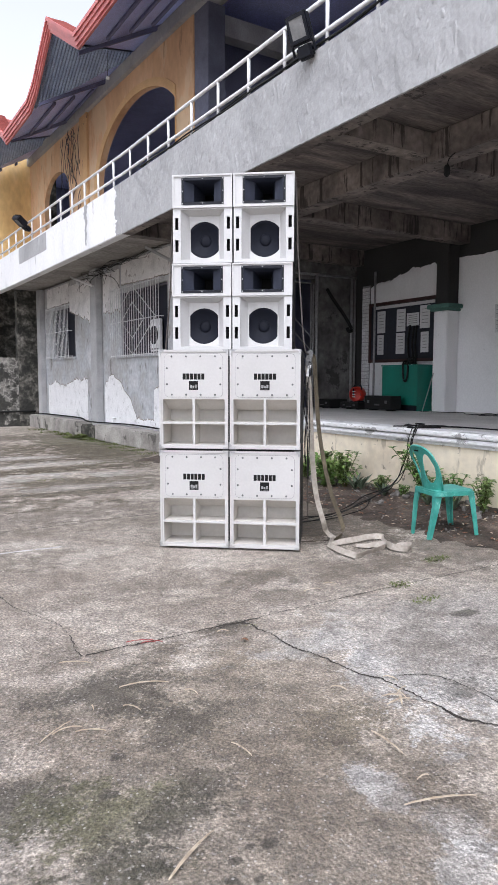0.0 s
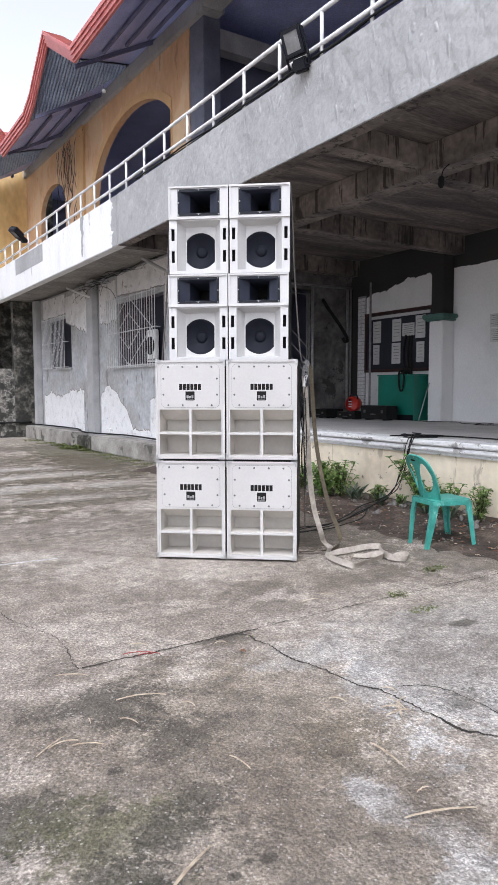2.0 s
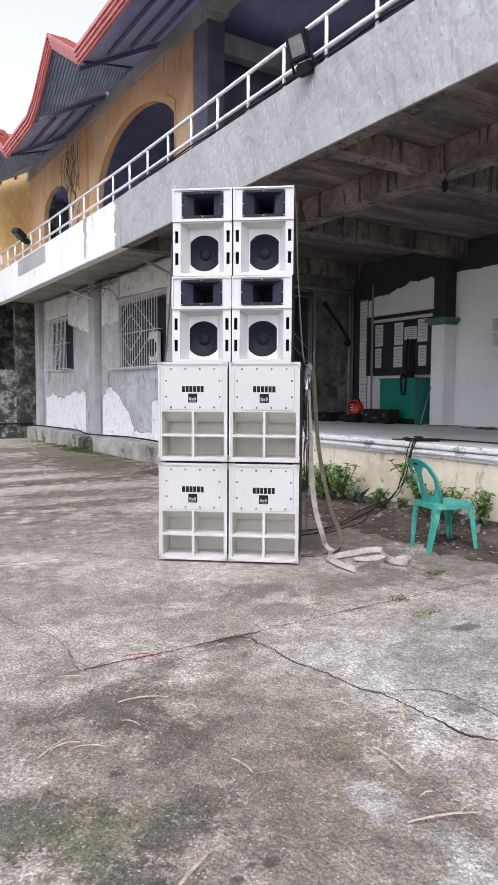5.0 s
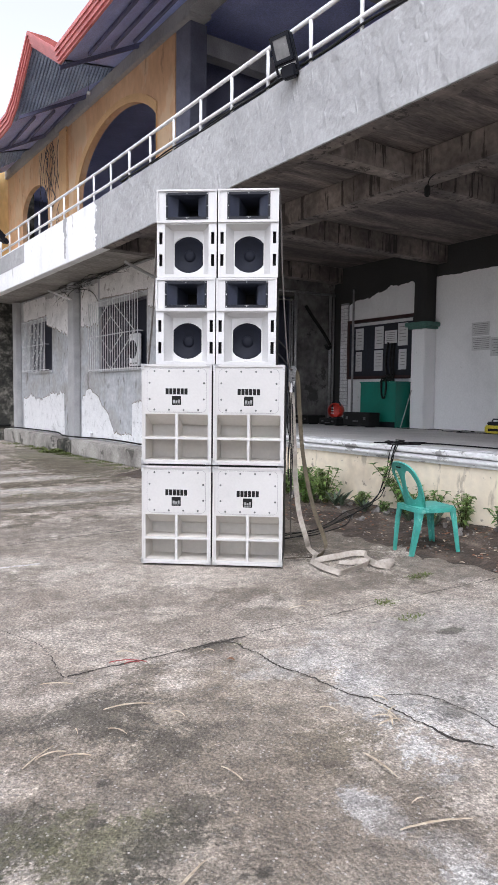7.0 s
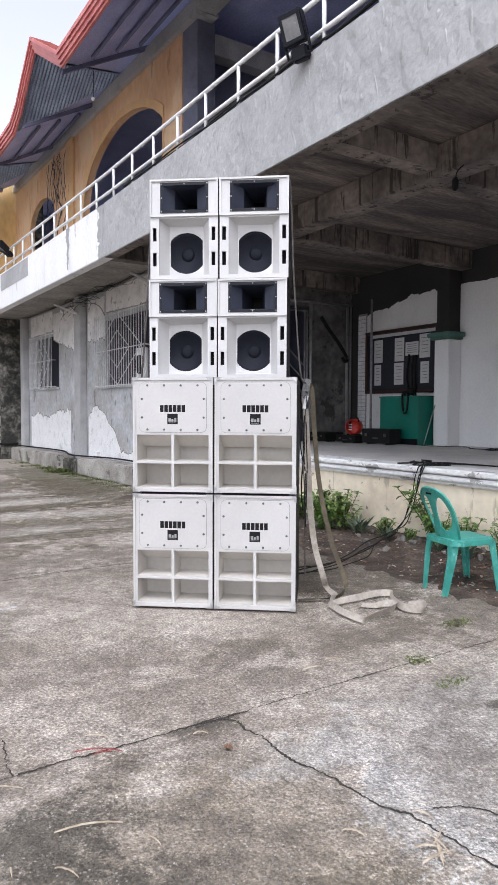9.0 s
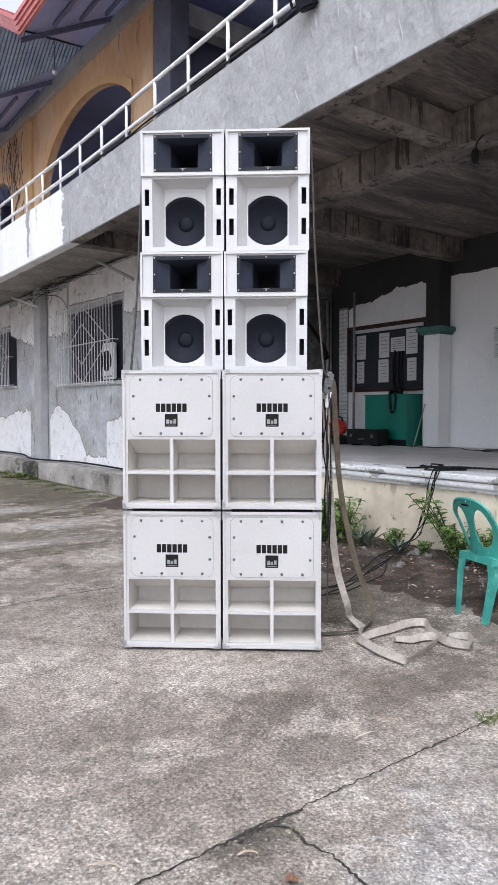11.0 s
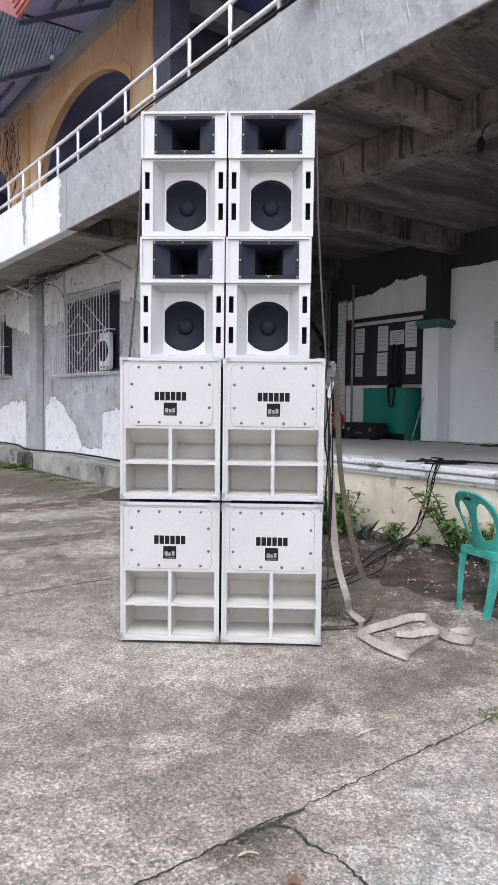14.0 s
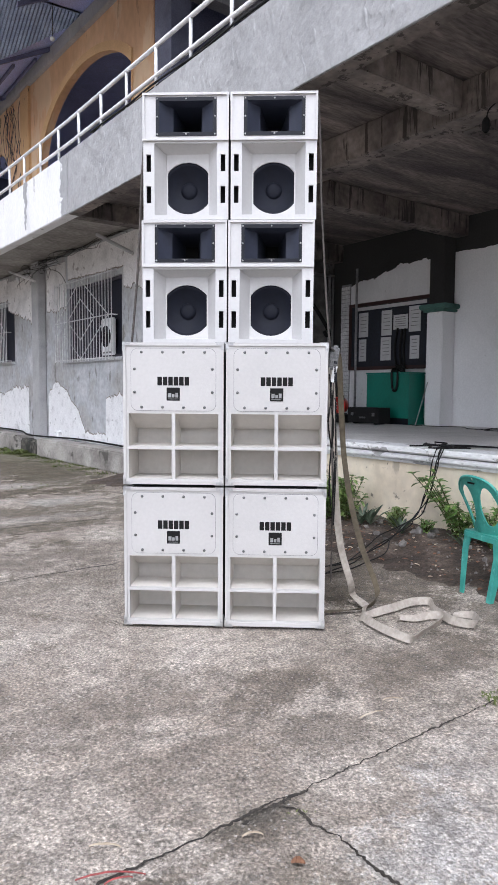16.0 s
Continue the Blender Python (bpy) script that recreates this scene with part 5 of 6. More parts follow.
def chair(m):
    t = thing("plastic_chair", "faded green plastic stacking chair with cut-out backrest", "chair", m)
    seat = plate(rounded(-0.2, 0.2, -0.2, 0.2, 0.06), [], 0.425, 0.445, Matrix.Identity(4))
    for v in seat.verts:
        v.co.z -= 0.018 * (1 - (v.co.x / 0.2) ** 2)
    part("seat", seat, M_GREEN, t)
    part("seat_apron", plate(rounded(-0.205, 0.205, -0.205, 0.205, 0.06), [rounded(-0.192, 0.192, -0.192, 0.192, 0.055)], 0.397, 0.43, Matrix.Identity(4)), M_GREEN, t)
    out = [(0.188, 0.43), (0.192, 0.55), (0.192, 0.66)] + [(0.192 * math.cos(a * math.pi / 16) ** 0.8, 0.7 + 0.14 * math.sin(a * math.pi / 16) ** 0.9) for a in range(0, 8)] + [(0.0, 0.842)]

    def bend(u, v):
        h = v - 0.43
        u *= 0.8 + 0.2 * min(1.0, max(0.0, h / 0.24))
        return Vector((-0.186 - 0.24 * h - 0.12 * h * h + u ** 2 * (0.9 + 2.4 * max(0.0, 0.3 - h) / 0.3), u, v))

    def reach(c, d, poly):
        """Where a ray from c along d leaves a polygon."""
        best = 9.0
        for (ax, ay), (bx, by) in zip(poly, poly[1:] + poly[:1]):
            ex, ey = bx - ax, by - ay
            den = d[0] * ey - d[1] * ex
            if abs(den) > 1e-9:
                k = ((ax - c[0]) * ey - (ay - c[1]) * ex) / den
                w = ((ax - c[0]) * d[1] - (ay - c[1]) * d[0]) / den
                if k > 0 and -1e-6 <= w <= 1 + 1e-6:
                    best = min(best, k)
        return best

    back = B()
    for side in (1, -1):
        half = [(0.0, 0.43)] + out
        c, n, steps = (0.097, 0.64), 32, 5
        sheets = []
        for dx in (0.0, 0.009):
            rings = []
            for r in range(steps + 1):
                ring = []
                for a in range(n):
                    d = (math.cos(a * math.tau / n), math.sin(a * math.tau / n))
                    inner, outer = 1 / math.hypot(d[0] / 0.066, d[1] / 0.135), reach(c, d, half)
                    k = inner + (outer - inner) * r / steps
                    p = bend(side * (c[0] + d[0] * k), c[1] + d[1] * k)
                    ring.append(back.verts.new(p + Vector((dx, 0, 0))))
                rings.append(ring)
            for q, w in zip(rings, rings[1:]):
                for a in range(n):
                    back.faces.new((q[a], q[(a + 1) % n], w[(a + 1) % n], w[a]))
            sheets.append(rings)
        for r in (0, steps):
            for a in range(n):
                q, w = sheets[0][r], sheets[1][r]
                back.faces.new((q[a], q[(a + 1) % n], w[(a + 1) % n], w[a]))
    part("backrest", back, M_GREEN, t)
    rim = [bend(u, v) + Vector((0.004, 0, 0)) for u, v in out] + [bend(-u, v) + Vector((0.004, 0, 0)) for u, v in reversed(out[:-1])]
    part("backrest_rim", tube(B(), rim, 0.0105, 8), M_GREEN, t, "", True)
    for x, y in ((0.17, 0.17), (0.17, -0.17), (-0.17, 0.15), (-0.17, -0.15)):
        fx, fy = x * 1.3, y * (1.12 if x > 0 else 0.85)
        bm = B()
        rings = []
        for z, cx, cy, w in ((0.43, x, y, 0.068), (0.3, x * 1.08, y * 1.06, 0.05), (0.0, fx, fy, 0.036)):
            s1, s2 = -math.copysign(w, x), -math.copysign(w, y)
            ox, oy = cx + math.copysign(0.022, x), cy + math.copysign(0.022, y)
            k1, k2 = math.copysign(0.009, s1), math.copysign(0.009, s2)
            rings.append([bm.verts.new(p) for p in ((ox, oy, z), (ox + s1, oy, z), (ox + s1, oy + k2, z), (ox + k1, oy + k2, z), (ox + k1, oy + s2, z), (ox, oy + s2, z))])
        for q, s in zip(rings, rings[1:]):
            for i in range(6):
                bm.faces.new((q[i], q[(i + 1) % 6], s[(i + 1) % 6], s[i]))
        bm.faces.new(rings[0])
        bm.faces.new(rings[-1])
        part("leg", bm, M_GREEN, t)
    bars = B()
    for k in range(5):
        y = -0.03 + k * 0.014
        box(bars, -0.303, -0.296, y, y + 0.008, 0.79, 0.802)
    part("printed_mark", bars, M_INK, t, "faint dark printed bars")
    return t


chair(pose(2.44, -0.91, -0.012, 0, 0, -14))

# ---- railing, lamps on the balcony ----
rail = thing("balcony_railing", "white painted steel pipe railing on the balcony edge", "railing")
RZ = 5.165
for z in (RZ, 4.85):
    part("rail", tube(B(), [(SX + 0.05, -14, z)] + [(SX + 0.05, 5.77, z)] + [LS @ Vector((SX + 0.05, y, z)) for y in (6.5, 10, 16.2)], 0.024, 10), M_RAIL, rail, "", True)
post = part("post", tube(B(), [(0, 0, 4.685), (0, 0, RZ)], 0.02, 8), M_RAIL, rail, "", True)
post.location = (SX + 0.05, 1.055, 0)
repeat(post, [(SX + 0.05, 1.055 + 0.735 * k, 0) for k in range(-18, 7) if k] + [LS @ Vector((SX + 0.05, 1.055 + 0.735 * k, 0)) for k in range(7, 21)], rail)
t = thing("power_cable", "loose black cable lying along the parapet", "cable", group="cables on the parapet")
bm = B()
rnd = random.Random(3)
for k in range(2):
    tube(bm, smooth_path([(SX + 0.02 + 0.03 * k, -6 + 0.55 * i, 4.72 + 0.02 * k + rnd.uniform(-0.005, 0.045)) for i in range(21)], 4), 0.011, 6)
part("cable", bm, M_RUBBER, t, "", True)
M_GLASSGREY = surface("floodlight_lens", [(0.3, grey(0.14)), (0.7, grey(0.24))], 8, rough=(0.15, 0.3), bump=0.0, fine=0.05)


def floodlight(m, label):
    """Housing faces -y, base at the origin."""
    t = thing("floodlight", label, "lamp", m)
    part("housing", cube(-0.15, 0.15, -0.03, 0.09, 0.16, 0.5, 0.02), M_BLACK, t)
    part("lens", cube(-0.105, 0.105, -0.036, -0.0305, 0.215, 0.445, 0.002), M_GLASSGREY, t, "grey glass lens")
    part("lens_frame", plate(rect(-0.14, 0.14, 0.175, 0.485), [rect(-0.105, 0.105, 0.215, 0.445)], -0.045, -0.0305, AY), M_BLACK, t)
    bm = cube(-0.165, -0.152, -0.01, 0.05, 0.05, 0.36, 0.003)
    box(bm, 0.152, 0.165, -0.01, 0.05, 0.05, 0.36, 0.003)
    box(bm, -0.165, 0.165, -0.01, 0.05, 0.035, 0.05, 0.003)
    part("bracket", bm, M_BLACK, t)
    part("driver_box", cube(-0.1, 0.12, -0.03, 0.1, -0.02, 0.14, 0.025), M_BLACK, t)
    for k in range(6):
        part("cooling_fin", cube(-0.13 + k * 0.05, -0.12 + k * 0.05, 0.09, 0.13, 0.18, 0.48), M_BLACK, t)
    return t


floodlight(pose(SX - 0.08, 0.5, 4.63, 20, -7, -66) @ Matrix.Diagonal((0.74, 0.8, 0.8, 1)), "black square floodlight with grey lens on the parapet")
floodlight(LS @ pose(SX - 0.06, 11.3, 4.9, 55, 12, -75) @ Matrix.Diagonal((0.9, 0.8, 0.85, 1)), "small black floodlight tilted down on the white parapet")
t = thing("hanging_bulb", "small white bulb hanging below the eaves", "lamp", pose(2.62, 8.15, 7.38))
part("bulb", lathe(B(), [(0.012, -0.06), (0.03, -0.03), (0.042, 0.0), (0.03, 0.03), (0.01, 0.042)], (0, 0, 0), 12), M_RAIL, t, "", True)
part("flex", tube(B(), [(0, 0, 0.03), (0.02, 0.01, 0.9)], 0.006, 6), M_RUBBER, t)
t = thing("lamp_socket", "black empty bulb socket hanging below the soffit", "lamp", pose(3.34, -0.02, 3.65))
part("socket", lathe(B(), [(0.015, -0.07), (0.032, -0.05), (0.034, 0.02), (0.02, 0.05)], (0, 0, 0), 12), M_RUBBER, t, "", True).matrix_basis = pose(0, 0, 0, 90)
part("flex", tube(B(), smooth_path([(0, 0, 0.03), (0.03, 0, 0.12), (0.118, 0, 0.196)], 4), 0.006, 6), M_RUBBER, t)
t = thing("tube_lamp", "bent white lamp arm with a bulb under the balcony", "lamp", LB)
part("arm", tube(B(), [(3.05, 11.9, 4.0), (3.2, 10.75, 3.66)], 0.025, 8), M_RAIL, t)
part("bulb", lathe(B(), [(0.02, -0.05), (0.05, 0.0), (0.03, 0.05)], (3.1, 11.5, 3.8), 12), M_RAIL, t, "", True)
t = thing("tube_lamp", "bent white lamp arm under the balcony near the corner", "lamp", LB)
part("arm", tube(B(), [(3.0, 7.3, 4.0), (3.3, 6.6, 3.62)], 0.03, 8), M_PILASTER, t)

# dead vine on the upper wall
vine = thing("dead_vine", "dry leafless vine clinging to the ochre wall", "vine", LB)
rnd = random.Random(8)
bm = B()
for k in range(16):
    y = 12.1 + 0.08 * k
    pts, z = [], 5.3 + rnd.uniform(0.2, 1.5)
    while z < 7.94:
        pts.append((WX - 0.03 - rnd.uniform(0, 0.03), y, z))
        y += rnd.uniform(-0.2, 0.19)
        z += rnd.uniform(0.1, 0.28)
    if len(pts) > 2:
        tube(bm, smooth_path(pts, 2), rnd.uniform(0.004, 0.009), 5)
part("stem_tangle", bm, M_TIMBER, vine)
wires = thing("wire_tangle", "tangled old wires under the balcony soffit", "cable", LB)
bm = B()
wig = random.Random(14)
for k in range(9):
    y0, y1 = wig.uniform(10.2, 12.4), wig.uniform(6.9, 9.6)
    pts = []
    for i in range(11):
        u = i / 10
        pts.append((WX - 0.05 - 0.5 * math.sin(math.pi * u) * wig.random(), y0 + (y1 - y0) * u + wig.uniform(-0.12, 0.12), 3.72 + 0.36 * u ** 0.6 + wig.uniform(-0.06, 0.05)))
    tube(bm, smooth_path(pts, 3), wig.choice((0.004, 0.006)), 5)
tube(bm, smooth_path([(WX - 0.05, 12.4, 4.0), (WX - 0.05, 10.6, 3.9), (WX - 0.06, 9.9, 3.75), (WX - 0.04, 9.6, 3.5)], 5), 0.007, 5)
part("wire_tangle", bm, M_RUBBER, wires)

# ---- windows with grilles ----
M_GRILLE = surface("white_grille_paint", [(0.3, grey(0.42)), (0.6, grey(0.66))], 8, rough=(0.4, 0.6), bump=0.05, fine=0.1)
M_PANE = surface("dark_window_glass", [(0.3, (0.012, 0.014, 0.022)), (0.7, (0.02, 0.022, 0.034))], 2, rough=(0.3, 0.4), bump=0.0, spec=0.12)


def grille_window(name, y0, y1, z0, z1, g0, g1, gz0, gz1, bars):
    w = tagged(new(name), "dark window behind a projecting white steel bar grille", "window", kind="structure")
    w.matrix_basis = LB
    part("pane", cube(WX + 0.1, WX + 0.11, y0, y1, z0, z1), M_PANE, w, "dark glass")
    part("window_frame", plate(rect(y0, y1, z0, z1), [rect(y0 + 0.05, (y0 + y1) / 2 - 0.025, z0 + 0.05, z1 - 0.05), rect((y0 + y1) / 2 + 0.025, y1 - 0.05, z0 + 0.05, z1 - 0.05)], WX + 0.06, WX + 0.1, AX), M_TIMBER, w)
    part("window_sill", cube(WX - 0.04, WX + 0.12, y0 - 0.05, y1 + 0.05, z0 - 0.06, z0 - 0.002), M_WALL, w)
    gx = WX - 0.12
    bar = part("grille_bar", tube(B(), [(0, 0, gz0), (0, 0, gz1)], 0.0085, 6), M_GRILLE, w)
    places = [(gx, g0 + (g1 - g0) * k / (bars - 1), 0) for k in range(bars)]
    bar.location = places[0]
    repeat(bar, places[1:], w)
    for z in (gz0 + 0.04, (gz0 + gz1) / 2, gz1 - 0.04):
        part("grille_rail", tube(B(), [(WX, g0, z), (gx, g0, z), (gx, g1, z), (WX, g1, z)], 0.01, 6), M_GRILLE, w)
    c, m_, ry, rz = (g0 + g1) / 2, (gz0 + gz1) / 2, (g1 - g0) * 0.46, (gz1 - gz0) * 0.47
    for s in (1.0, 0.52):
        part("grille_diamond", tube(B(), [(gx - 0.015, c - ry * s, m_), (gx - 0.015, c, m_ + rz * s), (gx - 0.015, c + ry * s, m_), (gx - 0.015, c, m_ - rz * s), (gx - 0.015, c - ry * s, m_)], 0.009, 6), M_GRILLE, w)
    return w


grille_window("window_1", 7.28, 9.65, 1.98, 3.4, 7.45, 10.0, 1.93, 3.5, 22)
grille_window("window_2", 12.8, 14.7, 2.05, 3.4, 13.05, 15.0, 2.03, 3.48, 18)
ac = thing("air_conditioner", "white outdoor air conditioner unit in the window", "air conditioner", LB @ pose(WX + 0.03, 7.82, 2.02))
part("casing", cube(-0.06, 0.03, -0.2, 0.24, 0, 0.66, 0.02), M_RAIL, ac)
ring = B()
for rr in (0.19, 0.145, 0.1, 0.05):
    lathe(ring, [(rr, -0.004), (rr, -0.016), (rr - 0.02, -0.016), (rr - 0.02, -0.004)], (0, 0, 0), 24)
bmesh.ops.transform(ring, matrix=pose(-0.06, 0.03, 0.33) @ pose(0, 0, 0, 0, 0, -90), verts=ring.verts)
part("fan_grille", ring, M_BLACK, ac)
part("brand_strip", cube(-0.068, -0.061, -0.17, 0.21, 0.03, 0.06), M_GREYINK, ac)

# ---- on the stage ----
M_CABGREEN = surface("green_cabinet_paint", [(0.3, (0.005, 0.12, 0.085)), (0.7, (0.008, 0.17, 0.125))], 3, rough=(0.35, 0.5), bump=0.05, fine=0.08)
M_CAPGREEN = surface("green_moulding_paint", [(0.3, (0.05, 0.12, 0.1)), (0.7, (0.09, 0.19, 0.16))], 4, bump=0.2)
M_PAPER = surface("white_paper", [(0.3, grey(0.5)), (0.7, grey(0.58))], 6, bump=0.05, fine=0.03)
M_PAPER2 = surface("grey_paper", [(0.3, grey(0.47)), (0.7, grey(0.55))], 6, bump=0.05, fine=0.05)
M_BOARD = surface("dark_board_felt", [(0.3, (0.012, 0.014, 0.02)), (0.7, (0.025, 0.028, 0.04))], 5, bump=0.1)
M_MAROON = surface("maroon_board_frame", [(0.3, (0.025, 0.009, 0.008)), (0.7, (0.05, 0.016, 0.014))], 5, rough=(0.4, 0.6), bump=0.1)
M_REDPL = surface("red_plastic", [(0.3, (0.5, 0.02, 0.012)), (0.7, (0.65, 0.04, 0.02))], 5, rough=(0.3, 0.45), bump=0.03)
M_YELPL = surface("yellow_plastic", [(0.3, (0.6, 0.5, 0.03)), (0.7, (0.7, 0.6, 0.06))], 5, rough=(0.3, 0.45), bump=0.03)
M_WOOD = surface("varnished_wood", [(0.3, (0.2, 0.1, 0.045)), (0.7, (0.34, 0.18, 0.08))], 4, rough=(0.4, 0.6), bump=0.1, stretch=(1, 1, 0.15))
M_TILE = surface("white_wall_tile", [(0.3, grey(0.5)), (0.7, grey(0.66))], 3, rough=(0.3, 0.45), bump=0.05)
M_POLE = surface("grey_pipe", [(0.3, grey(0.22)), (0.7, grey(0.34))], 9, rough=(0.4, 0.55), bump=0.1, metal=0.3)

col = tagged(new("column_stage"), "square column, white below a green moulded cap", "column", kind="structure")
part("shaft", cube(7.08, 7.386, 3.3, 3.62, FLOOR, 2.67, 0.012), M_BACKWHITE, col)
bm = cube(7.03, 7.386, 3.25, 3.67, 2.672, 2.71, 0.01)
box(bm, 6.99, 7.386, 3.2, 3.72, 2.712, 2.79, 0.015)
part("cap", bm, M_CAPGREEN, col, "green moulded cap")
part("upper_shaft", cube(7.1, 7.386, 3.32, 3.6, 2.792, 3.84, 0.01), M_BACKSHADE, col, "bare dark upper shaft")
col2 = copy_thing(col, pose(0, -2.9 - 1.9, 0))

board = thing("notice_board", "dark framed notice board with white paper notices", "notice board")
part("panel", cube(7.36, 7.385, 3.75, 5.6, 1.85, 2.95), M_BOARD, board)
part("board_frame", plate(rect(3.68, 5.66, 1.79, 3.01), [rect(3.75, 5.6, 1.85, 2.95)], 7.34, 7.388, AX), M_MAROON, board)
part("heading_strip", cube(7.346, 7.3598, 3.85, 5.5, 2.875, 2.935), M_PAPER, board, "pale heading strip")
for y0, y1, z0, z1 in ((5.18, 5.41, 2.39, 2.83), (4.61, 4.85, 2.39, 2.83), (4.25, 4.57, 2.48, 2.73), (3.97, 4.22, 2.42, 2.85), (5.22, 5.4, 1.95, 2.35), (4.62, 4.86, 1.95, 2.36), (3.99, 4.19, 1.96, 2.35)):
    sheet_ = part("paper_notice", cube(7.351, 7.3585, y0, y1, z0, z1), M_PAPER, board, "white printed paper notice")
    bm = B()
    for k in range(5):
        zz = z1 - (z1 - z0) * (0.15 + 0.15 * k)
        box(bm, 7.3492, 7.3512, y0 + 0.04, y1 - 0.04 - 0.02 * (k % 2), zz - 0.012, zz)
    part("printed_mark", bm, M_GREYINK, sheet_, "grey printed bars")
part("cord_bundle", tube(tube(tube(B(), smooth_path([(7.33, 4.45, 2.5), (7.32, 4.5, 2.1), (7.3, 4.4, 1.72)], 5), 0.02, 6), smooth_path([(7.33, 4.35, 2.48), (7.32, 4.38, 2.1), (7.3, 4.3, 1.72)], 5), 0.02, 6), smooth_path([(7.33, 4.28, 2.48), (7.32, 4.3, 2.1), (7.3, 4.25, 1.72)], 5), 0.02, 6), M_RUBBER, board, "bundle of black cords")

cab = thing("green_cabinet", "dark green painted metal cabinet on the stage floor", "cabinet", pose(-0.17, -0.17, 0))
part("body", cube(6.99, 7.38, 3.9, 4.84, 0.96, 1.69, 0.006), M_CABGREEN, cab)
part("plinth_base", cube(7.03, 7.37, 3.905, 4.82, FLOOR, 0.96), M_BLACK, cab)
part("side_skirt", cube(6.99, 7.38, 3.895, 3.9035, FLOOR, 0.96), M_CABGREEN, cab)
part("top", cube(6.975, 7.385, 3.885, 4.855, 1.6905, 1.715, 0.006), M_CABGREEN, cab)
t = thing("cable_coil", "black cable heap hanging over the green cabinet", "cable", pose(-0.17, -0.17, 0))
bm = B()
for k in range(6):
    a = k * 1.1
    tube(bm, smooth_path([(7.12 + 0.09 * math.cos(a + i), 4.22 + 0.16 * math.sin(a * 1.3 + i * 1.2), 1.735 + 0.02 * k + 0.02 * math.sin(i * 2.2)) for i in range(5)], 5), 0.016, 6)
tube(bm, smooth_path([(7.05, 4.22, 1.78), (6.965, 4.25, 1.74), (6.955, 4.22, 1.45), (6.955, 4.15, 1.42), (6.96, 4.12, 1.6), (6.99, 4.15, 1.76)], 6), 0.018, 6)
part("cable", bm, M_RUBBER, t, "", True)
t = thing("white_rod", "thin white rod leaning against the green cabinet", "rod")
part("rod", tube(B(), [(6.72, 3.5, FLOOR), (6.9, 3.42, 1.55)], 0.009, 6), M_POLE, t)


def equipment_case(name, x0, x1, y0, y1, z0, z1, label):
    t = thing(name, label, "case")
    part("body", cube(x0, x1, y0, y1, z0 + 0.02, z1, 0.01), M_RUBBER, t)
    part("lid_seam", cube(x0 - 0.004, x0 - 0.0002, y0 + 0.01, y1 - 0.01, z0 + (z1 - z0) * 0.62, z0 + (z1 - z0) * 0.66), M_RUBBER, t, "dark seam strip")
    for y in (y0 + 0.12, y1 - 0.12):
        part("latch", cube(x0 - 0.008, x0 - 0.0045, y - 0.03, y + 0.03, z0 + (z1 - z0) * 0.5, z0 + (z1 - z0) * 0.7), M_BOLT, t)
        part("foot", cube((x0 + x1) / 2 - 0.1, (x0 + x1) / 2 + 0.1, y - 0.03, y + 0.03, z0, z0 + 0.0195), M_RUBBER, t)
    part("handle", cube(x0 - 0.014, x0 - 0.0045, (y0 + y1) / 2 - 0.07, (y0 + y1) / 2 + 0.07, z0 + (z1 - z0) * 0.35, z0 + (z1 - z0) * 0.45, 0.003), M_BOLT, t)
    return t


equipment_case("equipment_case", 6.42, 6.7, 4.0, 4.72, FLOOR, 1.13, "black equipment case with dark latches on the stage")
equipment_case("equipment_case", 6.2, 6.65, 5.5, 6.0, FLOOR, 1.04, "low black equipment case beside the wall")
equipment_case("equipment_case", 6.3, 6.65, 4.76, 5.3, FLOOR, 1.0, "flat black amplifier case under the red reel")
reel = thing("cable_reel", "red and black cable reel standing on a case", "reel", pose(6.47, 4.98, 1.0, 0, 0, 0))
part("drum", turned(lathe(B(), [(0.13, -0.09), (0.15, -0.07), (0.15, 0.07), (0.13, 0.09)], (0, 0, 0.15), 20), pose(0, 0, 0, 0, 0, -70)), M_REDPL, reel, "red plastic drum", True)
part("carry_handle", tube(B(), smooth_path([(0, -0.11, 0.12), (0, -0.1, 0.31), (0, 0.1, 0.31), (0, 0.11, 0.12)], 5), 0.014, 8), M_BLACK, reel, "", True)
bm = B()
for z in (0.1, 0.15, 0.2):
    box(bm, -0.1, -0.094, -0.05, 0.04, z - 0.008, z + 0.008)
part("printed_mark", bm, M_PAPER, reel, "white printed bars")
part("stand", cube(-0.08, 0.08, -0.12, 0.12, 0, 0.02, 0.004), M_BLACK, reel)

tiles = tagged(new("wall_tiles"), "narrow strip of white glazed wall tiles", "tiles", kind="structure")
part("grout", cube(7.37, 7.3985, 5.665, 5.9, FLOOR, 3.4), M_GREYINK, tiles)
first = part("tile", cube(-0.008, 0, 0.003, 0.113, 0.003, 0.071), M_TILE, tiles)
spots = [(7.3695, 5.667 + 0.116 * j, FLOOR + 0.076 * k) for k in range(33) for j in range(2)]
first.location = spots[0]
repeat(first, spots[1:], tiles)
for x, y, z1, label in ((7.2, 5.33, 3.62, "thin grey pole standing against the notice board wall"),):
    t = thing("pole", label, "pole")
    part("pipe", tube(B(), [(x, y, FLOOR), (x, y, z1)], 0.022, 8), M_POLE, t, "", True)
gate = thing("metal_gate", "grey steel door frame and open gate at the side opening", "gate")
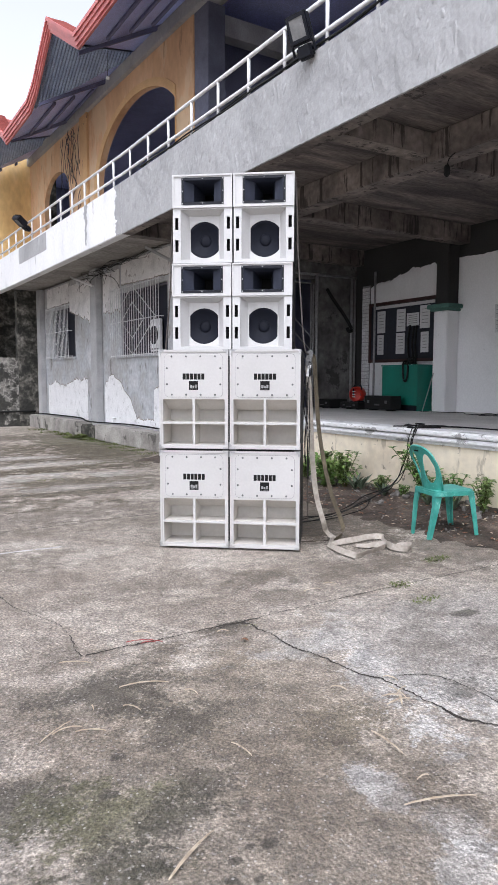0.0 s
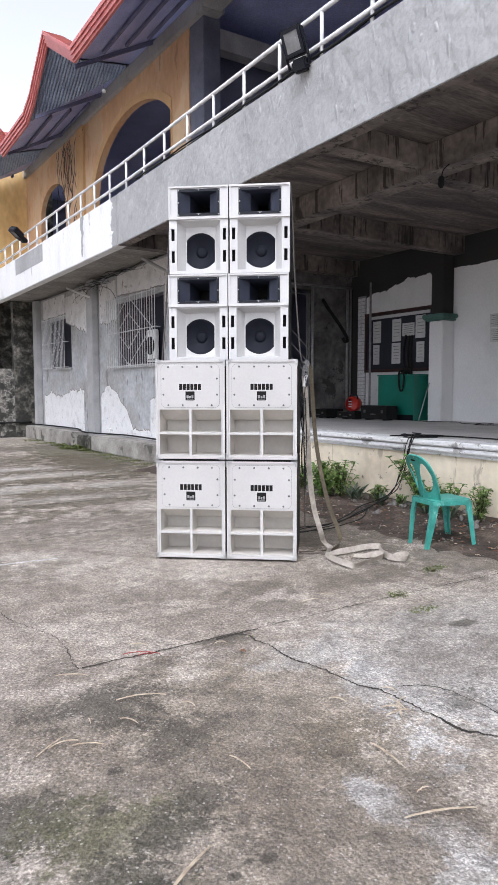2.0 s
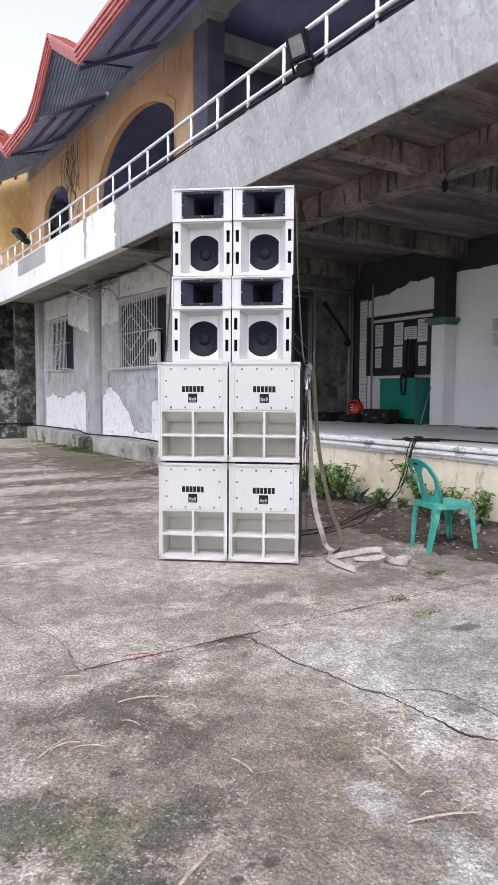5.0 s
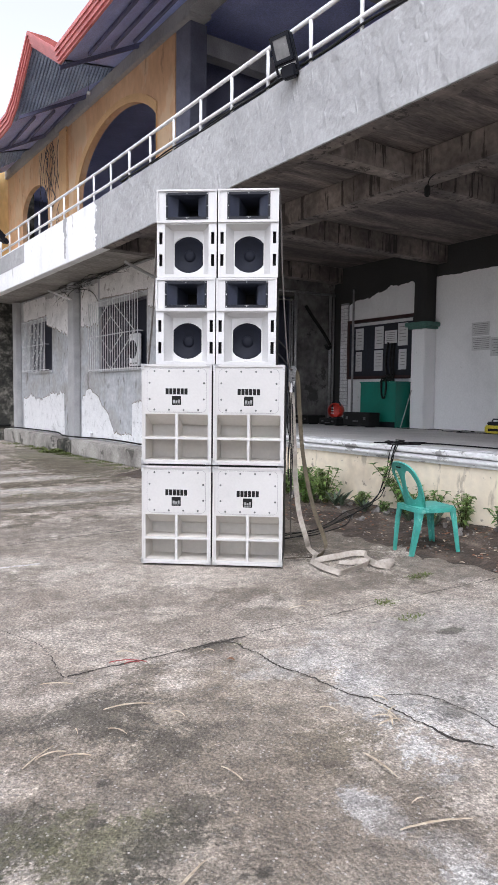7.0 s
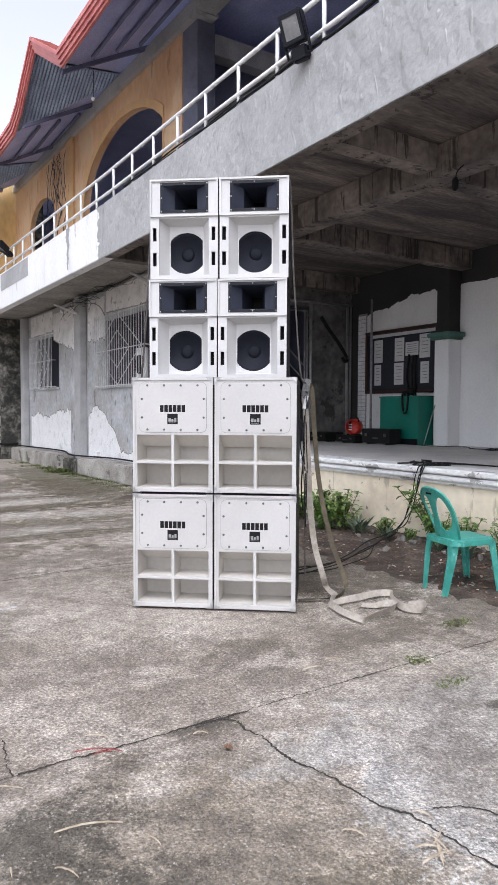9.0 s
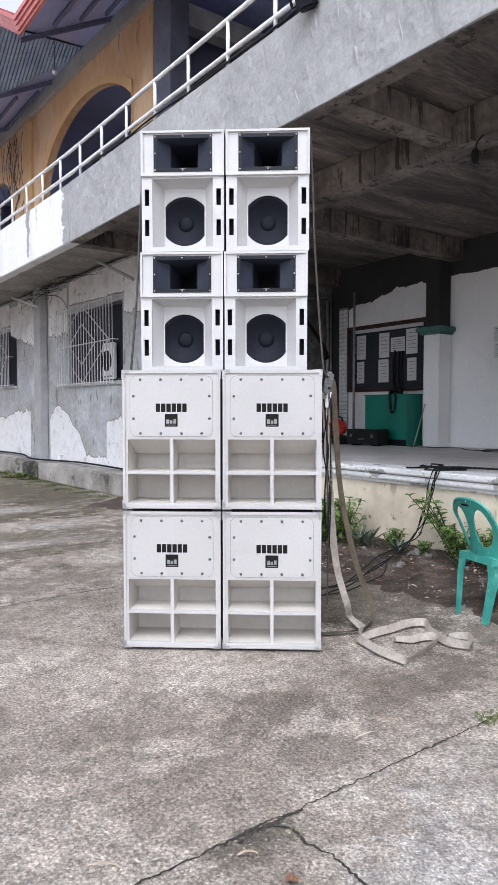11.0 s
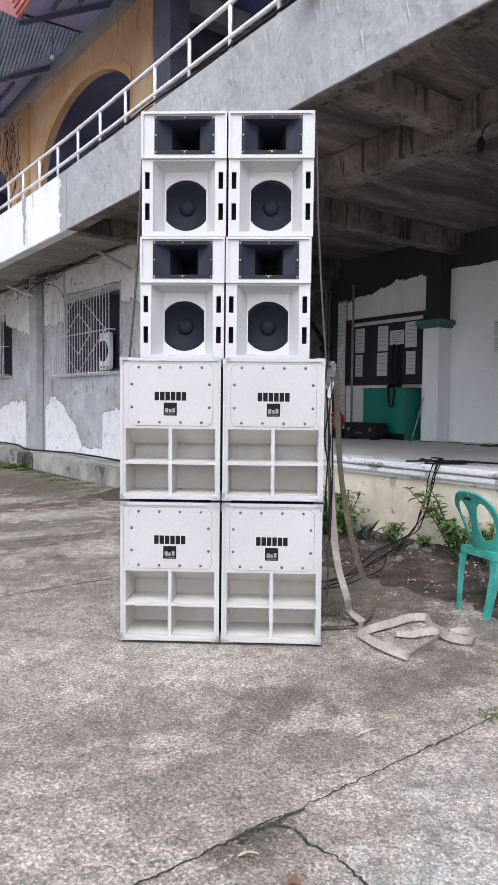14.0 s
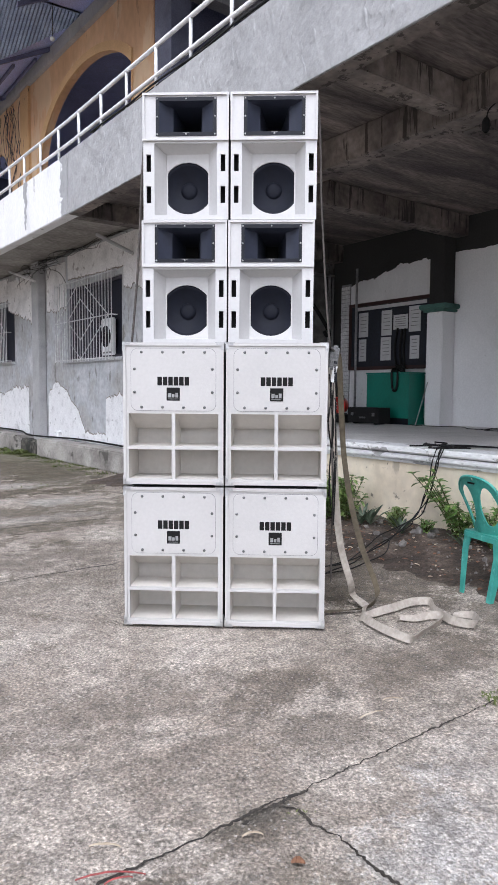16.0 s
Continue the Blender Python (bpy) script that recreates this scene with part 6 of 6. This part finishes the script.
for x, r, z in ((6.3, 0.034, 3.6), (6.15, 0.018, 3.4), (6.21, 0.018, 3.4), (7.24, 0.03, 3.6), (7.33, 0.022, 3.6), (5.3, 0.02, 3.4)):
    part("gate_post", tube(B(), [(x, 6.1, FLOOR), (x, 6.1, z)], r, 8), M_POLE, gate, "", True)
part("gate_rail", tube(B(), [(5.2, 6.1, 3.58), (7.36, 6.1, 3.6)], 0.026, 8), M_POLE, gate, "", True)
part("gate_rail", tube(B(), [(5.3, 6.1, 3.4), (6.21, 6.1, 3.4)], 0.016, 8), M_POLE, gate, "", True)
for k in range(5):
    part("gate_brace", tube(B(), [(5.3, 6.09, 3.05 - 0.28 * k), (6.14, 6.09, 2.32 - 0.28 * k)], 0.012, 6), M_POLE, gate)
t = thing("drain_pipe", "black pipe slanting down the bare side wall", "pipe")
part("pipe", tube(B(), smooth_path([(6.56, 6.1, 3.32), (6.75, 6.1, 3.1), (7.0, 6.1, 2.84), (7.18, 6.1, 2.62), (7.24, 6.09, 2.5), (7.16, 6.08, 2.46), (7.1, 6.08, 2.54)], 5), 0.036, 8), M_RUBBER, t, "", True)
for y0, y1, z0, z1, mt in ((2.16, 2.52, 2.49, 2.72, M_PAPER2), (2.13, 2.51, 2.24, 2.475, M_PAPER), (1.93, 2.125, 2.13, 2.445, M_PAPER2)):
    t = thing("paper_notice", "sheet of printed paper stuck to the white wall", "paper")
    part("sheet", cube(7.384, 7.389, y0, y1, z0, z1), mt, t)
    bm = B()
    for k in range(6):
        zz = z1 - (z1 - z0) * (0.12 + 0.14 * k)
        box(bm, 7.3822, 7.3842, y0 + 0.03, y1 - 0.03 - 0.03 * (k % 2), zz - 0.009, zz)
    part("printed_mark", bm, M_GREYINK, t, "grey printed bars")
t = thing("tool_box", "yellow and black power box on the stage floor", "tool box", pose(6.95, 1.6, FLOOR))
part("body", cube(-0.1, 0.1, -0.2, 0.2, 0, 0.13, 0.02), M_YELPL, t)
part("black_top", cube(-0.09, 0.09, -0.16, 0.16, 0.1305, 0.19, 0.015), M_BLACK, t)
part("handle", tube(B(), [(0, -0.12, 0.185), (0, -0.1, 0.23), (0, 0.1, 0.23), (0, 0.12, 0.185)], 0.012, 6), M_BLACK, t)
part("dark_stripe", cube(-0.1035, -0.1005, -0.12, 0.12, 0.04, 0.08), M_INK, t)
door = tagged(new("door_1"), "glazed wooden door in the back wall", "door", kind="structure")
part("door_frame", plate(rect(-1.2, 1.85, FLOOR, 3.0), [rect(-1.1, 1.75, FLOOR + 0.01, 2.92)], 7.36, 7.44, AX), M_WOOD, door)
for y0 in (-1.1, 0.325):
    leaf = part("door_leaf", plate(rect(y0, y0 + 1.42, FLOOR + 0.01, 2.92), [rect(y0 + 0.12, y0 + 1.3, 1.5, 2.8), rect(y0 + 0.12, y0 + 1.3, 1.0, 1.38)], 7.41, 7.45, AX), M_WOOD, door)
    part("pane", cube(7.425, 7.432, y0 + 0.12, y0 + 1.3, 1.0, 2.8), M_PANE, leaf, "dark glass")
M_SCREEN = surface("dull_red_boards", [(0.3, (0.2, 0.06, 0.06)), (0.7, (0.32, 0.11, 0.1))], 3, bump=0.1)
pan = thing("arch_partition", "dull red boarded screen inside the arched opening", "screen", LB)
for k in range(9):
    part("board", cube(WX + 0.9, WX + 0.93, 6.9 + 0.33 * k, 7.21 + 0.33 * k, 4.35, 6.2), M_SCREEN, pan)

# ---- soil strip, plants and litter ----
def soil_bank():
    bm = B()
    xs, ys = [2.1 + 0.045 * i for i in range(31)], [-4.0 + 0.06 * j for j in range(170)]
    grid = [[bm.verts.new((min(x, WX - 0.022), y, bank_z(x, y))) for y in ys] for x in xs]
    for i in range(len(xs) - 1):
        for j in range(len(ys) - 1):
            bm.faces.new((grid[i][j], grid[i + 1][j], grid[i + 1][j + 1], grid[i][j + 1]))
    tagged(part("soil_bank", bm, M_SOIL, None, "bare dark soil strip along the stage wall", True), category="soil", kind="structure")


soil_bank()
M_STONE = surface("dull_stone", [(0.3, grey(0.08, 0.08)), (0.7, grey(0.22, 0.07))], 6, bump=0.4, bscale=40)


def pebble(bm, x, y, z, r, rnd):
    q = bmesh.ops.create_icosphere(bm, subdivisions=1, radius=r, matrix=pose(x, y, z, rnd.uniform(0, 90), rnd.uniform(0, 90), rnd.uniform(0, 360)) @ Matrix.Diagonal((1, rnd.uniform(0.6, 1), rnd.uniform(0.4, 0.8), 1)))
    for v in q["verts"]:
        v.co += Vector([rnd.uniform(-0.18, 0.18) * r for _ in range(3)])


rnd = random.Random(21)
bm = B()
for k in range(420):
    x, y = 2.3 + 1.1 * rnd.random() ** 0.8, rnd.uniform(-2.2, 3.2)
    pebble(bm, x, y, bank_z(x, y) + 0.002, rnd.uniform(0.006, 0.017), rnd)
for k in range(260):
    x, y = rnd.uniform(-2.6, 2.3), rnd.uniform(-4.4, 2.0)
    pebble(bm, x, y, ground_z(x, y) + 0.001, rnd.uniform(0.002, 0.0055), rnd)
tagged(part("gravel", bm, M_STONE, None, "scattered small gravel and crumbs of concrete"), category="gravel", kind="stuff")
for k in range(44):
    x, y = rnd.uniform(2.75, 3.35) if k < 14 else rnd.uniform(3.08, 3.38), rnd.uniform(-1.5, 2.6)
    bm = B()
    r = rnd.uniform(0.025, 0.055)
    pebble(bm, 0, 0, r * 0.3, r, rnd)
    ob = tagged(part("stone", bm, M_STONE, None, "rough grey stone lying in the soil"), category="stone", group="stones in the soil")
    ob.location = (x, y, bank_z(x, y))

M_LEAF = surface("shrub_leaf", [(0.25, (0.04, 0.09, 0.018)), (0.5, (0.11, 0.21, 0.04)), (0.75, (0.26, 0.36, 0.09))], 16, rough=(0.4, 0.55), bump=0.1, fine=0.2)
M_LEAF2 = surface("variegated_leaf", [(0.25, (0.05, 0.1, 0.02)), (0.5, (0.16, 0.25, 0.06)), (0.75, (0.4, 0.45, 0.2))], 25, rough=(0.4, 0.55), bump=0.1, fine=0.2)
M_STEM = surface("green_stem", [(0.3, (0.05, 0.06, 0.02)), (0.7, (0.1, 0.1, 0.04))], 9, bump=0.1)
M_DRY = surface("dry_leaf", [(0.3, (0.27, 0.205, 0.14)), (0.6, (0.47, 0.4, 0.3)), (0.8, (0.6, 0.54, 0.44))], 18, bump=0.2, fine=0.2)
M_BROWNLEAF = surface("brown_leaf", [(0.3, (0.12, 0.05, 0.025)), (0.7, (0.26, 0.13, 0.07))], 18, bump=0.2, fine=0.2)
M_GRASS = surface("weed_blade", [(0.3, (0.05, 0.075, 0.015)), (0.7, (0.15, 0.17, 0.05))], 12, bump=0.05)


def leaf(bm, p, d, length, width, droop, rnd):
    """A folded pointed leaf from p along d."""
    d = d.normalized()
    s = d.cross(Vector((0, 0, 1)))
    s = (s.normalized() if s.length > 0.05 else Vector((1, 0, 0)))
    up = s.cross(d)
    rows = []
    for u, w in ((0.0, 0.08), (0.3, 0.85), (0.6, 1.0), (0.85, 0.55), (1.0, 0.0)):
        c = p + d * length * u - Vector((0, 0, 1)) * droop * length * u * u
        if w == 0.0:
            rows.append([bm.verts.new(c)])
        else:
            rows.append([bm.verts.new(c + s * w * width / 2 + up * 0.18 * width * w), bm.verts.new(c), bm.verts.new(c - s * w * width / 2 + up * 0.18 * width * w)])
    for q, r in zip(rows, rows[1:]):
        if len(r) == 1:
            bm.faces.new((q[0], q[1], r[0]))
            bm.faces.new((q[1], q[2], r[0]))
        else:
            bm.faces.new((q[0], q[1], r[1], r[0]))
            bm.faces.new((q[1], q[2], r[2], r[1]))


def shrub(x, y, height, spread, stems, leaves, size, material, label, seed, lean_y=0.0):
    rnd = random.Random(seed)
    t = thing("shrub", label, "shrub", pose(x, y, bank_z(x, y) - 0.01), "plants along the stage wall")
    bs, bl = B(), B()
    for k in range(int(stems * 1.7)):
        a, lean = rnd.uniform(0, math.tau), rnd.uniform(0.15, 1.0)
        h = height * rnd.uniform(0.55, 1.0)
        tip = Vector((min(math.cos(a) * spread * lean, WX - 0.05 - x), math.sin(a) * spread * 1.25 * lean + lean_y * h, h))
        pts = smooth_path([(math.cos(a) * 0.02, math.sin(a) * 0.02, 0), tip * 0.5 + Vector((0, 0, 0.08 * h)), tip], 5)
        tube(bs, pts, 0.004, 5)
        for i in range(int(leaves * 1.3)):
            u = 0.25 + 0.75 * (i + rnd.random()) / leaves
            p = pts[min(int(u * (len(pts) - 1)), len(pts) - 1)]
            b_ = rnd.uniform(0, math.tau)
            d = Vector((math.cos(b_), math.sin(b_), rnd.uniform(-0.1, 0.9)))
            leaf(bl, p, d, size * rnd.uniform(0.6, 1.2), size * rnd.uniform(0.38, 0.58), rnd.uniform(0.1, 0.6), rnd)
    part("stem", bs, M_STEM, t)
    part("foliage", bl, material, t)
    return t


shrub(3.15, 1.75, 0.42, 0.2, 14, 16, 0.085, M_LEAF, "dense green leafy shrub against the cream wall", 1)
shrub(3.12, 1.32, 0.44, 0.2, 14, 16, 0.085, M_LEAF2, "yellow-green leafy shrub against the cream wall", 2)
shrub(3.0, 1.55, 0.3, 0.2, 10, 10, 0.09, M_LEAF, "low dark green shrub at the foot of the wall", 3)
shrub(3.18, 2.2, 0.34, 0.16, 9, 12, 0.08, M_LEAF, "green leafy shrub beside the stack", 4)
shrub(3.2, 0.74, 0.22, 0.13, 9, 12, 0.06, M_LEAF2, "small bright green plant in the soil", 5)
shrub(3.22, 0.42, 0.14, 0.1, 6, 9, 0.05, M_LEAF, "tiny green seedling in the soil", 6)
shrub(3.22, 0.02, 0.58, 0.1, 6, 10, 0.095, M_LEAF, "tall thin shrub with narrow leaves leaning along the wall", 7, 0.75)
shrub(3.2, -0.02, 0.34, 0.16, 8, 11, 0.08, M_LEAF, "bushy green plant behind the chair", 8)
shrub(3.22, -0.3, 0.34, 0.18, 9, 12, 0.075, M_LEAF, "green weed bush against the cream wall", 9)
shrub(3.2, -0.75, 0.36, 0.18, 10, 12, 0.075, M_LEAF2, "yellow-green weed bush against the cream wall", 10)
shrub(3.2, -1.25, 0.3, 0.18, 9, 12, 0.075, M_LEAF, "leafy weed bush against the cream wall", 11)


M_ALOE = surface("grey_green_sword_leaf", [(0.3, (0.035, 0.06, 0.035)), (0.7, (0.09, 0.12, 0.075))], 14, rough=(0.4, 0.55), bump=0.1, fine=0.2)


def spiky(x, y, seed, z=None):
    rnd = random.Random(seed)
    t = thing("spiky_plant", "small dark plant with pointed sword leaves", "plant", pose(x, y, (bank_z(x, y) if z is None else z) - 0.005), "plants along the stage wall")
    for k in range(9):
        bm = B()
        a = k * 2.4
        leaf(bm, Vector((0, 0, 0)), Vector((math.cos(a) * 0.6, math.sin(a) * 0.6, rnd.uniform(0.6, 1.2))), rnd.uniform(0.2, 0.34), 0.038, 0.25, rnd)
        part("blade", bm, M_ALOE, t)


for i, (x, y) in enumerate(((3.1, 0.98), (3.1, 0.58), (3.12, -0.08), (3.08, 1.08), (3.05, -0.5))):
    spiky(x, y, 40 + i)

bm = B()
rnd = random.Random(17)
for cx, cy, r, n, h in ((1.69, -1.51, 0.13, 60, 0.05), (0.97, -1.86, 0.12, 60, 0.05), (0.90, -2.19, 0.12, 50, 0.045), (1.79, -1.47, 0.1, 40, 0.045), (2.95, 11.2, 0.5, 260, 0.22), (2.95, 12.2, 0.4, 160, 0.16), (2.95, 8.3, 0.45, 150, 0.1), (2.95, 6.9, 0.4, 120, 0.08), (2.98, 9.1, 0.4, 140, 0.09), (2.95, 9.9, 0.4, 140, 0.1), (2.98, 7.6, 0.4, 130, 0.09), (2.95, 10.5, 0.35, 150, 0.14), (2.9, 13.2, 0.5, 140, 0.12), (2.85, 14.4, 0.5, 120, 0.12), (0.9, 15.6, 0.8, 160, 0.2), (1.6, 6.0, 0.5, 60, 0.05), (0.2, 4.4, 0.3, 40, 0.05), (-0.3, -1.97, 0.08, 14, 0.02)):
    for k in range(n):
        a, q = rnd.uniform(0, math.tau), r * rnd.random() ** 0.7
        x, y = cx + q * math.cos(a), cy + q * math.sin(a) * 0.6
        b_ = rnd.uniform(0, math.tau)
        leaf(bm, Vector((x, y, ground_z(x, y) - 0.002)), Vector((math.cos(b_), math.sin(b_), rnd.uniform(0.4, 1.6))), h * rnd.uniform(0.5, 1.2), h * 0.14 + 0.002, 0.4, rnd)
tagged(part("weeds", bm, M_GRASS, None, "thin weeds growing from cracks in the concrete"), category="weeds", kind="stuff")


def litter(x0, y0, x1, y1, width, material, name, label, seed):
    """A dry blade lying on the ground between two points, slightly curled."""
    rnd = random.Random(seed)
    a, b_ = Vector((x0, y0, 0)), Vector((x1, y1, 0))
    d = b_ - a
    s = Vector((-d.y, d.x, 0)).normalized()
    mid = (a + b_) / 2 + s * d.length * rnd.uniform(-0.04, 0.04)
    path = smooth_path([a, mid, b_], 6)
    bm = B()
    rows = []
    for i, p in enumerate(path):
        u = i / (len(path) - 1)
        w = width * (0.25 + 0.75 * math.sin(math.pi * min(1, u * 0.9 + 0.1)))
        z = ground_z(p.x, p.y) + 0.006 + 0.012 * math.sin(math.pi * u) * rnd.uniform(0.8, 1.0)
        rows.append([bm.verts.new((q.x, q.y, z + h)) for q, h in ((p + s * w / 2, 0.004), (p, 0.0), (p - s * w / 2, 0.004), (p, 0.0055))])
    for q, r in zip(rows, rows[1:]):
        for i in range(4):
            bm.faces.new((q[i], q[(i + 1) % 4], r[(i + 1) % 4], r[i]))
    bm.faces.new(rows[0])
    bm.faces.new(rows[-1])
    tagged(part(name, bm, material, None, label), category="litter", group="dry litter on the yard")


BLADES = [(-1.27, -2.34, -1.05, -2.407), (-1.71, -2.64, -1.557, -2.534), (-1.652, -2.603, -1.532, -2.603), (-1.567, -2.632, -1.458, -2.686), (-1.437, -2.447, -1.444, -2.495),
          (-1.32, -2.52, -1.27, -2.60), (-1.02, -2.52, -0.99, -2.59), (-1.07, -3.03, -1.05, -3.15), (-0.54, -3.25, -0.55, -3.44), (-0.77, -3.67, -0.52, -3.76),
          (-1.59, -3.57, -1.38, -3.45), (-0.20, -2.99, -0.22, -3.14), (-0.24, -3.08, -0.13, -3.03), (-1.43, -1.92, -1.29, -2.00), (-0.63, -3.59, -0.57, -3.59)]
for i, q in enumerate(BLADES):
    litter(*q, 0.007 + 0.005 * (math.hypot(q[2] - q[0], q[3] - q[1]) > 0.19), M_DRY, "dry_leaf", "dry straw-coloured leaf blade lying on the concrete", i)
for i, q in enumerate(((-0.43, -2.85, -0.39, -2.92), (0.316, -1.628, 0.444, -1.64), (-0.95, -1.72, -0.87, -1.78), (-0.54, -1.96, -0.48, -1.99), (0.52, -1.57, 0.6, -1.615), (-0.3, -3.05, -0.22, -3.1))):
    litter(*q, 0.012, M_DRY, "dry_twig", "short dry twig lying on the concrete", 30 + i)
for i, q in enumerate(((-0.49, -2.14, -0.46, -2.17),)):
    litter(*q, 0.03, M_BROWNLEAF, "dead_leaf", "curled brown dead leaf lying on the concrete", 50 + i)
M_REDTWIG = surface("dull_red_twig", [(0.3, (0.2, 0.03, 0.03)), (0.7, (0.34, 0.08, 0.07))], 15, bump=0.1)
for i, q in enumerate(((-1.04, -1.835, -0.864, -1.93), (-0.98, -1.9, -0.9, -1.92))):
    litter(*q, 0.008, M_REDTWIG, "red_twig", "thin dull red twig lying on the concrete", 70 + i)
for i, q in enumerate(((-0.21, -3.07, -0.28, -3.16), (-0.33, -3.12, -0.2, -3.13), (-0.15, -2.9, -0.12, -2.97))):
    litter(*q, 0.012, M_DRY, "dry_leaf", "dry straw-coloured leaf blade caught on the crack", 80 + i)
for seed, count, mat_, label in ((77, 170, M_DRY, "scattered dry leaf litter on the soil"), (78, 330, M_BROWNLEAF, "brown rotting leaf litter on the soil")):
    bm = B()
    rnd = random.Random(seed)
    for k in range(count):
        x, y = rnd.uniform(2.35, 3.38), rnd.uniform(-1.8, 3.0)
        a = rnd.uniform(0, math.tau)
        leaf(bm, Vector((x, y, bank_z(x, y) + 0.01)), Vector((math.cos(a), math.sin(a), rnd.uniform(-0.1, 0.3))), rnd.uniform(0.02, 0.06), rnd.uniform(0.012, 0.035), 0.1, rnd)
    tagged(part("leaf_litter", bm, mat_, None, label), category="litter", kind="stuff")
